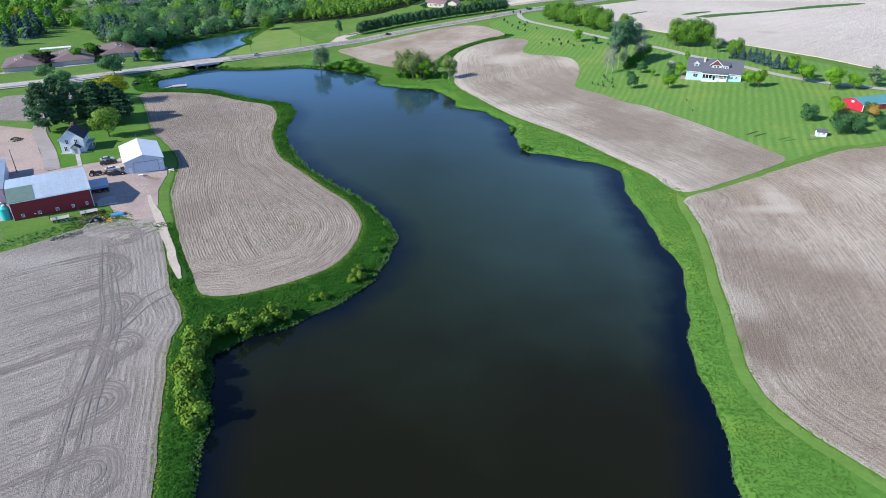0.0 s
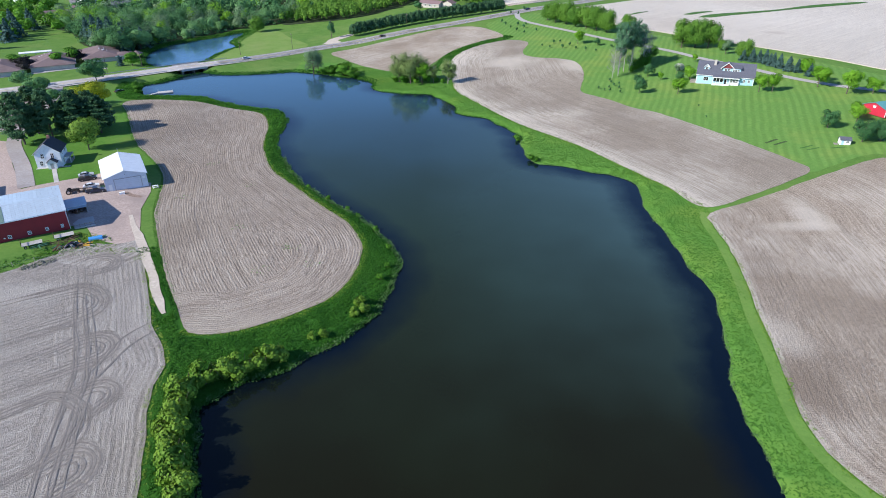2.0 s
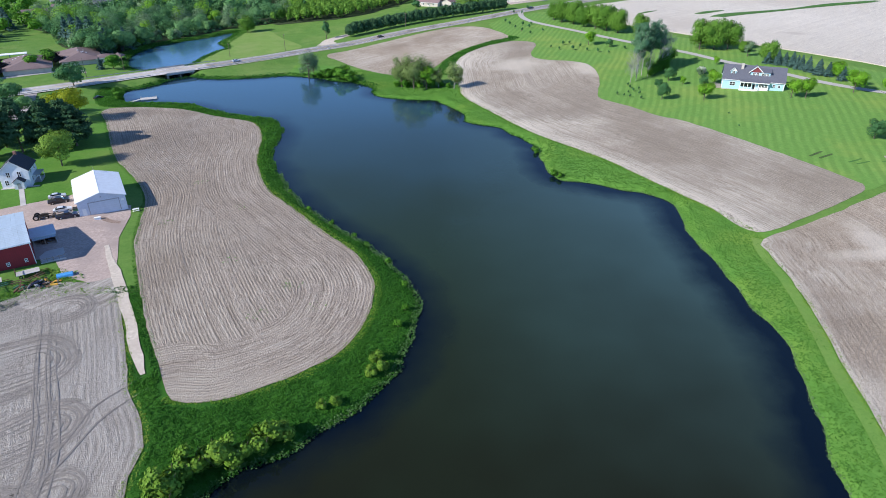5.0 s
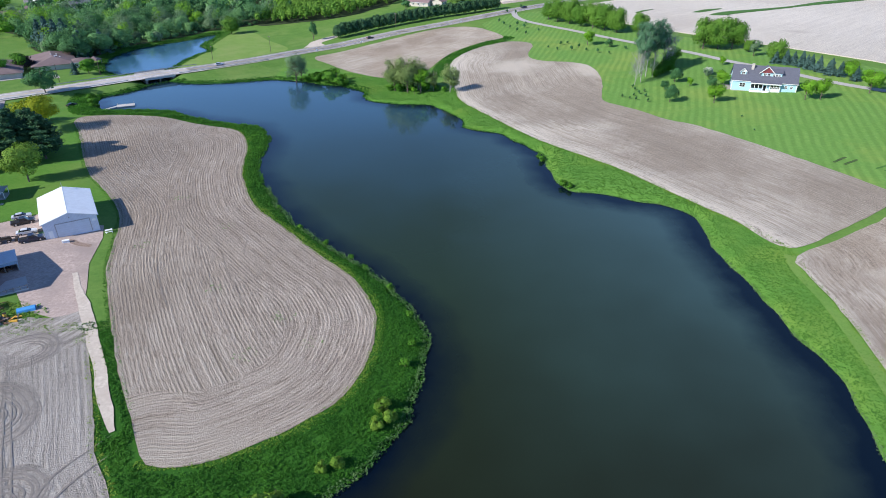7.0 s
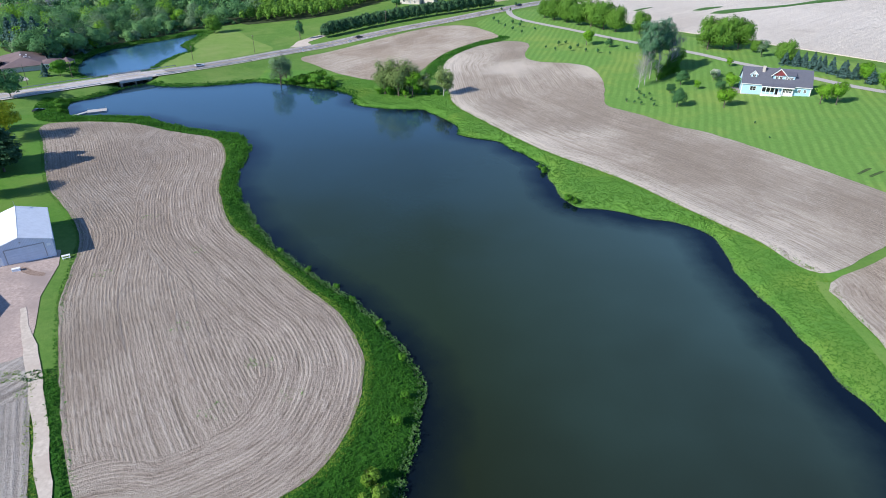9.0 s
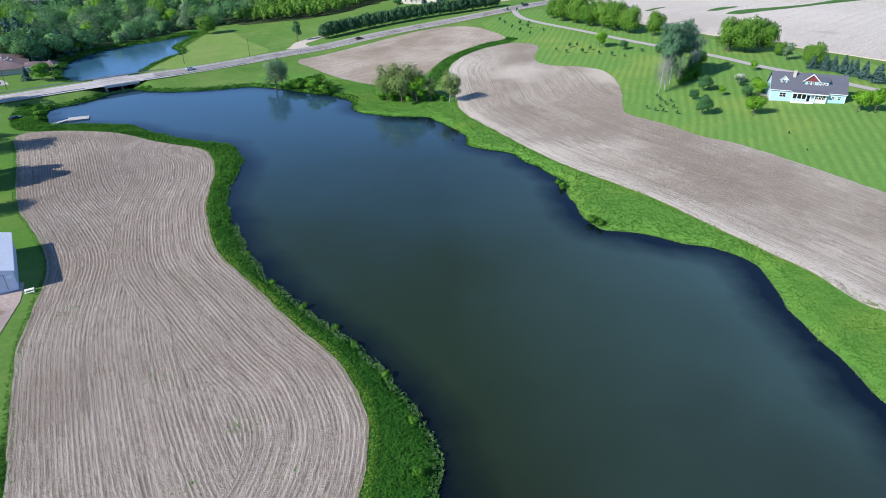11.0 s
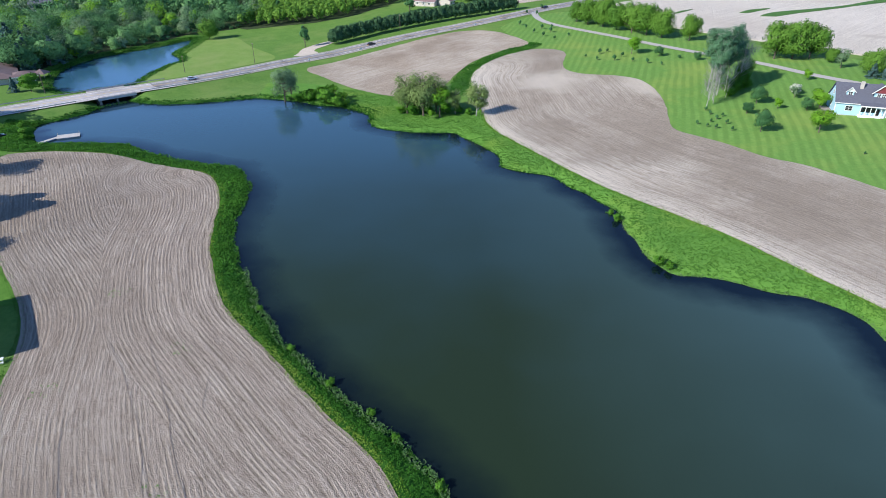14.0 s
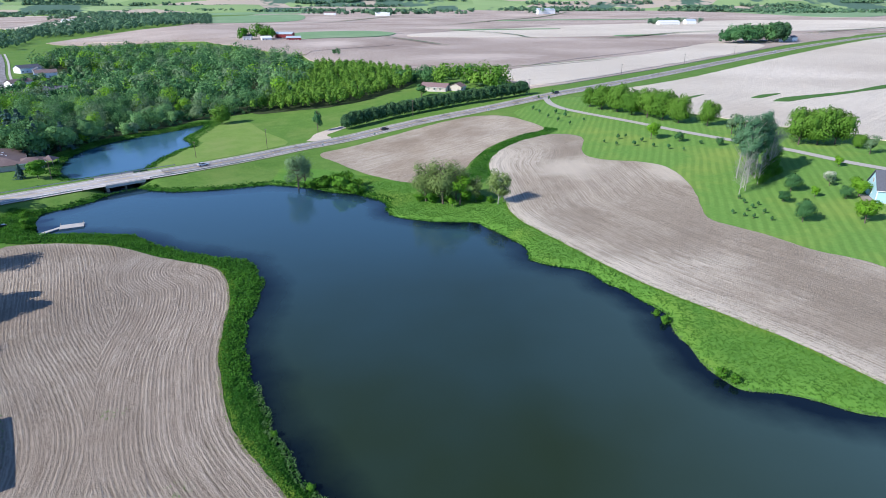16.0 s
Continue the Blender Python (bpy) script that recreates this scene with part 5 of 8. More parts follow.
def window(ob, x, z, w, h, face, depth, frame_mat, label="", bars=1):
    """A window on the wall whose outer face lies at `depth`; face: -y, +y, -x or +x."""
    def turn(piece):
        v, f = piece
        if face == "-y":
            return [(a + x, b + depth, c) for a, b, c in v], f
        if face == "+y":
            return [(x - a, depth - b, c) for a, b, c in v], f
        if face == "-x":
            return [(b + depth, x - a, c) for a, b, c in v], f
        return [(depth - b, x + a, c) for a, b, c in v], f
    t = 0.12
    fr = [box(-w / 2 - t, -w / 2, -0.07, 0.03, z - t, z + h + t), box(w / 2, w / 2 + t, -0.07, 0.03, z - t, z + h + t), box(-w / 2, w / 2, -0.07, 0.03, z + h, z + h + t), box(-w / 2, w / 2, -0.1, 0.03, z - t, z)]
    for b in range(bars):
        u = -w / 2 + w * (b + 1) / (bars + 1)
        fr.append(box(u - 0.04, u + 0.04, -0.06, 0.0, z, z + h))
    fr.append(box(-w / 2, w / 2, -0.055, 0.0, z + h / 2 - 0.03, z + h / 2 + 0.03))
    win = part("window", turn(join(*fr)), frame_mat, ob, label)
    part("pane", turn(box(-w / 2, w / 2, -0.03, 0.02, z, z + h)), M_GLASS, win)
    return win


# ---- the farm west of the lake ----
M_GARAGE = siding("white_ribbed_steel", (0.62, 0.66, 0.74), 0.3, True, 0.45)
M_GARAGE_ROOF = siding("white_steel_roof", (0.80, 0.82, 0.84), 0.9, True, 0.35, dark=0.92)
M_RED = siding("red_barn_boards", (0.26, 0.018, 0.025), 0.45, True, 0.75, dark=0.7)
M_STEEL = siding("galvanised_roof", (0.47, 0.56, 0.64), 0.9, True, 0.35, dark=0.85, vary=0.25)
M_GREENSHEET = siding("green_roof_sheet", (0.16, 0.24, 0.20), 0.9, True, 0.5, dark=0.85)
M_BLUESHEET = siding("blue_steel_sheet", (0.30, 0.43, 0.56), 0.45, True, 0.45)
M_PALESHEET = siding("pale_steel_sheet", (0.55, 0.63, 0.70), 0.45, True, 0.4)
M_CLAPBOARD = siding("white_clapboard", (0.76, 0.78, 0.82), 0.2, False, 0.6, dark=0.85)
M_SHINGLE_DARK = surface("dark_shingles", (0.035, 0.038, 0.048), (0.06, 0.062, 0.075), 3.0, 0.85, bump=0.3)
M_DOORWHITE = siding("sectional_door", (0.60, 0.64, 0.71), 0.6, False, 0.5, dark=0.9)
M_TEAL = surface("teal_plastic", (0.03, 0.42, 0.42), (0.05, 0.5, 0.48), 2.0, 0.4)
M_GREY_METAL = surface("grey_metal", (0.30, 0.31, 0.33), (0.40, 0.41, 0.43), 2.0, 0.45, metal=0.4)
M_RUBBER = surface("black_rubber", (0.015, 0.015, 0.016), (0.025, 0.025, 0.026), 4.0, 0.8)
M_WOODGREY = surface("weathered_timber", (0.24, 0.21, 0.18), (0.34, 0.30, 0.26), 3.0, 0.9, bump=0.3)
M_RUST = surface("rusty_iron", (0.10, 0.06, 0.04), (0.18, 0.10, 0.06), 3.0, 0.85)
M_JUNK_GREEN = surface("green_machine_paint", (0.05, 0.16, 0.09), (0.09, 0.22, 0.13), 3.0, 0.6)
M_TARP_BLUE = surface("blue_tarpaulin", (0.05, 0.25, 0.55), (0.09, 0.33, 0.65), 2.0, 0.5)
M_ORANGE = surface("orange_plastic", (0.60, 0.32, 0.05), (0.7, 0.42, 0.08), 3.0, 0.5)
M_CHROME = surface("bright_metal", (0.55, 0.55, 0.56), (0.65, 0.65, 0.66), 3.0, 0.25, metal=0.9)
M_LAMP_RED = surface("red_tail_lamp", (0.35, 0.01, 0.01), (0.45, 0.02, 0.02), 3.0, 0.3)
M_LAMP_WHITE = surface("clear_head_lamp", (0.7, 0.7, 0.68), (0.8, 0.8, 0.78), 3.0, 0.15)


def car_paint(name, c):
    m, nt, bsdf = graph(name)
    n = noise_tex(nt, position(nt), 1.3, 3.0)
    nt.links.new(blend(nt, n, c, tuple(0.85 * v for v in c)), bsdf.inputs["Base Color"])
    bsdf.inputs["Roughness"].default_value, bsdf.inputs["Coat Weight"].default_value = 0.35, 0.6
    return m


P_BLACK, P_NAVY, P_WHITE, P_SILVER = car_paint("black_car_paint", (0.012, 0.013, 0.018)), car_paint("navy_car_paint", (0.012, 0.02, 0.05)), car_paint("white_car_paint", (0.72, 0.74, 0.77)), car_paint("grey_car_paint", (0.58, 0.62, 0.66))


def wheels(ob, positions, r=0.38, w=0.26):
    for x, y in positions:
        s = -1 if y < 0 else 1
        tyre = part("wheel", tube((x, y - w / 2, r), (x, y + w / 2, r), r, r, 14), M_RUBBER, ob)
        part("rim", tube((x, y + s * (w / 2 - 0.02), r), (x, y + s * (w / 2 + 0.02), r), r * 0.6, r * 0.5, 10), M_CHROME, tyre)


def pickup(paint, label, x, y, turn, z=None):
    ob = thing("pickup_truck", label, "truck", x, y, turn, "parked vehicles", z)
    body = [(-2.75, 0.55), (-2.8, 0.75), (-2.8, 1.12), (-0.75, 1.14), (0.95, 1.15), (2.45, 1.08), (2.75, 0.9), (2.78, 0.5), (2.2, 0.42), (-2.2, 0.42)]
    part("body", prism([(a, b) for a, b in body], -0.98, 0.98, "y"), paint, ob)
    part("bed", join(box(-2.62, -0.85, -0.8, 0.8, 1.0, 1.17)), M_RUBBER, ob, "open black cargo bed")
    part("cab", prism([(-0.75, 1.12), (-0.6, 1.85), (0.55, 1.88), (1.35, 1.15)], -0.86, 0.86, "y"), paint, ob)
    part("windscreen", prism([(0.62, 1.83), (0.68, 1.83), (1.35, 1.2), (1.29, 1.17)], -0.78, 0.78, "y"), M_GLASS, ob)
    part("rear_window", prism([(-0.77, 1.25), (-0.72, 1.25), (-0.62, 1.78), (-0.67, 1.78)], -0.7, 0.7, "y"), M_GLASS, ob)
    for s in (-1, 1):
        part("side_window", box(-0.5, 0.75, s * 0.87 - 0.012, s * 0.87 + 0.012, 1.27, 1.74), M_GLASS, ob)
        part("headlight", box(2.68, 2.79, s * 0.75 - 0.18, s * 0.75 + 0.18, 0.72, 0.92), M_LAMP_WHITE, ob)
        part("tail_light", box(-2.82, -2.76, s * 0.88 - 0.07, s * 0.88 + 0.07, 0.75, 1.08), M_LAMP_RED, ob)
    part("bumper", box(2.7, 2.86, -0.92, 0.92, 0.42, 0.6), M_CHROME, ob)
    part("bumper", box(-2.92, -2.76, -0.92, 0.92, 0.45, 0.62), M_CHROME, ob)
    wheels(ob, [(-1.75, -0.87), (-1.75, 0.87), (1.8, -0.87), (1.8, 0.87)], 0.42)
    return ob


def sedan(paint, label, x, y, turn, z=None, group="parked vehicles", name="car"):
    ob = thing(name, label, "car", x, y, turn, group, z)
    body = [(-2.3, 0.45), (-2.35, 0.85), (-1.6, 0.98), (0.9, 0.98), (2.1, 0.82), (2.32, 0.6), (2.3, 0.35), (-2.2, 0.32)]
    part("body", prism(body, -0.88, 0.88, "y"), paint, ob)
    part("roof", prism([(-1.25, 1.36), (-0.9, 1.44), (0.15, 1.44), (0.3, 1.36)], -0.68, 0.68, "y"), paint, ob)
    part("cabin_glass", prism([(-1.75, 0.96), (-1.25, 1.37), (0.3, 1.37), (1.1, 0.96)], -0.74, 0.74, "y"), M_GLASS, ob)
    for s in (-1, 1):
        part("headlight", box(2.2, 2.33, s * 0.65 - 0.16, s * 0.65 + 0.16, 0.58, 0.72), M_LAMP_WHITE, ob)
        part("tail_light", box(-2.37, -2.28, s * 0.7 - 0.14, s * 0.7 + 0.14, 0.65, 0.82), M_LAMP_RED, ob)
    wheels(ob, [(-1.4, -0.8), (-1.4, 0.8), (1.4, -0.8), (1.4, 0.8)], 0.33, 0.22)
    return ob


def garage():
    ob = thing("garage", "white ribbed-steel pole garage with a large sectional door", "garage", -108.2, 209.0, 119.0)
    # ridge runs from the door end to the back; local -x is the door end
    gable_house(ob, 19.5, 12.4, 4.2, 6.1, M_GARAGE, M_GARAGE_ROOF, over=0.35, sheets=20, trim=M_WHITE)
    door = part("garage_door", box(-9.80, -9.72, -4.3, 3.4, 0.0, 3.5), M_DOORWHITE, ob, "wide pale grey sectional door")
    part("door_frame", join(box(-9.84, -9.70, -4.5, -4.3, 0, 3.7), box(-9.84, -9.70, 3.4, 3.6, 0, 3.7), box(-9.84, -9.70, -4.3, 3.4, 3.5, 3.7)), M_GREY_METAL, door)
    for k in range(4):
        part("door_panel", box(-9.83, -9.79, -4.25, 3.35, 0.06 + 0.87 * k, 0.87 * (k + 1)), M_DOORWHITE, door)
    part("side_door", box(-9.82, -9.73, 4.3, 5.25, 0.0, 2.1), M_WHITE, ob)
    part("weather_vane", join(tube((9.4, 0, 6.1), (9.4, 0, 7.9), 0.04, 0.03), box(9.0, 9.8, -0.02, 0.02, 7.3, 7.5)), M_GREY_METAL, ob)
    part("gable_lamp", box(-9.95, -9.75, -0.15, 0.15, 4.7, 5.0), M_GREY_METAL, ob)
    part("sign_board", box(-9.82, -9.73, -5.7, -4.9, 2.6, 3.2), M_WHITE, ob)
    return ob


garage()


def barn():
    """A long barn whose ridge stands towards its front: a steep short slope there, a long flat one behind."""
    ob = thing("red_barn", "long red board barn with a patched galvanised roof", "barn", -120.4, 173.1, 33.1)
    L, W, crest = 10.4, 9.0, -2.7
    front, back, ridge, over, n = 5.55, 6.4, 7.7, 0.3, 22
    part("wall", box(-L, L, -W, -W + 0.18, -0.4, front), M_RED, ob)
    part("wall", box(-L, L, W - 0.18, W, -0.4, back), M_RED, ob)
    gable = [(-W + 0.18, -0.4), (W - 0.18, -0.4), (W - 0.18, back), (crest, ridge - 0.12), (-W + 0.18, front)]
    for x in (-L, L - 0.18):
        part("gable_wall", prism(gable, x, x + 0.18), M_RED, ob)
    rise_f, rise_b = (ridge - front) / (crest + W), (ridge - back) / (W - crest)
    lo_f, lo_b = front - over * rise_f, back - over * rise_b
    step = 2 * (L + over) / n
    for k in range(n):
        x0 = -L - over + step * k
        part("roof_sheet", prism([(-W - over, lo_f), (crest, ridge), (crest, ridge + 0.16), (-W - over, lo_f + 0.16)], x0, x0 + step - 0.015), M_STEEL, ob)
        part("roof_sheet", prism([(W + over, lo_b), (crest, ridge), (crest, ridge + 0.16), (W + over, lo_b + 0.16)][::-1], x0, x0 + step - 0.015), M_STEEL, ob)
    part("ridge_cap", prism([(crest - 0.25, ridge + 0.14 - 0.25 * rise_f), (crest, ridge + 0.22), (crest + 0.25, ridge + 0.16 - 0.25 * rise_b), (crest, ridge + 0.1)][::-1], -L - over, L + over), M_STEEL, ob)
    part("fascia", box(-L - over, L + over, -W - over - 0.05, -W - over + 0.05, lo_f - 0.12, lo_f + 0.1), M_WHITE, ob)
    part("fascia", box(-L - over, L + over, W + over - 0.05, W + over + 0.05, lo_b - 0.12, lo_b + 0.1), M_WHITE, ob)
    part("roof_patch", prism([(-W - 0.32, lo_f + 0.17), (crest - 0.3, ridge - 0.3 * rise_f + 0.17), (crest - 0.3, ridge - 0.3 * rise_f + 0.22), (-W - 0.32, lo_f + 0.22)], -L - 0.3, -L + 6.6), M_GREENSHEET, ob, "dark green replacement roof sheets")
    for x, w in ((-8.0, 0.7), (-3.8, 0.85), (0.8, 0.85), (4.95, 0.7), (8.65, 0.6)):
        window(ob, x, 0.75, 0.75 * w, 0.75, "-y", -W, M_WHITE)
    part("wall_lamp", box(-5.25, -4.8, -W - 0.15, -W, 0.9, 1.15), M_WHITE, ob)
    part("corner_board", box(L - 0.1, L + 0.06, -W - 0.06, -W + 0.2, -0.3, front - 0.1), M_WHITE, ob)
    part("corner_board", box(-L - 0.06, -L + 0.1, -W - 0.06, -W + 0.2, -0.3, front - 0.1), M_WHITE, ob)
    part("sliding_door", join(box(L + 0.02, L + 0.12, -6.0, -2.0, 0, 4.0), box(L + 0.12, L + 0.15, -6.0, -2.0, 3.8, 4.1)), M_RED, ob)
    return ob


barn()


def barn_annex():
    ob = thing("lean_to_shed", "small blue steel lean-to shed at the barn end", "shed", -110.6, 182.5, 33.0)
    part("wall", box(-2.6, 2.6, -2.2, -2.12, 1.75, 2.6), M_BLUESHEET, ob)
    for u in (-2.5, 0.0, 2.5):
        part("post", box(u - 0.08, u + 0.08, -2.12, -1.96, -0.3, 2.6), M_WOODGREY, ob)
    part("wall", box(-2.6, 2.6, 2.05, 2.2, -0.3, 3.2), M_BLUESHEET, ob)
    part("wall", box(2.45, 2.6, -2.05, 2.05, -0.3, 2.6), M_BLUESHEET, ob)
    part("roof", prism([(-2.5, 2.6), (2.5, 3.3), (2.5, 3.42), (-2.5, 2.72)][::-1], -2.9, 2.9), M_PALESHEET, ob, "pale blue steel roof")
    return ob


barn_annex()
slab = thing("concrete_slab", "grey concrete feeding slab with low posts", "slab", -105.8, 174.8, 33.0)
part("slab_top", box(-1.9, 3.6, -3.0, 3.2, -0.3, 0.22), M_CONCRETE, slab)
for k in range(5):
    part("post", tube((-1.75 + 1.3 * k, -2.9, 0.2), (-1.75 + 1.3 * k, -2.9, 1.2), 0.09, 0.08, 6), M_WOODGREY, slab)
part("rail", box(-1.8, 3.5, -2.95, -2.85, 0.85, 0.98), M_WOODGREY, slab)


def farmhouse():
    ob = thing("farmhouse", "white clapboard two-storey farmhouse with dark shingles", "house", -139.1, 222.6, 16.0)
    # cross-gabled: the front gable looks to local -y
    W, D, e, r = 4.0, 4.4, 5.4, 8.6
    part("wall", box(-W, -W + 0.18, -D, D, -0.4, e), M_CLAPBOARD, ob)
    part("wall", box(W - 0.18, W, -D, D, -0.4, e), M_CLAPBOARD, ob)
    gab = [(-W + 0.18, -0.4), (W - 0.18, -0.4), (W - 0.18, e), (0, r - 0.12), (-W + 0.18, e)]
    part("gable_wall", prism(gab, -D, -D + 0.18, "y"), M_CLAPBOARD, ob)
    part("gable_wall", prism(gab, D - 0.18, D, "y"), M_CLAPBOARD, ob)
    for s in (-1, 1):
        pr = [(s * (W + 0.4), e - 0.32), (0, r), (0, r + 0.16), (s * (W + 0.4), e - 0.16)]
        part("roof", prism(pr if s < 0 else pr[::-1], -D - 0.4, D + 0.4, "y"), M_SHINGLE_DARK, ob, "dark shingle roof slope")
        part("fascia", prism([(s * (W + 0.42), e - 0.42), (0, r - 0.08), (0, r + 0.06), (s * (W + 0.42), e - 0.28)], -D - 0.45, -D - 0.38, "y"), M_WHITE, ob)
    for x in (-1.5, 1.5):
        window(ob, x, 3.5, 0.9, 1.5, "-y", -D, M_WHITE)
    window(ob, -2.4, 1.0, 0.9, 1.5, "-y", -D, M_WHITE)
    for y in (-2.0, 1.8):
        window(ob, y, 1.0, 0.9, 1.5, "+x", W, M_WHITE)
        window(ob, y, 3.6, 0.9, 1.3, "+x", W, M_WHITE)
    # entry porch
    part("entry_wall", join(box(-0.2, 2.6, -D - 2.0, -D, -0.3, 2.4)), M_CLAPBOARD, ob)
    part("entry_gable", prism([(-0.2, 2.4), (2.6, 2.4), (1.2, 3.5)], -D - 2.0, -D, "y"), M_CLAPBOARD, ob)
    for s in (-1, 1):
        pr = [(1.2 + s * 1.75, 2.2), (1.2, 3.55), (1.2, 3.68), (1.2 + s * 1.75, 2.33)]
        part("entry_roof", prism(pr if s < 0 else pr[::-1], -D - 2.3, -D, "y"), M_SHINGLE_DARK, ob)
    part("door", box(0.7, 1.7, -D - 2.05, -D - 2.0, 0, 2.05), M_GREY_METAL, ob)
    # side porch and steps
    part("side_porch", join(box(W, W + 2.0, -1.5, 3.2, -0.3, 0.5), box(W, W + 2.2, -1.6, 3.3, 2.5, 2.65)), M_GREY_METAL, ob, "grey side porch with flat roof")
    for y in (-1.4, 3.1):
        part("porch_post", box(W + 1.85, W + 2.0, y - 0.07, y + 0.07, 0.5, 2.5), M_WHITE, ob)
    part("chimney", box(-0.4, 0.4, 1.8, 2.6, 7.0, 9.6), surface("brick_chimney", (0.25, 0.12, 0.09), (0.33, 0.17, 0.13), 4.0, 0.9), ob)
    part("foundation_walk", box(-W - 0.3, W + 2.2, -D - 0.9, -D, -0.3, 0.16), M_CONCRETE, ob)
    return ob


farmhouse()


def west_shed():
    ob = thing("machine_shed", "pale blue-grey steel machine shed behind the barn", "shed", -148.5, 181.5, 121.0)
    gable_house(ob, 30.0, 15.0, 4.6, 6.6, M_GARAGE, M_STEEL, sheets=24, over=0.3)
    part("sliding_door", box(-15.1, -15.0, -3.5, 3.5, 0, 4.0), M_GREY_METAL, ob)
    return ob


west_shed()
for k, (x, y, h) in enumerate(((-127.2, 161.3, 4.6), (-129.7, 163.9, 4.2))):
    tank = thing("water_tank", "teal plastic upright storage tank beside the barn", "tank", x, y, 0, "storage tanks")
    part("shell", join(tube((0, 0, 0), (0, 0, h * 0.75), 1.35, 1.35, 18), tube((0, 0, h * 0.75), (0, 0, h * 0.9), 1.35, 0.6, 18)), M_TEAL, tank)
    part("lid", tube((0, 0, h * 0.9), (0, 0, h * 0.97), 0.45, 0.4, 12), M_WHITE, tank)

pickup(P_BLACK, "black pickup truck parked on the gravel yard", -119.2, 206.6, 30)
pickup(P_NAVY, "dark navy pickup truck parked before the garage", -111.9, 196.8, 28)
sedan(P_SILVER, "silver car parked beside a black pickup", -121.6, 210.3, 26)
sedan(P_WHITE, "white car parked beside a navy pickup", -115.2, 200.7, 26)


M_MACHINE = surface("dark_machine_paint", (0.030, 0.026, 0.024), (0.075, 0.06, 0.05), 3.0, 0.6)


def tractor(x, y, turn):
    ob = thing("tractor", "old dark tractor with a loader on the gravel", "tractor", x, y, turn)
    part("hood", box(0.2, 2.0, -0.4, 0.4, 0.8, 1.5), M_MACHINE, ob)
    part("seat_deck", box(-1.3, 0.2, -0.7, 0.7, 0.7, 1.0), M_MACHINE, ob)
    part("seat", box(-0.9, -0.4, -0.25, 0.25, 1.0, 1.5), M_RUBBER, ob)
    part("exhaust", tube((1.2, 0.1, 1.5), (1.2, 0.1, 2.3), 0.05, 0.05, 6), M_GREY_METAL, ob)
    part("loader_arm", join(box(0.3, 3.0, -0.85, -0.7, 0.9, 1.1), box(0.3, 3.0, 0.7, 0.85, 0.9, 1.1), box(3.0, 3.6, -1.0, 1.0, 0.3, 1.0)), M_MACHINE, ob)
    wheels(ob, [(-0.9, -0.95), (-0.9, 0.95)], 0.8, 0.4)
    wheels(ob, [(1.6, -0.7), (1.6, 0.7)], 0.45, 0.25)
    return ob


tractor(-118.6, 195.6, 20)


def wagon(x, y, turn, label="flat hay wagon with a pale plank deck"):
    ob = thing("hay_wagon", label, "wagon", x, y, turn, "farm implements")
    for k in range(6):
        part("plank", box(-2.4, 2.4, -1.15 + 0.385 * k, -0.79 + 0.385 * k, 0.95, 1.05), M_CONCRETE, ob)
    part("frame", join(box(-2.4, 2.4, -0.6, -0.45, 0.75, 0.95), box(-2.4, 2.4, 0.45, 0.6, 0.75, 0.95), box(2.4, 4.0, -0.06, 0.06, 0.6, 0.72)), M_RUST, ob)
    part("rack", join(*[box(-2.45, -2.35, -1.1 + 0.7 * k, -1.0 + 0.7 * k, 1.05, 2.2) for k in range(4)], box(-2.45, -2.35, -1.1, 1.1, 2.0, 2.15)), M_RUST, ob)
    wheels(ob, [(-1.6, -0.95), (-1.6, 0.95), (1.6, -0.95), (1.6, 0.95)], 0.4, 0.2)
    return ob


wagon(-111.3, 160.6, 33)
wagon(-105.7, 165.9, 33, "flat hay wagon with a grey plank deck")


def plough(x, y, turn, label, material, n=7):
    ob = thing("implement", label, "implement", x, y, turn, "farm implements")
    part("beam", join(box(-2.0, 2.0, -0.08, 0.08, 0.8, 0.95), box(-2.0, 2.0, 0.9, 1.05, 0.8, 0.95), box(-0.1, 0.1, -1.6, 1.1, 0.8, 0.92)), material, ob)
    for k in range(n):
        u = -1.9 + 3.8 * k / (n - 1)
        for v in (0.0, 1.0):
            part("tine", tube((u, v, 0.85), (u + 0.15, v + 0.33, 0.0), 0.05, 0.04, 5), M_RUST, ob)
    return ob


plough(-108.6, 159.2, 40, "green cultivator frame in long grass", M_JUNK_GREEN)
plough(-105.0, 161.6, 25, "rusty harrow in long grass", M_RUST)
plough(-102.8, 164.2, 60, "dark rusty cultivator in weeds", M_RUST)
tarp = thing("covered_pile", "low pile under a bright blue tarpaulin", "pile", -97.6, 166.3, 25)
part("cover", prism([(-1.0, 0), (-0.8, 0.6), (0.0, 0.85), (0.8, 0.55), (1.0, 0)][::-1], -1.7, 1.7), M_TARP_BLUE, tarp)
barrel = thing("barrel", "orange plastic barrel in the weeds", "barrel", -100.4, 163.6, 0)
part("shell", tube((0, 0, 0), (0, 0, 1.0), 0.35, 0.35, 12), M_ORANGE, barrel)
part("lid", tube((0, 0, 1.0), (0, 0, 1.05), 0.37, 0.36, 12), M_RUBBER, barrel)

M_BRUSH = surface("grey_brushwood", (0.13, 0.14, 0.09), (0.30, 0.29, 0.22), 3.0, 0.95, (0.08, 0.13, 0.04), 0.6, 0.5)


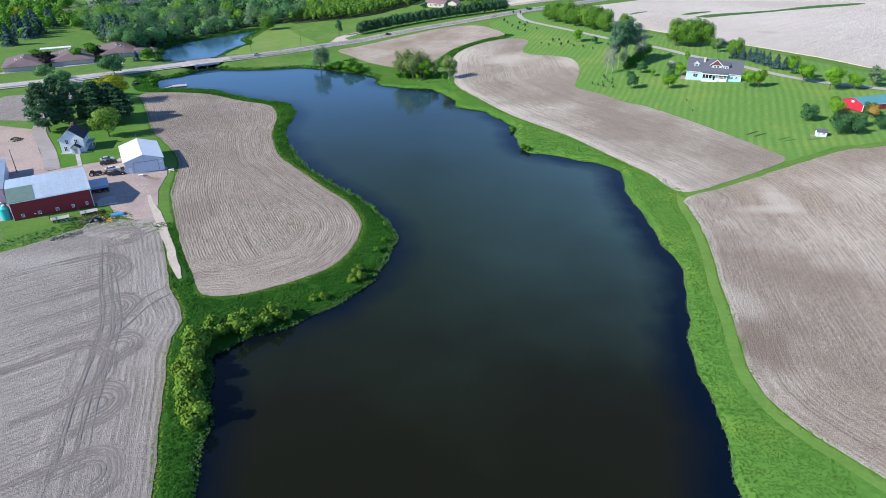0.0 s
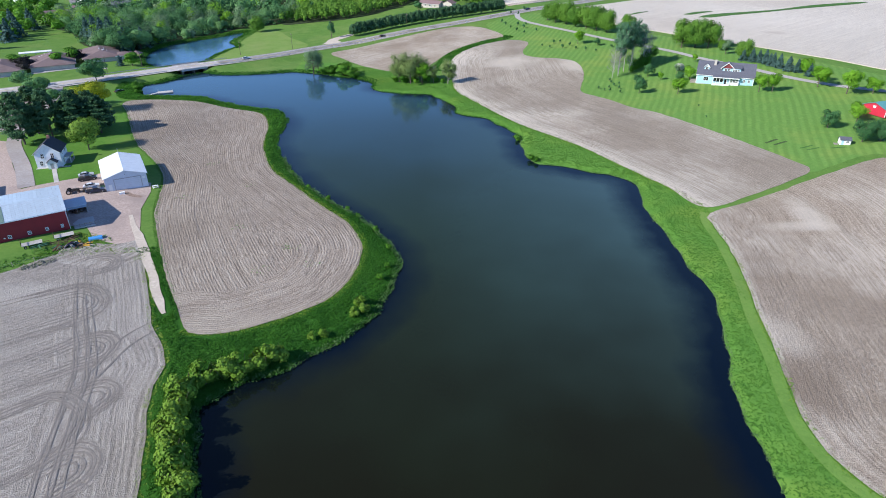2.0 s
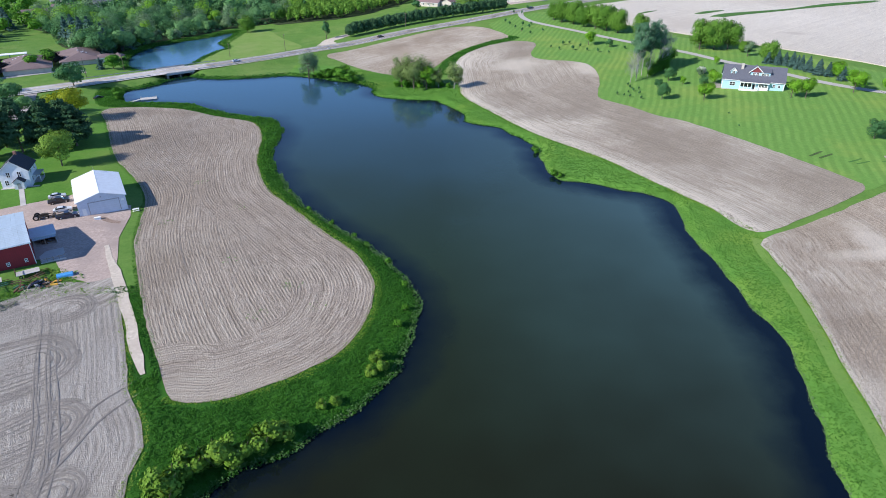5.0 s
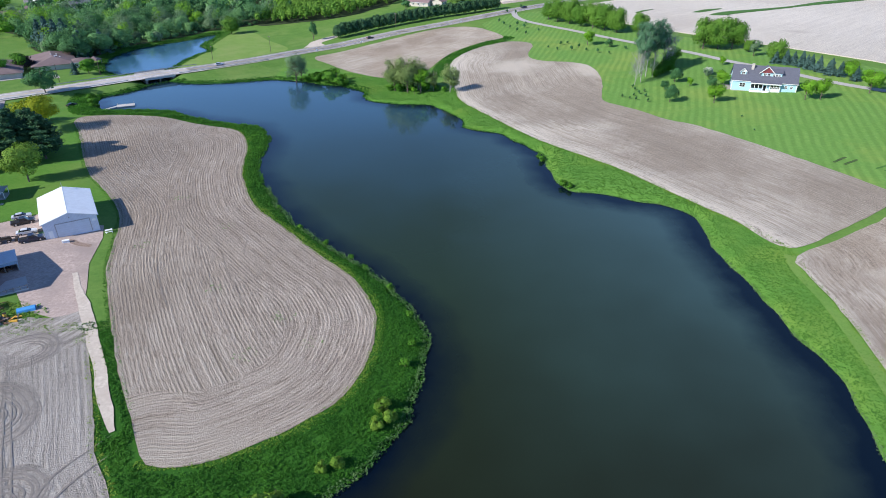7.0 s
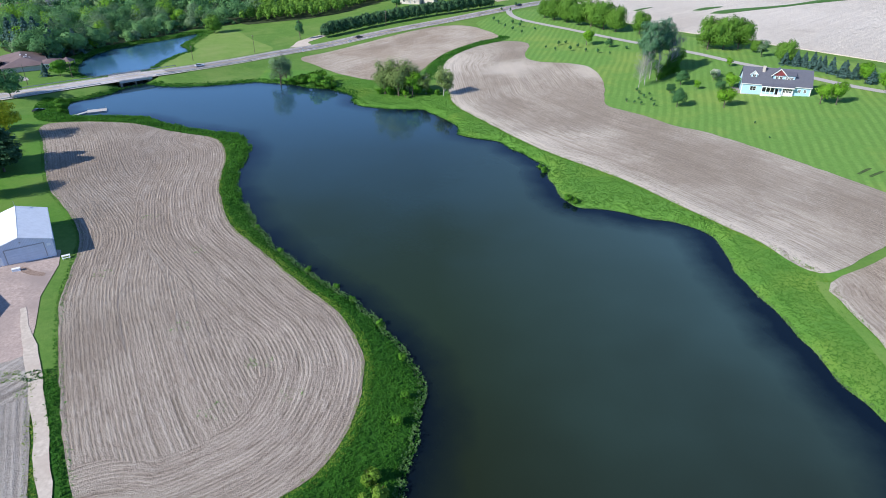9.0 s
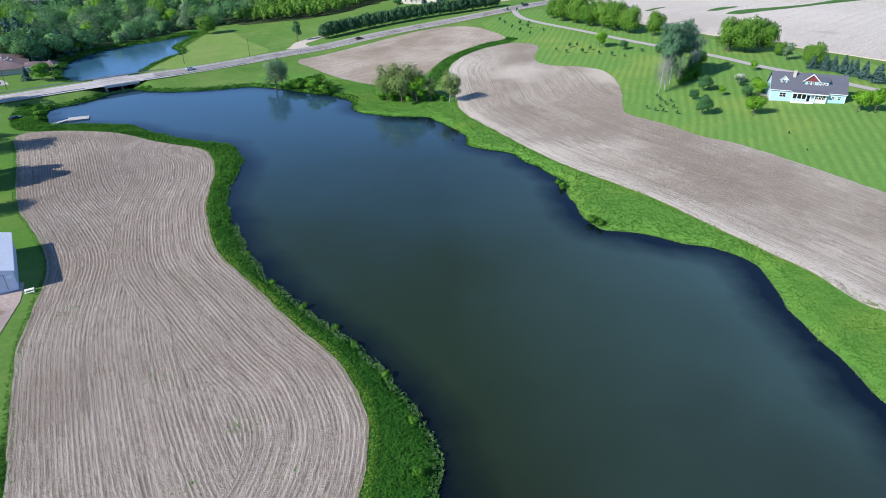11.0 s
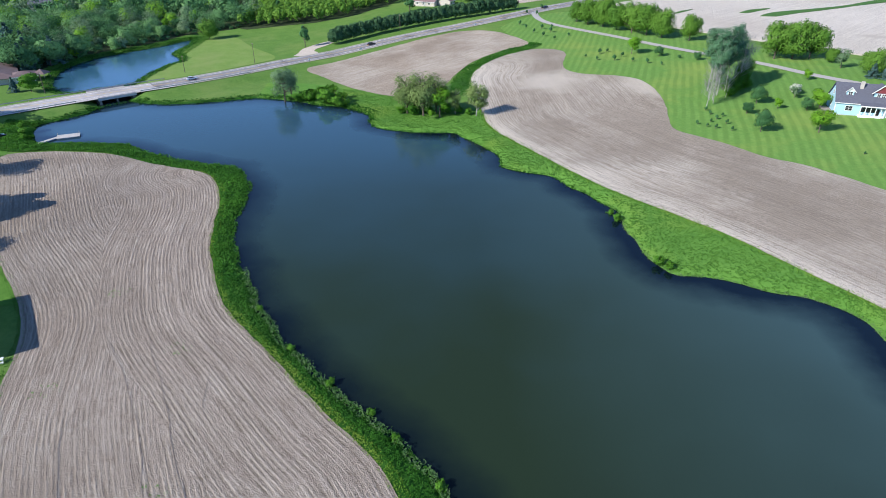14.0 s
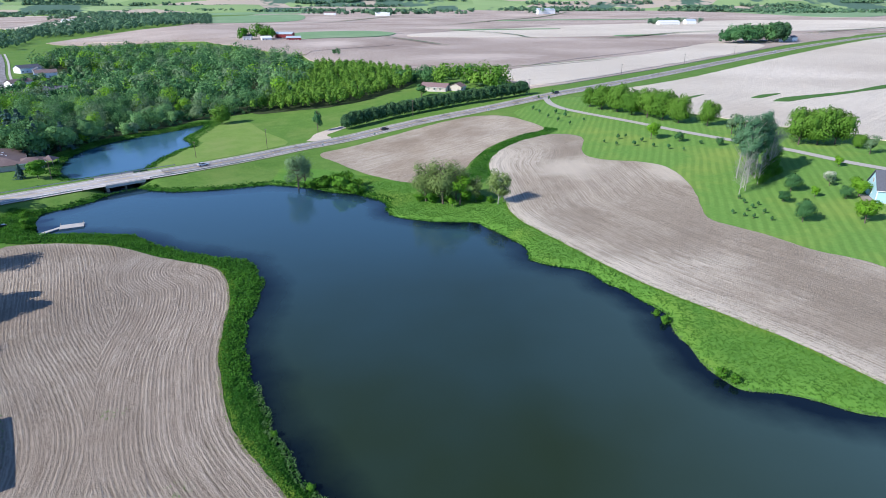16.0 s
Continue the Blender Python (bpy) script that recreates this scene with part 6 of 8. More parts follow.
def heap(x, y, r, h, label, materials, n, seed, name="scrap_heap", fine=1.0):
    """A loose heap of boards, bars and lumps lying over one another."""
    rng = np.random.default_rng(seed)
    ob = thing(name, label, "heap", x, y, rng.uniform(0, 360), "yard clutter")
    for k in range(n):
        a, d = rng.uniform(0, 6.3), r * rng.uniform(0, 1) ** 0.6
        l, w, t = rng.uniform(0.5, 1.7) * fine, rng.uniform(0.1, 0.5) * fine, rng.uniform(0.06, 0.4) * fine
        z = h * (1 - d / r) * rng.uniform(0.3, 1.0)
        piece = spin(box(-l / 2, l / 2, -w / 2, w / 2, 0, t + 0.05), rng.uniform(0, 180))
        part("scrap_piece", move(piece, d * math.cos(a), d * math.sin(a), z - 0.05), materials[rng.integers(len(materials))], ob)
    return ob


heap(-101.6, 161.6, 1.9, 1.5, "dark heap of scrap iron in the weeds", (M_RUBBER, M_GREY_METAL, M_RUST, P_NAVY), 26, 1)
heap(-98.6, 162.6, 1.5, 0.9, "heap of rusty and orange machine parts", (M_RUST, M_ORANGE, M_WOODGREY, M_RUST), 18, 2)
heap(-104.6, 160.2, 1.4, 0.6, "heap of green machine frames", (M_JUNK_GREEN, M_RUST), 14, 3)
for k, (x, y) in enumerate(((-107.4, 149.8), (-105.9, 150.9), (-104.4, 152.2), (-102.8, 153.6))):
    heap(x, y, 1.5, 0.8, "low heap of grey brushwood along the field", (M_BRUSH, M_WOODGREY, M_BRUSH), 36, 10 + k, "brush_heap", 0.55)
heap(-168.6, 232.6, 2.6, 1.6, "low dark brush heap on the gravel yard", (M_BRUSH, M_RUST, M_BRUSH), 40, 33, "brush_heap", 0.8)
heap(-110.4, 182.1, 1.3, 0.9, "heap of worn tyres and scrap under the lean-to", (M_RUBBER, M_RUST, M_GREY_METAL), 14, 31)
fence_line = spline([(-123.4, 152.6), (-120, 147), (-117.2, 145.6), (-114.5, 147.9), (-110.5, 150.3), (-106.5, 152.9), (-102.6, 155.4)], False, 3.0)
fence = thing("wire_fence", "low wire fence on thin wooden posts", "fence", -117.2, 145.6, 0.0)
fz = ground_at(-117.2, 145.6)
for (x, y), (x2, y2) in zip(fence_line[:-1], fence_line[1:]):
    g, g2 = ground_at(x, y) - fz, ground_at(x2, y2) - fz
    part("post", tube((x + 117.2, y - 145.6, g - 0.3), (x + 117.2, y - 145.6, g + 1.25), 0.08, 0.07, 6), M_WOODGREY, fence)
    for zz in (0.5, 1.05):
        part("wire", tube((x + 117.2, y - 145.6, g + zz), (x2 + 117.2, y2 - 145.6, g2 + zz), 0.012, 0.012, 4), M_GREY_METAL, fence)
sedan(P_BLACK, "dark car parked on the grass by the lake", -162.6, 326.4, 60)

bench = thing("picnic_table", "white picnic table beside the garage door", "table", -95.6, 202.6, 28)
part("tabletop", box(-0.9, 0.9, -0.4, 0.4, 0.72, 0.78), M_WHITE, bench)
for s in (-1, 1):
    part("seat", box(-0.9, 0.9, s * 0.75 - 0.14, s * 0.75 + 0.14, 0.43, 0.48), M_WHITE, bench)
    part("leg_frame", join(box(s * 0.7 - 0.04, s * 0.7 + 0.04, -0.8, 0.8, 0.38, 0.44), tube((s * 0.7, -0.6, 0), (s * 0.7, -0.2, 0.72), 0.05, 0.05, 5), tube((s * 0.7, 0.6, 0), (s * 0.7, 0.2, 0.72), 0.05, 0.05, 5)), M_WHITE, bench)
cooler = thing("ice_chest", "white box chest by the garage door", "chest", -103.6, 196.4, 24)
part("chest_body", box(-0.8, 0.8, -0.4, 0.4, 0, 0.6), M_WHITE, cooler)
part("lid", box(-0.83, 0.83, -0.43, 0.43, 0.6, 0.72), M_WHITE, cooler)
bin_ = thing("dumpster", "green refuse container by the garage wall", "bin", -111.4, 200.4, 28)
part("container", prism([(-0.7, 0), (0.7, 0), (0.9, 1.2), (-0.9, 1.2)], -0.6, 0.6), M_JUNK_GREEN, bin_)
part("lid", box(-0.62, 0.62, -0.92, 0.92, 1.2, 1.28), M_RUBBER, bin_)
lpg = thing("gas_tank", "small white gas tank on the lawn behind the garage", "tank", -117.6, 221.0, 60)
part("vessel", join(tube((-0.9, 0, 0.75), (0.9, 0, 0.75), 0.5, 0.5, 14), tube((-1.2, 0, 0.75), (-0.9, 0, 0.75), 0.25, 0.5, 14), tube((0.9, 0, 0.75), (1.2, 0, 0.75), 0.5, 0.25, 14)), M_WHITE, lpg)
part("foot", box(-0.7, -0.5, -0.35, 0.35, 0, 0.35), M_CONCRETE, lpg)
part("foot", box(0.5, 0.7, -0.35, 0.35, 0, 0.35), M_CONCRETE, lpg)


def utility_pole(x, y, h=9.5, turn=0.0, label="weathered wooden utility pole with a crossarm", arm=True):
    ob = thing("utility_pole", label, "utility pole", x, y, turn, "roadside poles")
    part("pole", tube((0, 0, -0.5), (0, 0, h), 0.16, 0.10, 8), M_BARK, ob)
    if arm:
        part("crossarm", box(-1.1, 1.1, -0.06, 0.06, h - 0.6, h - 0.45), M_BARK, ob)
        for u in (-1.0, -0.4, 0.4, 1.0):
            part("insulator", tube((u, 0, h - 0.45), (u, 0, h - 0.25), 0.05, 0.04, 6), M_GREY_METAL, ob)
    return ob


utility_pole(-146.5, 197.5, 8.5, 20, "yard pole with a lamp by the machine shed", False)


# ---- the blue house and its grounds ----
M_BLUE = siding("light_blue_siding", (0.42, 0.66, 0.78), 0.2, False, 0.6, dark=0.85)
M_SLATE = surface("slate_grey_shingles", (0.085, 0.09, 0.115), (0.13, 0.135, 0.165), 2.5, 0.85, bump=0.25)
M_BURGUNDY = siding("burgundy_shingle", (0.24, 0.045, 0.05), 0.2, False, 0.7)
M_RED_NEW = siding("bright_red_siding", (0.55, 0.02, 0.05), 0.3, True, 0.55, dark=0.9)
M_TEAL_ROOF = siding("teal_green_roof", (0.12, 0.34, 0.33), 0.9, True, 0.4, dark=0.88, vary=0.15)
M_BROWN_ROOF = surface("brown_shingles", (0.16, 0.115, 0.115), (0.22, 0.165, 0.16), 2.0, 0.9, (0.14, 0.10, 0.10), 0.15, 0.25)
M_BEIGE = siding("beige_siding", (0.55, 0.50, 0.44), 0.2, False, 0.7)


def blue_house():
    x0, y0, a = 120.6, 308.2, -22.5
    c, s = math.cos(radians(a)), math.sin(radians(a))
    L, D = 12.3, 5.6
    cx, cy = x0 + c * L - s * D, y0 + s * L + c * D
    ob = thing("blue_house", "light blue cape house with slate roof, dormers and porch", "house", cx, cy, a, z=9.75)
    gable_house(ob, 2 * L, 2 * D, 3.9, 8.9, M_BLUE, M_SLATE, over=0.45, trim=M_WHITE, roof_label="slate-grey shingle roof slope")
    part("foundation", box(-L + 0.05, L - 0.05, -D + 0.05, D - 0.05, -2.4, 0.0), M_CONCRETE, ob)
    # corner boards
    for x in (-L, L):
        part("corner_board", box(x - 0.15, x + 0.15, -D - 0.05, -D + 0.12, -0.3, 3.8), M_WHITE, ob)
    # big middle dormer with a burgundy gable
    part("dormer_wall", box(-1.6, 6.2, -3.7, 0.0, 5.0, 7.2), M_BLUE, ob)
    part("dormer_roof", prism([(-4.1, 7.1), (0.2, 8.5), (0.2, 8.66), (-4.1, 7.26)][::-1], 1.6, 6.7), M_SLATE, ob)
    part("dormer_gable", prism([(-2.0, 7.0), (3.0, 7.0), (0.5, 9.4)], -3.95, -3.7, "y"), M_BURGUNDY, ob, "burgundy shingled gable")
    for sgn in (-1, 1):
        pr = [(0.5 + sgn * 3.0, 6.7), (0.5, 9.5), (0.5, 9.66), (0.5 + sgn * 3.0, 6.86)]
        part("dormer_roof", prism(pr if sgn < 0 else pr[::-1], -4.3, 0.0, "y"), M_SLATE, ob)
        pr = [(0.5 + sgn * 3.05, 6.55), (0.5, 9.4), (0.5, 9.75), (0.5 + sgn * 3.05, 6.9)]
        part("bargeboard", prism(pr if sgn < 0 else pr[::-1], -4.42, -4.3, "y"), M_WHITE, ob, "white bargeboard")
    for x in (-0.2, 1.2):
        window(ob, x, 5.5, 0.95, 1.2, "-y", -3.7, M_WHITE)
    for x in (3.2, 4.2, 5.2):
        window(ob, x, 5.6, 0.75, 1.0, "-y", -3.7, M_WHITE)
    # small dormer
    part("dormer_wall", box(-9.6, -7.4, -3.6, 0.0, 4.8, 7.0), M_BLUE, ob)
    part("dormer_gable", prism([(-9.6, 7.0), (-7.4, 7.0), (-8.5, 8.2)], -3.6, -3.4, "y"), M_WHITE, ob)
    for sgn in (-1, 1):
        pr = [(-8.5 + sgn * 1.5, 6.7), (-8.5, 8.25), (-8.5, 8.4), (-8.5 + sgn * 1.5, 6.85)]
        part("dormer_roof", prism(pr if sgn < 0 else pr[::-1], -4.0, 0.0, "y"), M_SLATE, ob)
        pr = [(-8.5 + sgn * 1.55, 6.6), (-8.5, 8.2), (-8.5, 8.45), (-8.5 + sgn * 1.55, 6.85)]
        part("bargeboard", prism(pr if sgn < 0 else pr[::-1], -4.08, -4.0, "y"), M_WHITE, ob, "white bargeboard")
    window(ob, -8.5, 5.4, 1.1, 1.4, "-y", -3.6, M_WHITE)
    # ground-floor windows
    window(ob, -8.2, 1.1, 2.0, 1.5, "-y", -D, M_WHITE, bars=1)
    for x in (3.0, 4.1, 5.2):
        window(ob, x, 1.3, 0.9, 1.4, "-y", -D - 0.9, M_WHITE)
    for x in (8.4, 10.4):
        window(ob, x, 1.5, 0.8, 1.1, "-y", -D, M_WHITE)
    window(ob, 0.5, 1.2, 1.2, 1.5, "-x", -L, M_WHITE)
    window(ob, 0.5, 5.0, 1.2, 1.3, "-x", -L, M_WHITE)
    # porch: deck, white front, posts, roof
    part("porch_wall", box(2.2, 6.2, -D - 0.9, -D, -0.8, 3.5), M_WHITE, ob)
    part("porch_deck", box(-5.2, 2.2, -D - 1.6, -D, -1.2, 0.1), M_WHITE, ob)
    part("porch_back", box(-4.8, -0.4, -D - 0.04, -D, 0.9, 2.6), M_GLASS, ob, "dark glazed porch back")
    part("porch_roof", prism([(-D - 2.0, 3.25), (-D + 0.3, 4.05), (-D + 0.3, 4.2), (-D - 2.0, 3.4)][::-1], -5.4, 6.4), M_SLATE, ob)
    part("porch_fascia", box(-5.4, 6.4, -D - 2.08, -D - 1.98, 3.05, 3.4), M_WHITE, ob)
    for x in (-5.1, -3.6, -2.1, -0.6, 0.9, 2.1):
        part("porch_post", box(x - 0.09, x + 0.09, -D - 1.6, -D - 1.42, 0.1, 3.2), M_WHITE, ob)
    for x0_, x1_ in ((-5.1, -0.6), (0.95, 2.1)):
        part("porch_rail", join(box(x0_, x1_, -D - 1.55, -D - 1.49, 0.85, 0.95), box(x0_, x1_, -D - 1.55, -D - 1.49, 0.2, 0.28)), M_WHITE, ob)
    part("front_door", box(0.0, 0.95, -D - 0.05, -D, 0.1, 2.2), M_RUBBER, ob)
    for k in range(4):
        part("step", box(-0.4, 1.2, -D - 1.6 - 0.3 * (k + 1), -D - 1.6 - 0.3 * k, -1.2, -0.15 - 0.24 * k), M_WHITE, ob)
    part("chimney", box(-5.6, -4.6, -1.7, -0.8, 5.5, 9.9), M_BEIGE, ob, "pale chimney stack")
    part("side_deck", box(-L - 2.6, -L, -4.5, 2.0, -1.2, 0.0), M_WOODGREY, ob)
    return ob


blue_house()


def red_barn_east():
    ob = thing("small_red_barn", "bright red barn with a teal metal roof among trees", "barn", 179.5, 254.6, 18.0)
    gable_house(ob, 22.0, 10.5, 2.6, 4.4, M_RED_NEW, M_TEAL_ROOF, sheets=16, over=0.35, trim=M_WHITE)
    part("barn_door", box(-11.08, -11.0, -1.5, 1.5, 0, 2.3), M_RED_NEW, ob)
    part("hay_door", box(-11.1, -11.0, -0.6, 0.6, 2.4, 3.2), M_WHITE, ob)
    part("corner_board", box(-11.06, -10.9, -5.3, -5.1, -0.2, 2.6), M_WHITE, ob)
    part("corner_board", box(-11.06, -10.9, 5.1, 5.3, -0.2, 2.6), M_WHITE, ob)
    return ob


red_barn_east()
coop = thing("garden_shed", "small white garden shed with a grey roof", "shed", 143.5, 225.5, -15)
gable_house(coop, 3.4, 2.4, 1.8, 2.5, M_WHITE, M_SLATE, over=0.25)
window(coop, 0.6, 0.8, 0.8, 0.6, "-y", -1.2, M_WHITE)
part("door", box(-1.3, -0.6, -1.25, -1.2, 0, 1.6), M_BLUE, coop)
part("ramp", box(-3.4, -2.1, -1.2, 0.2, -0.2, 0.12), M_WOODGREY, coop)


# ---- the road: bridge, rails, signs, cars ----
bridge = thing("road_bridge", "low concrete road bridge over the lake outlet", "bridge", -145.5, 379.0, 38.6, z=2.5)
part("deck", box(-7.5, 7.5, -8.2, 8.2, -0.75, -0.08), M_CONCRETE, bridge)
for s in (-1, 1):
    part("parapet", box(-7.5, 7.5, s * 8.0 - 0.18, s * 8.0 + 0.18, -0.8, 0.45), M_CONCRETE, bridge, "pale concrete parapet")
    part("abutment", box(s * 6.6 - 0.5, s * 6.6 + 0.5, -7.2, 7.2, -4.2, -0.7), M_WOODGREY, bridge)
part("pier", box(-0.25, 0.25, -6.8, 6.8, -4.2, -0.75), M_WOODGREY, bridge)


def guardrail(name, line, offset, label):
    line = np.asarray(line, float)
    d = np.gradient(line, axis=0)
    d /= np.linalg.norm(d, axis=1)[:, None]
    p = line + np.column_stack([-d[:, 1], d[:, 0]]) * offset
    z = road_height(p[:, 0], p[:, 1])
    ob = new(name)
    tagged(ob, label, "guardrail", "roadside rails")
    ob.matrix_basis = pose(p[0][0], p[0][1], z[0])
    rel = [(q[0] - p[0][0], q[1] - p[0][1], h - z[0]) for q, h in zip(p, z)]
    verts, faces = [], []
    for x, y, h in rel:
        verts += [(x, y, h + 0.45), (x, y, h + 0.78), (x + 0.06, y + 0.06, h + 0.78), (x + 0.06, y + 0.06, h + 0.45)]
    for i in range(len(rel) - 1):
        for k in range(4):
            faces.append((4 * i + k, 4 * i + (k + 1) % 4, 4 * i + 4 + (k + 1) % 4, 4 * i + 4 + k))
    part("rail", (verts, faces), M_GREY_METAL, ob, "galvanised steel rail")
    for x, y, h in rel:
        part("post", box(x - 0.07, x + 0.07, y - 0.07, y + 0.07, h - 0.3, h + 0.75), M_WOODGREY, ob)
    return ob


seg = ROAD_LINE[(ROAD_LINE[:, 0] > -240) & (ROAD_LINE[:, 0] < -153)]
guardrail("guardrail", seg, -7.6, "steel guardrail on wooden posts along the lake side")
seg = ROAD_LINE[(ROAD_LINE[:, 0] > -138) & (ROAD_LINE[:, 0] < -95)]
guardrail("guardrail", seg, -7.6, "steel guardrail beyond the bridge")
seg = ROAD_LINE[(ROAD_LINE[:, 0] > -185) & (ROAD_LINE[:, 0] < -120)]
guardrail("guardrail", seg, 7.6, "steel guardrail on the pond side")
west_seg = ROAD_LINE[(ROAD_LINE[:, 0] > -330) & (ROAD_LINE[:, 0] < -120)]
ribbon("pavement_1", west_seg, 2.2, M_CONCRETE, "pale concrete pavement along the road", "pavement", lift=0.10, height=road_height, offset=-6.6)

for x, y, h in ((-98, 437, 10.2), (-24, 493, 9.5), (53, 534, 9.8), (-190, 372, 9.5), (-176, 386, 9.0), (-128, 421, 8.0), (-262, 336, 9.5), (140, 610, 10), (230, 700, 10), (330, 800, 10), (-300, 300, 9.5)):
    utility_pole(x, y, h, 128)


def road_sign(x, y, turn, label="small white roadside marker on a post"):
    ob = thing("road_sign", label, "sign", x, y, turn, "roadside signs")
    part("post", tube((0, 0, -0.3), (0, 0, 1.6), 0.05, 0.05, 6), M_GREY_METAL, ob)
    part("plate", box(-0.45, 0.45, -0.03, 0.03, 1.0, 1.8), M_WHITE, ob)


for x, y in ((-45.0, 451.5), (20, 489.5), (-70, 433)):
    road_sign(x, y, 30)
for x, y, turn, paint, label in ((-118, 398.5, 38, P_SILVER, "grey car on the two-lane road"), (70, 531, 216, P_NAVY, "dark car on the road beside the lawn"), (395, 833, 44, P_SILVER, "silver car far along the road"), (-40, 463.4, 36, P_BLACK, "black car on the road by the field")):
    sedan(paint, label, x, y, turn, z=float(road_height(np.array([x]), np.array([y]))[0]), group="cars on the road")

dock = thing("floating_dock", "grey plank floating dock with a gangway", "dock", -140.6, 328.4, 22, z=0.25)
for k in range(7):
    part("plank", box(-3.6, 3.6, -2.1 + 0.6 * k, -1.55 + 0.6 * k, 0.12, 0.2), M_CONCRETE, dock)
part("float", join(box(-3.5, 3.5, -2.0, -1.2, -0.4, 0.12), box(-3.5, 3.5, 1.2, 2.0, -0.4, 0.12)), M_GREY_METAL, dock)
part("gangway", spin(box(-11.5, -3.0, -0.7, 0.7, 0.08, 0.22), 38, (-3.0, 0)), M_CONCRETE, dock)
for x in (-3.3, 3.3):
    part("mooring_post", tube((x, 2.0, -1.5), (x, 2.0, 0.9), 0.08, 0.08, 6), M_WOODGREY, dock)


# ---- town buildings beyond the road ----
def low_block(x, y, length, width, turn, label, vents=5, h=2.8):
    ob = thing("apartment_block", label, "building", x, y, turn, "brown-roofed blocks")
    L, W, o, top, e = length / 2, width / 2, 1.0, h + 0.155 * width, h - 0.1
    for wall in (box(-L, L, -W, -W + 0.2, -0.4, h), box(-L, L, W - 0.2, W, -0.4, h), box(-L, -L + 0.2, -W + 0.2, W - 0.2, -0.4, h), box(L - 0.2, L, -W + 0.2, W - 0.2, -0.4, h)):
        part("wall", wall, M_BEIGE, ob)
    r = max(0.3, L - 0.75 * W)
    A, B, C, D, P, Q = (-L - o, -W - o), (L + o, -W - o), (L + o, W + o), (-L - o, W + o), (-r, 0), (r, 0)
    for edge in ((A, B, Q, P), (B, C, Q), (C, D, P, Q), (D, A, P)):
        up = [(*v, top if v in (P, Q) else e) for v in edge]
        n = len(up)
        part("roof", ([(a, b, c - 0.15) for a, b, c in up] + up, [tuple(range(n))[::-1], tuple(range(n, 2 * n))] + [(i, (i + 1) % n, n + (i + 1) % n, n + i) for i in range(n)]), M_BROWN_ROOF, ob)
    for s in (-1, 1):
        part("fascia", box(-L - o, L + o, s * (W + o) - 0.04, s * (W + o) + 0.04, e - 0.35, e - 0.02), M_WHITE, ob)
    rng = random.Random(int(x))
    for k in range(vents):
        u, v = rng.uniform(-0.26, 0.26) * length, rng.uniform(-0.32, 0.32) * width
        part("roof_vent", box(u - 0.45, u + 0.45, v - 0.35, v + 0.35, h - 0.1, h + 0.155 * width - abs(v) * 0.31 + 0.28), M_WHITE, ob)
    for k in range(int(length / 4)):
        window(ob, -length / 2 + 2 + 4 * k, 0.9, 1.2, 1.3, "-y", -width / 2, M_WHITE)
    part("door", box(-0.6, 0.6, -width / 2 - 0.06, -width / 2, 0, 2.1), M_RUST, ob)
    for v in (-0.2, 0.2):
        window(ob, v * width, 0.9, 1.2, 1.3, "+x", length / 2, M_WHITE)
    return ob


low_block(-213.5, 414.5, 33, 20, 120, "low apartment block with a brown shingle roof by the pond", 5)
low_block(-196.5, 410.0, 9, 9, 30, "small brown-roofed wing of the apartment block", 0, 3.0)
low_block(-231, 392, 33, 22, 118, "low apartment block with brown shingles beside the road", 6)
low_block(-249.5, 374, 31, 20, 118, "low apartment block with brown shingles at the corner", 5)
low_block(-241, 386, 14, 12, 28, "low brown-roofed link between two apartment blocks", 2)
shelter = thing("carport", "long pale flat-roofed carport behind the blocks", "carport", -256, 418, 30)
part("roof", box(-9, 9, -3, 3, 2.5, 2.75), M_WHITE, shelter)
for x in (-8.5, 0, 8.5):
    for y in (-2.7, 2.7):
        part("post", box(x - 0.1, x + 0.1, y - 0.1, y + 0.1, 0, 2.5), M_GREY_METAL, shelter)
gaz = thing("gazebo", "small brown pavilion roof beside the pond", "gazebo", -190.5, 413.5, 0)
part("roof", ([(-3, -3, 2.5), (3, -3, 2.5), (3, 3, 2.5), (-3, 3, 2.5), (0, 0, 4.4)], [(0, 1, 4), (1, 2, 4), (2, 3, 4), (3, 0, 4), (3, 2, 1, 0)]), M_BROWN_ROOF, gaz)
for x in (-2.5, 2.5):
    for y in (-2.5, 2.5):
        part("post", box(x - 0.1, x + 0.1, y - 0.1, y + 0.1, 0, 2.5), M_WOODGREY, gaz)
ribbon("lane_2", spline([(-290, 330), (-262, 348), (-238, 364), (-214, 382), (-203, 388), (-196, 380)], False, 4.0), 4.5, M_DRIVE, "service lane before the apartment blocks", "lane", lift=0.12)


def ranch_house(x, y, length, width, turn, label, wall, roof, name="ranch_house", h=2.9, z=None):
    ob = thing(name, label, "house", x, y, turn, z=z)
    gable_house(ob, length, width, h, h + 0.22 * width, wall, roof, over=0.5, trim=M_WHITE)
    for k in range(max(2, int(length / 5))):
        window(ob, -length / 2 + 2.2 + 4.6 * k, 0.9, 1.5, 1.3, "-y", -width / 2, M_WHITE)
    part("door", box(length * 0.1, length * 0.1 + 1.0, -width / 2 - 0.06, -width / 2, 0, 2.1), M_GREY_METAL, ob)
    return ob


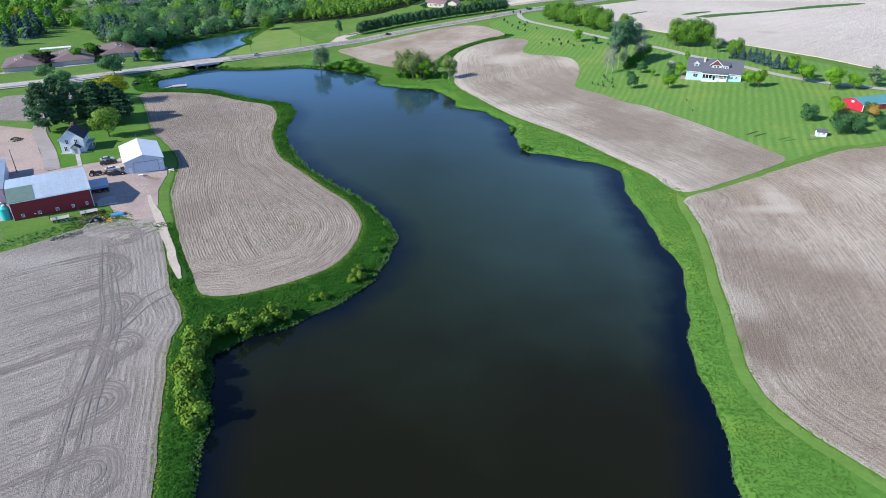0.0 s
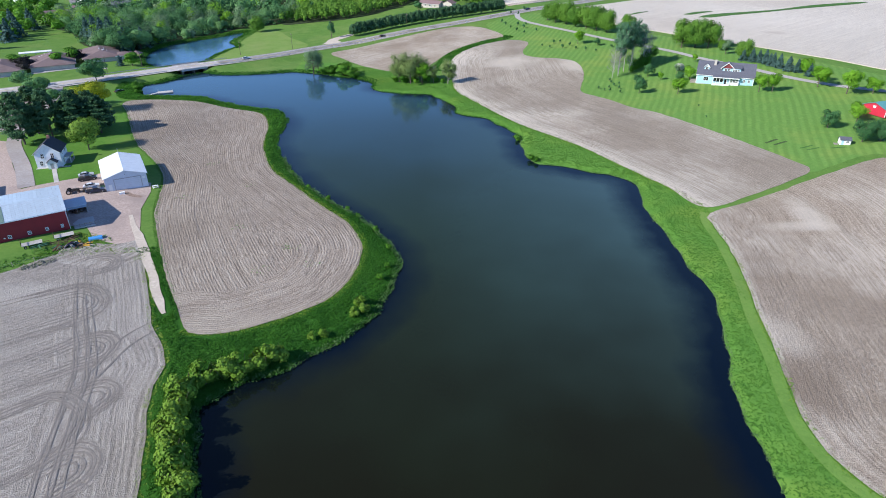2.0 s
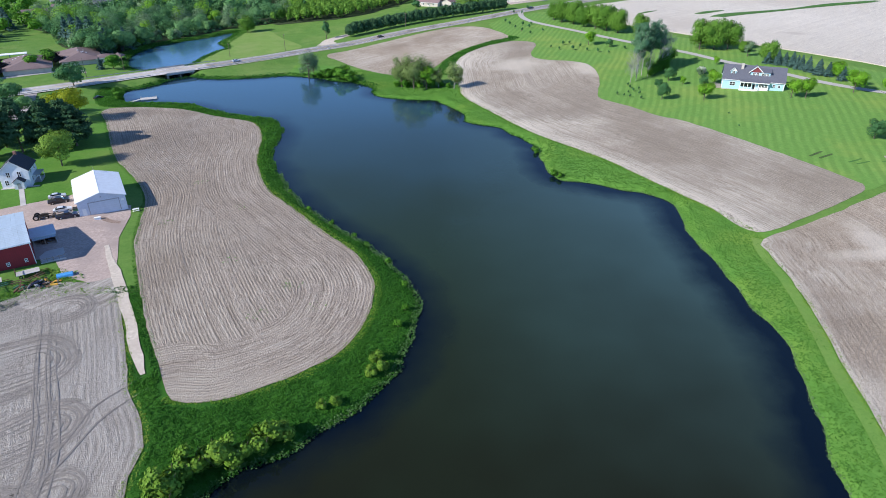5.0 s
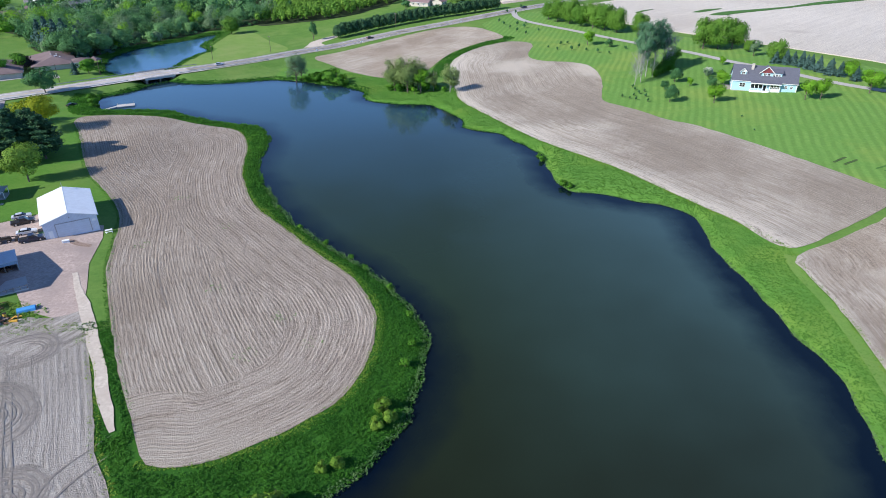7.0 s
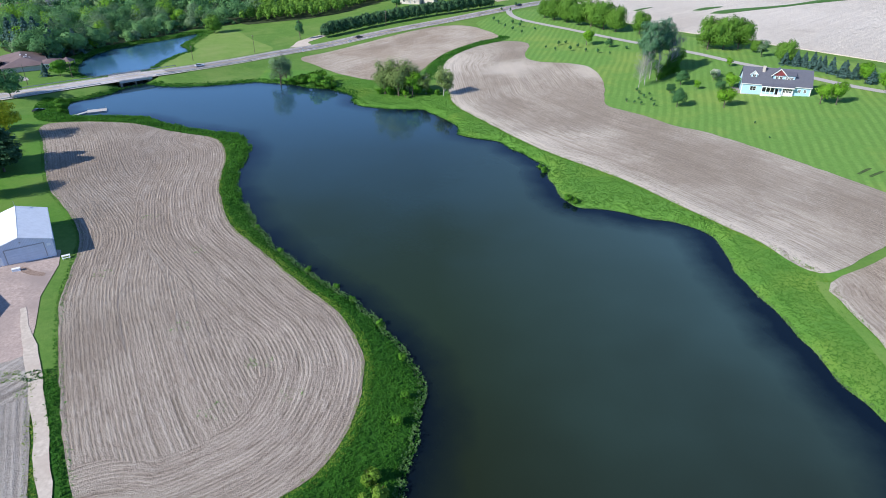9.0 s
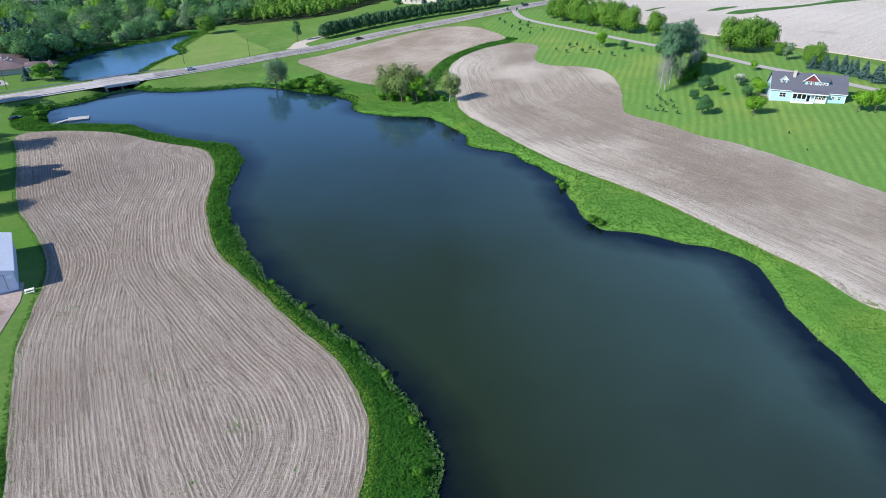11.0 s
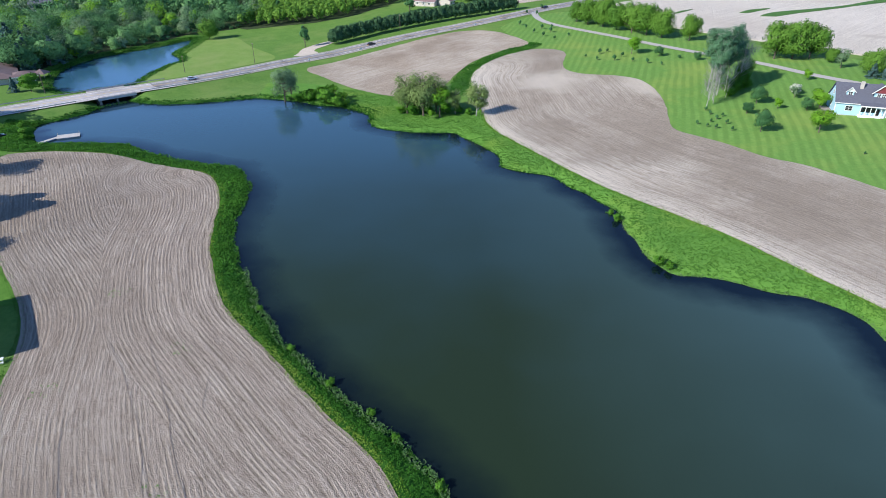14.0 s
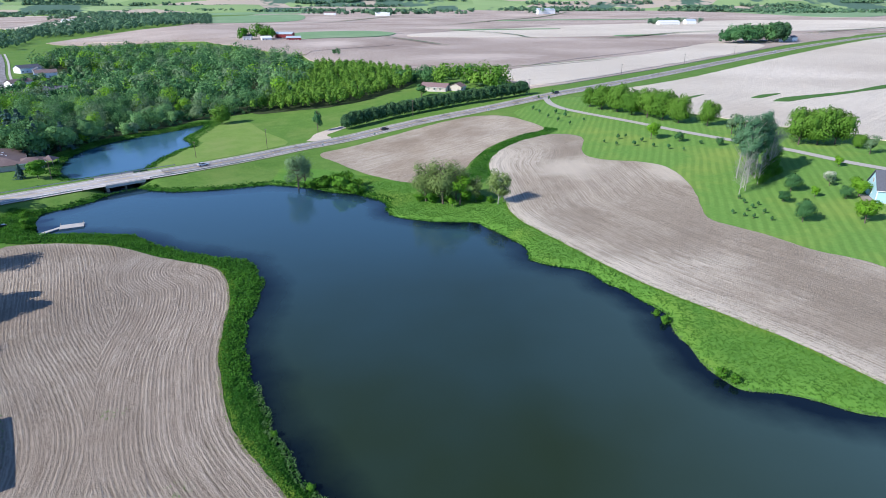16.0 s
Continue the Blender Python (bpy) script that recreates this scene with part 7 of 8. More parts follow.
M_ROSE_ROOF = surface("rose_brown_roof", (0.20, 0.13, 0.13), (0.26, 0.18, 0.18), 1.5, 0.9)
ranch_house(-6, 573, 20, 10, -30, "cream ranch house with a rose-brown roof", M_BEIGE, M_ROSE_ROOF)
ranch_house(9, 568, 8, 9, 60, "cream garage wing of the ranch house", M_BEIGE, M_ROSE_ROOF)
HOUSES = [(-325, 571, 20, 13, 35), (-348, 521, 14, 10, 60), (-319, 608, 18, 11, 10), (-414, 811, 22, 12, 60), (-372, 765, 18, 12, 30), (-392, 790, 16, 10, 120), (-356, 690, 18, 11, 60), (-300, 640, 16, 11, 20), (-430, 700, 20, 11, 75)]
for k, (x, y, l, w, t) in enumerate(HOUSES):
    ranch_house(x, y, l, w, t, "pale suburban house at the edge of the woods", M_WHITE, M_SLATE if k % 2 else M_BROWN_ROOF, "suburban_house", 5.0)
# far farmsteads
for x, y, l, w, t, wall, roof, label, nm, h in (
        (-203, 1119, 26, 12, -10, M_RED, M_STEEL, "distant red barn with a grey roof", "far_barn", 7), (-184, 1080, 20, 10, 5, M_RED, M_STEEL, "distant low red farm shed", "far_shed", 4),
        (-252, 1090, 12, 9, 0, M_WHITE, M_SLATE, "distant white farmhouse among trees", "far_house", 6), (-224, 1082, 14, 10, 20, M_WHITE, M_GARAGE_ROOF, "distant white metal shed", "far_shed", 4),
        (528, 1018, 14, 10, 30, M_WHITE, M_SLATE, "distant white farmhouse by the road", "far_house", 6), (505, 1010, 10, 7, 30, M_WHITE, M_GARAGE_ROOF, "distant white outbuilding by the road", "far_shed", 3),
        (716, 1900, 60, 20, 5, M_WHITE, M_GARAGE_ROOF, "long white distant farm shed", "far_shed", 7), (800, 1950, 30, 20, 5, M_WHITE, M_STEEL, "distant pale farm building", "far_shed", 10),
        (615, 3000, 80, 40, 10, M_WHITE, M_STEEL, "far pale farm buildings", "far_shed", 16), (-100, 2900, 60, 30, 0, M_WHITE, M_GARAGE_ROOF, "far white farm roof", "far_shed", 10),
        (-980, 2073, 30, 18, 0, M_WHITE, M_GARAGE_ROOF, "far white farm shed", "far_shed", 8), (-330, 3000, 50, 24, 0, M_WHITE, M_BROWN_ROOF, "far farm building with brown roof", "far_shed", 10)):
    ranch_house(x, y, l, w, t, label, wall, roof, nm, h)


# ---- trees ----
# farm
pine = conifer(11, 20, 15, M_NEEDLE, 9000, 0.58, 4.2, "tall dark open-crowned pine on the farm lawn", "pine_tree", True)
plant_at(pine, [(-154, 250, 18.5), (-146, 254, 17, 1.15), (-161, 243, 19), (-138.5, 257, 14.5, 1.3), (-163, 256, 18, 1.05), (-144, 262, 15, 1.1)], 20, "farmyard pines")
lime = broadleaf(12, 12, 13, M_LEAF_LIME, 6500, 0.36, 1.5, 14, label="olive-green broad tree beside the farmhouse")
plant_at(lime, [(-133.5, 236.5, 12.2)], 12)
gold = broadleaf(13, 13, 17, M_LEAF_YELLOW, 6000, 0.42, 3.5, 14, label="yellow-green spreading tree by the lane")
plant_at(gold, [(-155, 287, 13.5), (-365, 560, 11)], 13, "yellow-green trees")
roadtree = broadleaf(14, 12, 15, M_LEAF_WOOD, 3800, 0.55, 2.5, 12, label="broad green tree by the lane")
plant_at(roadtree, [(-181, 342, 12.4), (-166, 297, 10), (-198, 318, 10), (-212, 330, 9), (-182, 300, 8.0), (-206, 428, 15), (-199, 440, 14), (-212, 446, 17), (-218, 436, 15), (-203, 452, 13), (-194, 462, 13)], 12, "trees by the lane")
pondtree = broadleaf(15, 8, 11, M_LEAF, 1600, 0.6, 1.0, 10, label="green tree beside the pond")
plant_at(pondtree, [(-183, 389, 8.2), (-226, 386, 8.5), (-247, 384, 8), (-222, 400, 9), (-152.5, 326, 4.6), (-157, 333, 4.0)], 8, "trees near the pond")
# lake trees
sparse = broadleaf(16, 16, 12, M_LEAF_GREY, 1900, 0.42, 2.0, 16, label="half-leafed slender tree on the lake shore", shell=0.25, twigs=22)
plant_at(sparse, [(-72.5, 369, 16.5), (-70, 372, 12)], 16, "lakeside trees")
ash = broadleaf(17, 16, 15, M_LEAF_ASH, 5600, 0.36, 1.2, 22, label="budding grey-green tree on the lake bank", shell=0.3, twigs=24)
plant_at(ash, [(-16.5, 341, 18.5), (-22.5, 345, 16.5, 0.95), (-11.5, 344, 15, 0.9)], 16, "lakeside trees")
ash2 = broadleaf(18, 14, 9, M_LEAF_ASH, 2200, 0.38, 1.6, 14, bark=M_BARK_PALE, label="slim budding tree at the field edge", shell=0.25, stem=0.17, twigs=22)
plant_at(ash2, [(3, 337, 14.5, 1.15), (-4.5, 341, 11, 0.9), (5.5, 339, 11, 0.9)], 14, "lakeside trees")
lit = broadleaf(19, 11, 8, M_LEAF_BRIGHT, 1500, 0.5, 2.0, 9, label="bright yellow-green tree among lakeside trees")
plant_at(lit, [(-10.5, 339, 12), (-13.5, 337, 3.8, 1.2)], 11, "lakeside trees")
shore_bush = bush(20, 7, 11, M_LEAF, 1700, 0.55, "dense green thicket on the lake shore", "thicket")
plant_at(shore_bush, [(-53, 363, 8.5), (-49, 360, 6.5), (-62, 368, 5.5), (-67, 369, 5), (-20.5, 343.5, 5.5, 0.8), (-14.5, 343, 5, 0.8), (-8, 342.5, 5.2, 0.7), (-3, 342, 4.2, 0.7), (-25, 346, 4, 0.8), (0.5, 339, 3.2, 0.7)], 7, "lakeside thickets")
# house grounds
poplar = broadleaf(21, 27, 9.5, M_LEAF_BLUE, 5200, 0.38, 8.5, 26, bark=M_BARK_PALE, label="tall blue-green poplar with bare pale lower limbs", shell=0.35, stem=0.22, twigs=30)
plant_at(poplar, [(90, 332, 24, 0.85), (94, 337, 28, 0.95), (99, 341, 27.5, 0.9), (93, 343, 26), (105, 347, 23.5, 0.8)], 27, "tall poplars")
bare = broadleaf(22, 22, 11, M_TWIG, 900, 0.26, 3.0, 20, bark=M_BARK_PALE, label="nearly bare pale-barked tree", shell=0.2, stem=0.17, twigs=46)
plant_at(bare, [(85.5, 326.5, 17, 1.0), (89, 329, 16, 1.0), (96, 334, 15, 0.9), (106, 345, 22, 0.9), (110, 349, 20, 0.8)], 22, "tall poplars")
maple = broadleaf(23, 8, 7.4, M_LEAF_BRIGHT, 3600, 0.30, 1.3, 16, label="round fresh-green young maple on the lawn")
plant_at(maple, [(107.5, 294.4, 8.2), (120, 315, 7.5), (84, 404, 9), (141.9, 289.4, 9, 0.8), (147, 287.6, 9.5, 0.75), (169, 291, 10), (174, 311, 8), (176, 315, 7.5), (174, 299, 8.2), (175, 279, 12), (185, 277, 8), (160, 246, 8.3), (134, 346, 4.8, 0.8), (107, 318, 4.5, 0.7)], 8, "lawn trees")
under = broadleaf(36, 9, 10, M_LEAF, 4200, 0.36, 0.3, 18, label="dense green tree under the tall poplars")
plant_at(under, [(98, 335, 5), (102, 339, 6), (105.5, 344, 6.5), (109, 349, 7.5), (114, 357, 8), (99, 343, 7), (107, 341, 4.5)], 9, "trees under the poplars")
white_tree = broadleaf(37, 5, 5, leaf("white_blossom", (0.42, 0.47, 0.36), (0.72, 0.74, 0.66), 0.25), 1500, 0.26, 0.5, 9, label="small white-blossoming tree on the lawn")
plant_at(white_tree, [(120.6, 331, 5), (122.5, 333.5, 3.4)], 5, "blossoming trees")
oak = broadleaf(24, 8, 8, M_LEAF_DARK, 3600, 0.30, 1.0, 16, label="dark green round tree on the mown lawn")
plant_at(oak, [(91.2, 299.2, 8.2, 0.8), (103, 325, 7.2, 0.9), (95, 316, 4.6), (115, 314, 5), (146.3, 241.4, 7.8), (150.2, 226, 9), (161, 232, 6.5), (172, 244, 6), (167, 228, 5.8), (94, 396, 5), (107, 385, 4.2), (101, 390, 2.0), (156, 225, 7)], 8, "lawn trees")
hedge_tree = broadleaf(25, 14, 14, M_LEAF_FIELD, 5600, 0.52, 0.3, 22, label="broad fresh-green tree in the field-edge row")
plant_at(hedge_tree, [(78, 482, 13, 0.85), (82, 473, 16, 0.9), (88, 464, 17.5, 0.85), (93, 455, 15.5, 0.9), (98, 446, 17.5, 0.85), (103, 438, 18, 0.85), (108, 430, 16, 0.85), (118, 420, 14.5, 0.75), (138, 378, 18, 0.85), (145, 376, 18.5, 0.8), (152, 375, 17, 0.85), (160, 346, 11.5, 0.9), (157, 367, 7), (92, 474, 13), (101, 452, 13), (-139, 509, 13)], 14, "field-edge trees")
willow = broadleaf(26, 9, 7, M_LEAF_GREY, 900, 0.45, 1.0, 10, label="pale budding tree at the field edge", shell=0.4)
plant_at(willow, [(121, 402, 10.5), (155, 358, 8.5), (118, 327, 5), (195, 280, 8.5, 1.2), (200, 288, 8)], 9, "field-edge trees")
orange = broadleaf(27, 6, 7, M_BLOSSOM, 900, 0.45, 1.2, 9, label="small orange-leaved tree before the red barn")
plant_at(orange, [(171, 240.5, 6)], 6)
spruce = conifer(28, 8, 7.4, M_NEEDLE_BLUE, 1500, 0.6, 0.3, "blue-green spruce behind the house", "spruce_tree")
plant_at(spruce, [(161, 339.6, 6.6), (163.9, 338, 6), (165.3, 334.1, 7), (167, 329.2, 6.4), (168, 324.9, 6.8), (169.3, 318.4, 7), (172.1, 315.7, 6.2), (158, 343, 6), (170.5, 321.5, 5.6), (166.5, 331.8, 5.8), (157, 226, 2.6), (174, 308, 6), (-190, 389, 6.2), (-243, 470, 17), (-250, 474, 15), (-236, 466, 16), (-228, 461, 17), (-205, 427, 13), (-221, 468, 15), (-300, 440, 14), (-303, 469, 15), (-312, 474, 16), (-308, 488, 15), (-320, 482, 14), (-323, 530, 14), (-331, 520, 15), (-315, 520, 12), (-207, 436, 14), (-214, 448, 15), (-200, 446, 13)], 8, "spruces")
young = broadleaf(29, 1.8, 1.3, M_LEAF_DARK, 120, 0.28, 0.4, 5, label="small young tree planted on the lawn")
SAPLINGS = [(83, 322, 1.6), (83, 318, 1.5), (83, 313, 1.7), (75, 310, 1.5), (77, 307, 1.4), (79, 305, 1.6), (84, 308, 1.7), (83, 302, 1.5), (86, 315, 1.4), (80, 311, 1.3), (70, 408, 2.4), (66, 398, 1.8), (73, 395, 2.6), (78, 400, 2.2), (80, 391, 1.9),
            (85, 386, 2.3), (62, 404, 1.6), (74, 410, 1.8), (90, 382, 1.6), (52, 452, 2.4), (58, 460, 2.8), (49, 462, 2.2), (55, 470, 2.6), (61, 470, 2.0), (47, 474, 2.4), (65, 448, 1.9), (56, 443, 2.0), (108, 262, 0.9), (45, 484, 2.6), (110, 276, 1.0)]
plant_at(young, SAPLINGS, 1.4, "young lawn trees")
plum = broadleaf(35, 8, 9, M_LEAF_PURPLE, 1800, 0.5, 1.0, 10, label="dark purple-leaved tree between the blocks")
plant_at(plum, [(-220.5, 400, 8.5), (-242, 381, 8.5, 1.2), (-236, 372, 7, 1.2), (-262, 352, 7)], 8, "purple-leaved trees")
lone = broadleaf(30, 8.5, 5, M_LEAF_DARK, 900, 0.5, 1.0, 9, label="single slender tree by the field gateway")
plant_at(lone, [(-77, 472, 14, 0.7), (60, 508, 4, 0.7), (67, 528, 4), (-17, 553, 10, 1.4), (55, 515, 3)], 8.5, "single trees")

# bank willows: bright shrubs on the west shore
osier = bush(31, 3.4, 3.7, M_LEAF_OSIER, 1500, 0.24, "bright yellow-green willow shrub on the bank", "willow_shrub")
osier_line = spline([(-43.5, 80.5), (-44.6, 83.5), (-46.4, 88), (-49.2, 94), (-50.6, 99.5), (-50, 103), (-47.6, 105.6), (-44.6, 107.6), (-41.4, 109.2), (-38, 110.8), (-35, 112.6)], False, 1.9)
rng_o = np.random.default_rng(17)
OSIERS = [(x + rng_o.uniform(-0.9, 0.6), y + rng_o.uniform(-0.7, 0.7), rng_o.uniform(4.6, 6.4) - 1.6 * (k > 17)) for k, (x, y) in enumerate(osier_line)]
OSIERS += [(-20.3, 130, 3.0), (-21.5, 132.5, 3.2), (-22, 128.5, 2.6), (-27.8, 121, 2.4), (-30, 120, 2.2)]
plant_at(osier, OSIERS, 3.4, "bank shrubs")
small_osier = bush(34, 2.2, 2.6, M_LEAF, 420, 0.26, "small green shrub at the waterline", "shore_shrub")
plant_at(small_osier, [(-17.6, 144, 2.0), (-16.2, 150, 1.7), (-16.6, 160.5, 1.6), (-21, 172, 1.8), (-27, 181, 1.6), (-38, 194, 1.8), (-46, 204, 1.6), (29.5, 252, 2.6), (29, 256, 2.2), (31.5, 229, 2.4), (33, 226.5, 2.0), (-31, 187, 1.7), (-54, 217, 1.6)], 2.2, "shore shrubs")

# hedge of dark conifers along the road
hedge_line = spline([(-62, 473), (-34, 494), (0, 512), (26, 522), (50, 533)], False, 1.7)
hedge = new("conifer_hedge")
hedge.matrix_basis = pose(-62, 473, ground_at(-62, 473))
tagged(hedge, "long dense row of dark conifers beside the road", "hedge")
base_h = broadleaf(33, 8.6, 6.4, M_NEEDLE, 1000, 0.48, 0.1, 12, name="hedge_seed", shell=0.6, taper=0.6)
crown_mesh, trunk_mesh = [c.data for c in base_h.children if c.name.startswith("crown")][0], [c.data for c in base_h.children if c.name.startswith("trunk")][0]
for c in list(base_h.children):
    bpy.data.objects.remove(c)
bpy.data.objects.remove(base_h)
for k, (x, y) in enumerate(hedge_line):
    for nm, me in (("hedge_plant", crown_mesh),):
        o = new(nm, me)
        o.parent = hedge
        s = 1.18 + 0.2 * ((k * 7919) % 13) / 13
        o.matrix_basis = pose(x + 62 + 0.8 * math.sin(k * 2.3), y - 473 + 0.8 * math.cos(k * 1.7), ground_at(x, y) - ground_at(-62, 473) - 0.1, 0, 0, (k * 77) % 360) @ Matrix.Diagonal((s, s, s, 1))

# woods
rng_w = np.random.default_rng(5)
WOODS_A = [(-205, 424), (-197, 444), (-191, 460), (-180, 480), (-166, 500), (-158, 522), (-149, 531), (-128, 542), (-100, 600), (-125, 760), (-200, 860), (-330, 985), (-470, 1010), (-420, 830), (-345, 660), (-330, 560), (-275, 500), (-250, 462), (-226, 436)]
# dark sheet under the trees, painted shade for the gaps
sheet("wood_floor_1", spline(WOODS_A, True, 8.0), M_SHADE_FLOOR, "leaf litter under the woodland with shade painted into its dark colour", "ground", lift=0.10, cell=12.0, edge=2.0, seed=91.0)
px, py = scatter(WOODS_A, 9.2, 41)
open_plot = (np.hypot(px + 400, py - 795) < 40) | (np.hypot(px + 372, py - 750) < 26)
px, py = px[~open_plot], py[~open_plot]
h = 6.5 + 12.0 * rng_w.uniform(0, 1, px.size) ** 1.3 + 2 * (py > 600)
h *= np.where((px > -200) & (py < 520), 0.75, 1.0)
h[(px < -290) & (py > 600) & (py < 780)] *= 0.55
kind = rng_w.choice(4, px.size, p=(0.5, 0.18, 0.2, 0.12))
for k, (m, label) in enumerate(((M_LEAF_WOOD, "dense mixed green woodland beyond the pond"), (M_LEAF_GREY, "grey-green willows and budding trees in the woodland"), (M_LEAF_DARK, "dark green trees standing in the woodland"), (M_LEAF_BRIGHT, "fresh yellow-green trees standing in the woodland"))):
    near, far = (kind == k) & (py < 570), (kind == k) & (py >= 570)
    woodland("woods_%d" % (1 + 2 * k), px[near], py[near], h[near], h[near] * rng_w.uniform(0.75, 1.15, near.sum()), m, label, 1250, 0.45, 1 + 2 * k)
    woodland("woods_%d" % (2 + 2 * k), px[far], py[far], h[far], h[far] * rng_w.uniform(0.7, 1.1, far.sum()), m, label, 190, 1.15, 2 + 2 * k)
ux, uy = scatter(WOODS_A, 4.6, 47)
low_edge = uy < 545
ux, uy = ux[low_edge], uy[low_edge]
uh = rng_w.uniform(1.8, 4.6, ux.size)
woodland("undergrowth", ux, uy, uh, uh * rng_w.uniform(1.0, 1.5, ux.size), M_LEAF_WOOD, "dense shrubs along the edge of the woodland", 110, 0.5, 49)
WOODS_B = [(-128, 540), (-104, 538), (-70, 544), (-40, 572), (-24, 600), (-20, 640), (-60, 700), (-105, 740), (-125, 680), (-118, 600)]
sheet("wood_floor_2", spline(WOODS_B, True, 8.0), M_SHADE_FLOOR, "ground under the plantation with shade painted into its dark colour", "ground", lift=0.14, cell=12.0, edge=2.0, seed=92.0)
px, py = scatter(WOODS_B, 5.4, 42, 0.4)
h = rng_w.uniform(9.5, 13, px.size)
woodland("woods_9", px, py, h, h * rng_w.uniform(0.45, 0.62, px.size), M_LEAF_FIELD, "fresh yellow-green plantation of close young trees", 150, 0.85, 4, 0.5)
WOODS_T = [(-350, 430), (-290, 420), (-262, 450), (-275, 500), (-330, 560), (-360, 660), (-420, 690), (-460, 560), (-420, 450)]
px, py = scatter(WOODS_T, 15.0, 43)
back_lawn = (px > -305) & (py < 500)
px, py = px[~back_lawn], py[~back_lawn]
h = rng_w.uniform(8, 14, px.size)
woodland("woods_10", px, py, h, h * 0.95, M_LEAF, "garden trees among the suburban houses", 260, 1.2, 5)
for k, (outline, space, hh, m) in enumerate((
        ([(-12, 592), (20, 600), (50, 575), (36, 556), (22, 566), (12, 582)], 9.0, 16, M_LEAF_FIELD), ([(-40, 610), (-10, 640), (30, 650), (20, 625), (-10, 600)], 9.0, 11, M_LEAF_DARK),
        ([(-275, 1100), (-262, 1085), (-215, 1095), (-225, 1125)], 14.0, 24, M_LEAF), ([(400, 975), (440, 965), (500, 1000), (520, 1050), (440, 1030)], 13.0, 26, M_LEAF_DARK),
        ([(-789, 1447), (-700, 1380), (-560, 1480), (-562, 1990), (-850, 3000), (-740, 1850)], 42.0, 20, M_LEAF_HAZE), ([(-853, 1550), (-948, 1869), (-1038, 2374), (-900, 2780), (-776, 2780), (-507, 1828), (-588, 1522), (-683, 1357), (-579, 1071), (-660, 1100)], 24.0, 16, M_LEAF_HAZE),
        ([(660, 1890), (780, 1960), (860, 1990), (800, 2060), (690, 1990)], 22.0, 20, M_LEAF_HAZE), ([(540, 2950), (720, 3000), (700, 3080), (540, 3050)], 34.0, 28, M_LEAF_HAZE),
        ([(-150, 2880), (-60, 2900), (-70, 2960), (-150, 2940)], 26.0, 24, M_LEAF_HAZE), ([(-1300, 2500), (-1000, 2300), (-900, 2500), (-1200, 2900)], 45.0, 22, M_LEAF_HAZE),
        ([(-460, 3100), (-280, 2980), (-240, 3060), (-420, 3180)], 40.0, 24, M_LEAF_HAZE), ([(-104, 840), (-98, 838), (-97, 846), (-103, 847)], 5.0, 9, M_LEAF_DARK))):
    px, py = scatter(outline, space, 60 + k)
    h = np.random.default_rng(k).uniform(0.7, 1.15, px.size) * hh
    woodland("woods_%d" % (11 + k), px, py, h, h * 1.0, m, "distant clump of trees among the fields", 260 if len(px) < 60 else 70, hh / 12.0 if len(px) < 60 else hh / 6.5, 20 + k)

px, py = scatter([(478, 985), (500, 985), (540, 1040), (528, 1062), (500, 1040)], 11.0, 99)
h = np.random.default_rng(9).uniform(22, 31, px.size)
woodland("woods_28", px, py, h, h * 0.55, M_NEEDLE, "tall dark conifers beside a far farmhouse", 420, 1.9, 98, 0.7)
# wooded ridges along the horizon, haze painted in as blue
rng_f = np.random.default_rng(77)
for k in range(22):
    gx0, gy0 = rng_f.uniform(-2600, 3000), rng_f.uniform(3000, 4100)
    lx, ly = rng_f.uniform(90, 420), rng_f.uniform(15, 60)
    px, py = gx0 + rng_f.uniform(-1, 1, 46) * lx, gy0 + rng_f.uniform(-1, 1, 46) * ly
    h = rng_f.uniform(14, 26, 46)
    woodland("woods_%d" % (30 + k), px, py, h, h * 1.6, M_LEAF_HAZE, "line of dark trees far off among fields", 26, 8.0, 80 + k)


def ridge(name, x0, x1, y, top, depth, seed):
    n, m = 160, 10
    verts, faces = [], []
    for j in range(m):
        f = j / (m - 1)
        for i in range(n):
            x = x0 + (x1 - x0) * i / (n - 1)
            v = noise.noise(Vector((x / 620.0, seed, 0))) + 0.5 * noise.noise(Vector((x / 190.0, seed, 3))) + 0.18 * noise.noise(Vector((x / 37.0, seed + f * 9, 7)))
            verts.append((x, y + depth * f, 4 + max(0.0, top * (1.0 + 0.3 * v)) * math.sin(math.pi * 0.5 * min(1, f * 1.4))))
    for j in range(m - 1):
        for i in range(n - 1):
            faces.append((j * n + i, j * n + i + 1, (j + 1) * n + i + 1, (j + 1) * n + i))
    return structure(name, mesh_from(name, verts, faces, M_RIDGE, True), "wooded ridge on the horizon, haze painted in as blue-green", "hills")


ridge("backdrop_1", -4800, 4800, 4150, 120, 700, 1.3)
ridge("backdrop_2", -4800, 300, 3700, 42, 300, 4.7)
for k in range(16):
    gx0, f0 = rng_f.uniform(-2700, 3100), rng_f.uniform(0.03, 0.4)
    px = gx0 + rng_f.uniform(-1, 1, 50) * rng_f.uniform(100, 500)
    py = 4150 + 700 * (f0 + rng_f.uniform(-0.02, 0.02, 50))
    top = np.array([max(0.0, 120 * (1.0 + 0.3 * (noise.noise(Vector((a / 620.0, 1.3, 0))) + 0.5 * noise.noise(Vector((a / 190.0, 1.3, 3)))))) for a in px])
    h = rng_f.uniform(12, 22, 50)
    woodland("woods_%d" % (60 + k), px, py, h, h * 1.6, M_LEAF_HAZE, "dark hedgerow of trees on far slopes", 20, 9.0, 120 + k, base_z=4 + top * np.sin(math.pi * 0.5 * np.minimum(1, (py - 4150) / 700 * 1.4)))

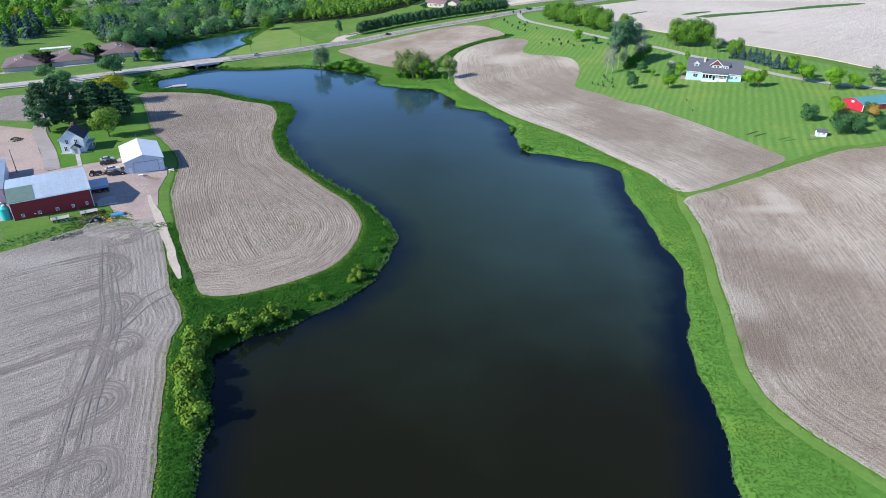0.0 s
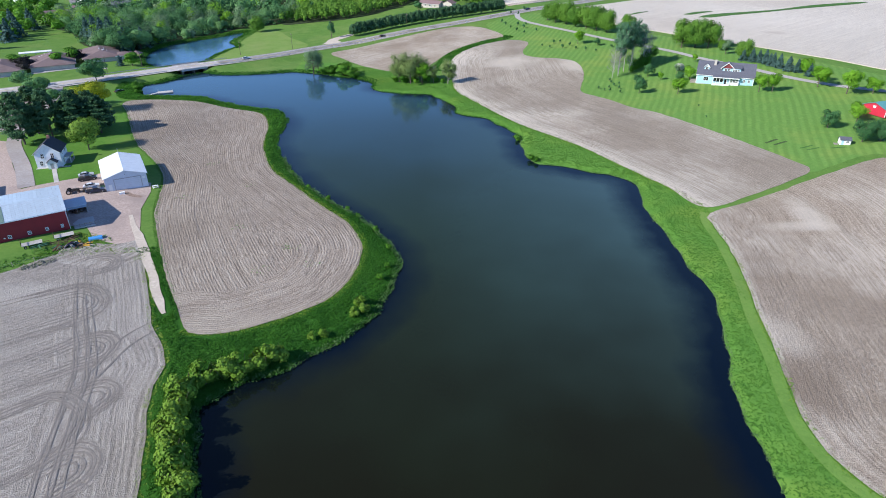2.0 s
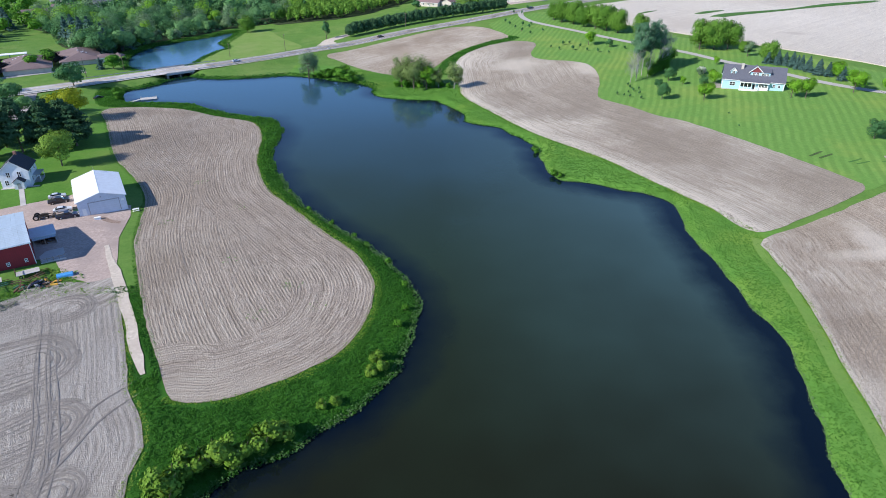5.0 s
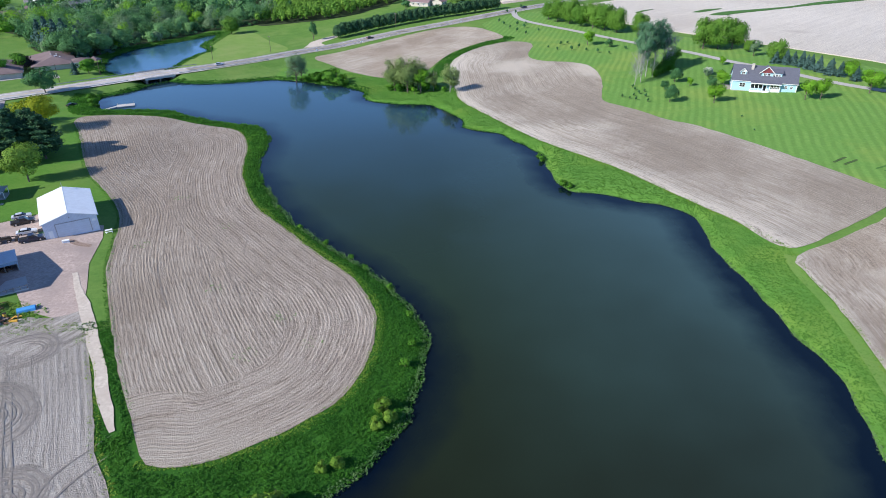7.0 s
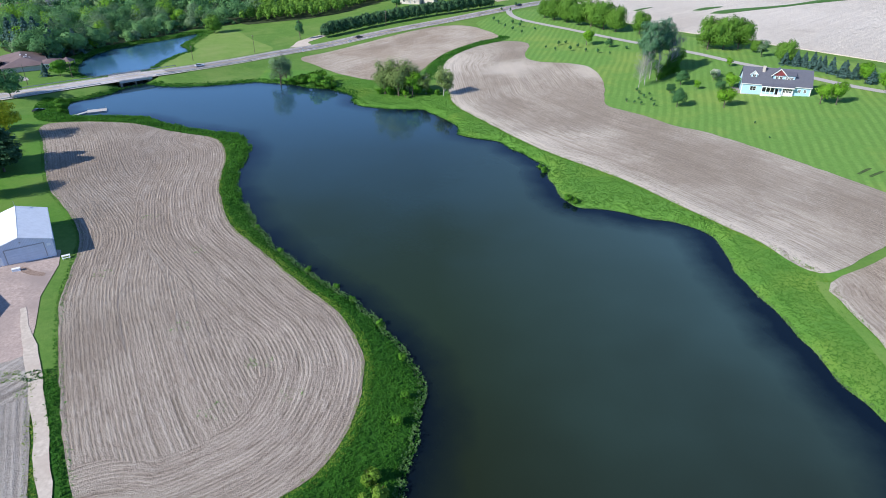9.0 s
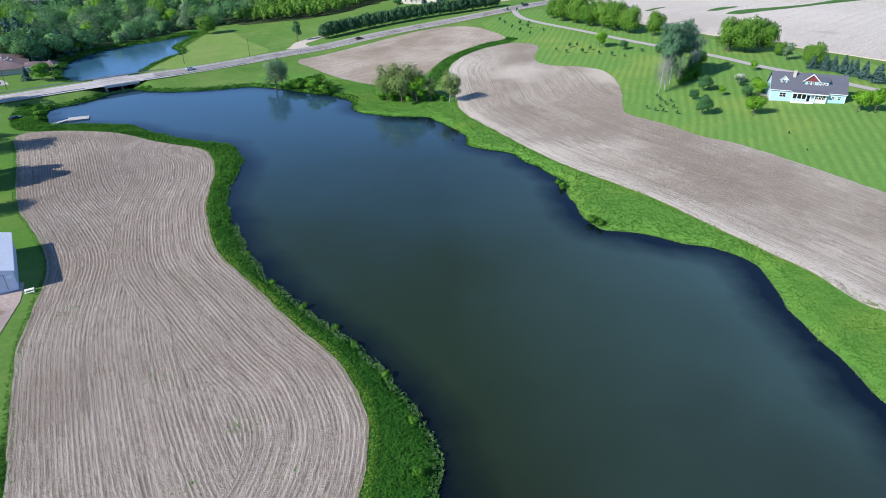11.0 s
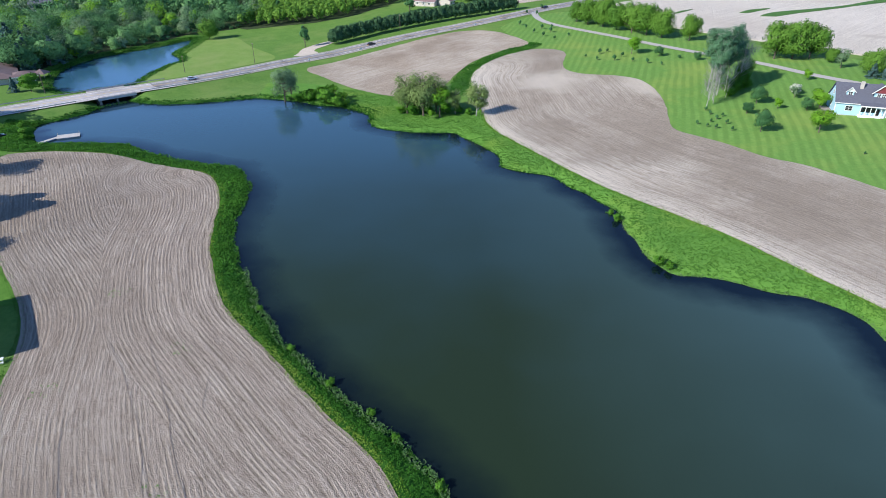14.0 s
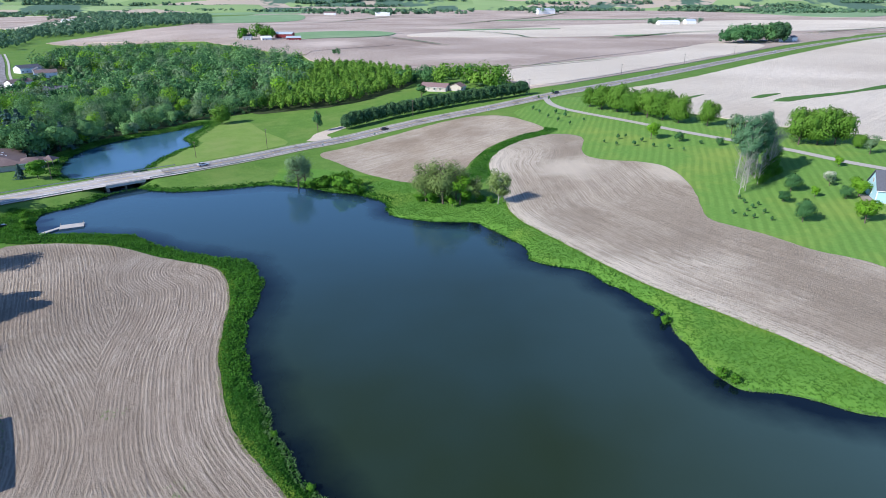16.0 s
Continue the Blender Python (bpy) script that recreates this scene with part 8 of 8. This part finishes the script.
# ---- bank vegetation: rank grass and weeds between water and fields ----
def bank_cover(name, xr, yr, density, reach, material, label, low, high, size, seed, others, shore=LAKE, inner=-0.9, closed=True, tone=1.0, lump=9.0, clear=0.4, slim=0.6):
    """Low rank plants in a band along a shore or beside a line, clear of the fields and the road."""
    rng = np.random.default_rng(seed)
    n = int((xr[1] - xr[0]) * (yr[1] - yr[0]) * density)
    x, y = rng.uniform(*xr, n), rng.uniform(*yr, n)
    d = signed(shore, x, y) if closed else line_distance(shore, x, y, False)
    keep = (d > inner) & (d < reach)
    x, y, d = x[keep], y[keep], d[keep]
    for line in others:
        out = signed(line, x, y) > clear
        x, y, d = x[out], y[out], d[out]
    off = line_distance(ROAD_LINE, x, y, False) > 9.5
    x, y, d = x[off], y[off], d[off]
    z = np.maximum(ground_height(x, y), 0.0)
    k = 5
    tall = rng.uniform(low, high, x.size) * (0.55 + 0.9 * np.array([abs(noise.noise(Vector((a / lump, b / lump, seed)))) for a, b in zip(x, y)]))
    C = np.repeat(np.column_stack([x, y, z]), k, axis=0)
    H = np.repeat(tall, k)
    C[:, :2] += rng.normal(size=(len(C), 2)) * 0.45 * size
    C[:, 2] += H * rng.uniform(0.1, 0.95, len(C))
    N = rng.normal(size=(len(C), 3)) * 0.5 + np.array([-0.15, -0.15, 0.9])
    T = tone * np.repeat(np.array([0.5 * noise.noise(Vector((a / 6.0, b / 6.0, 2))) + 0.22 * noise.noise(Vector((a / 1.6, b / 1.6, 5))) for a, b in zip(x, y)]), k)
    me = leaf_mesh(name, C, N, rng.uniform(0.55, 1.2, len(C)) * size, material, T, slim)
    return tagged(new(name, me), label, "grass", kind="stuff")


FIELD_LINES = [spline(EDGE_PENINSULA + BACK_PENINSULA, True, 4.0), spline(FIELD_WEST, True, 4.0), spline(EDGE_EAST + [(300, 5)], True, 4.0), spline(EDGE_MID + TOP_MID, True, 4.0), spline(FIELD_ROADSIDE, True, 4.0)]
bank_cover("bank_weeds_1", (-110, 0), (12, 230), 9.0, 31, M_WEED, "deep green rank weeds on the west bank", 0.2, 0.85, 0.27, 1, FIELD_LINES, tone=0.75, lump=4.0, clear=1.0, slim=0.42)
bank_cover("bank_weeds_2", (-170, -62), (230, 345), 5.5, 11, M_WEED, "deep green weeds fringing the upper lake", 0.3, 1.3, 0.36, 2, FIELD_LINES, lump=4.0)
bank_cover("bank_grass_1", (25, 100), (12, 215), 6.0, 18, M_WEED_LIGHT, "light green tall grass on the east bank", 0.02, 0.20, 0.20, 3, FIELD_LINES, inner=0.0, tone=0.6, lump=5.0)
bank_cover("bank_grass_2", (-62, 80), (205, 400), 3.6, 22, M_WEED_LIGHT, "light green tall grass on the north-east bank", 0.03, 0.26, 0.28, 4, FIELD_LINES, inner=0.0, tone=0.6, lump=5.0)
bank_cover("reeds_1", (-60, 0), (70, 235), 5.0, 0.5, M_REED, "pale grey-green reeds in the water along the west bank", 0.3, 1.7, 0.26, 11, [], inner=-1.1, lump=3.5)
bank_cover("reeds_2", (25, 80), (30, 260), 7.0, 0.45, M_REED, "thin pale reeds at the eastern waterline", 0.1, 0.7, 0.18, 12, [], inner=-0.25, lump=5.0)
bank_cover("reeds_3", (-60, 80), (255, 375), 3.5, 0.5, M_WEED, "dark sedge at the northern waterline", 0.15, 0.8, 0.3, 13, [], inner=-0.5, lump=5.0)
bank_cover("bank_grass_3", (-170, -35), (318, 400), 2.0, 3.2, M_WEED, "tall reeds and grass at the northern waterline", 0.4, 1.1, 0.45, 5, FIELD_LINES)
bank_cover("pond_meadow", (-200, -140), (425, 525), 3.0, 8.5, M_WEED_LIGHT, "bright green sedge meadow on the far side of the pond", 0.2, 0.7, 0.4, 21, FIELD_LINES, POND_LINE, 0.5)
bank_cover("pond_fringe", (-215, -125), (385, 530), 2.0, 3.5, M_WEED, "rank green fringe round the pond", 0.4, 1.3, 0.5, 6, FIELD_LINES, POND_LINE)
track_line = spline([(-80.5, 157)] + TRACK[6:], False, 2.0)
bank_cover("track_verge", (-100, -50), (115, 172), 8.0, 4.6, M_WEED, "thick green weeds along both sides of the farm track", 0.2, 0.9, 0.27, 7, FIELD_LINES, track_line, 1.45, False)
waterway = spline([(0, 368), (3, 384), (10, 402), (20, 415), (31, 425.5), (43, 436)], False, 2.0)
bank_cover("waterway_grass", (-12, 55), (355, 448), 3.5, 5.0, M_WEED, "tall green grass in the waterway between fields", 0.3, 0.8, 0.45, 8, FIELD_LINES, waterway, -1.0, False)
bank_cover("yard_weeds", (-128, -92), (140, 172), 1.6, 3.2, M_WEED_LIGHT, "untidy weeds round the parked implements", 0.2, 0.7, 0.35, 9, FIELD_LINES[:2], spline([(-118, 146), (-110, 153), (-103, 160), (-96, 165)], False, 2.0), -1.0, False)
for k, (x, y) in enumerate(((-43, 161), (-84, 195), (-48, 149), (-83.5, 224), (-66, 205), (-60, 173), (-36, 152))):
    ring = spline([(x - 1.5, y - 0.8), (x + 1.2, y - 1.2), (x + 1.6, y + 0.9), (x - 1.0, y + 1.3)], True, 1.0)
    bank_cover("weed_patch_%d" % (k + 1), (x - 3, x + 3), (y - 3, y + 3), 1.6, 0.8, M_WEED_LIGHT, "sparse green weeds coming up in the tilled soil", 0.1, 0.3, 0.3, 30 + k, [], ring, -9.0)

# ragged dry grass where the fields end
for k, (line, material, label) in enumerate(((guide_a, M_DRYEDGE, "yellowing grass along the edge of the tilled field"), (west_edge, M_DRYEDGE, "ragged grass along the rutted field"), (guide_c, M_DRYEDGE, "ragged grass along the dry field"), (guide_d, M_DRYEDGE, "ragged grass between bank and tilled field"), (guide_back, M_WEED_LIGHT, "ragged grass between track and field"))):
    lo, hi = line.min(0), line.max(0)
    bank_cover("field_edge_grass_%d" % (k + 1), (lo[0] - 2, hi[0] + 2), (max(lo[1], 55), hi[1] + 2), 9.0 if k == 0 else 6.0, 1.7 if k == 0 else 0.9, material, label, 0.08, 0.34, 0.22, 50 + k, FIELD_LINES[:1] if k == 0 else [], line, -1.0, False, clear=-0.5)
for k, (x, y, rx, ry) in enumerate(((-87.4, 159.4, 3.2, 1.2), (-92.6, 160.6, 3.0, 1.6), (-96.9, 158.4, 3.4, 1.4), (-101.2, 167.6, 3.2, 1.4), (-81.6, 156.6, 0.8, 2.2), (-98.5, 163.4, 2.8, 1.8), (-104.5, 156.5, 3.0, 1.6))):
    ring = spline([(x - rx, y - 0.4 * ry), (x - 0.2 * rx, y - ry), (x + rx, y - 0.2 * ry), (x + 0.7 * rx, y + 0.9 * ry), (x - 0.6 * rx, y + ry)], True, 1.0)
    bank_cover("yard_weed_patch_%d" % (k + 1), (x - 5, x + 5), (y - 4, y + 4), 5.0, 0.7, M_DRYEDGE, "thin yellowish weeds on the bare yard edge", 0.08, 0.35, 0.28, 90 + k, [], ring, -9.0)
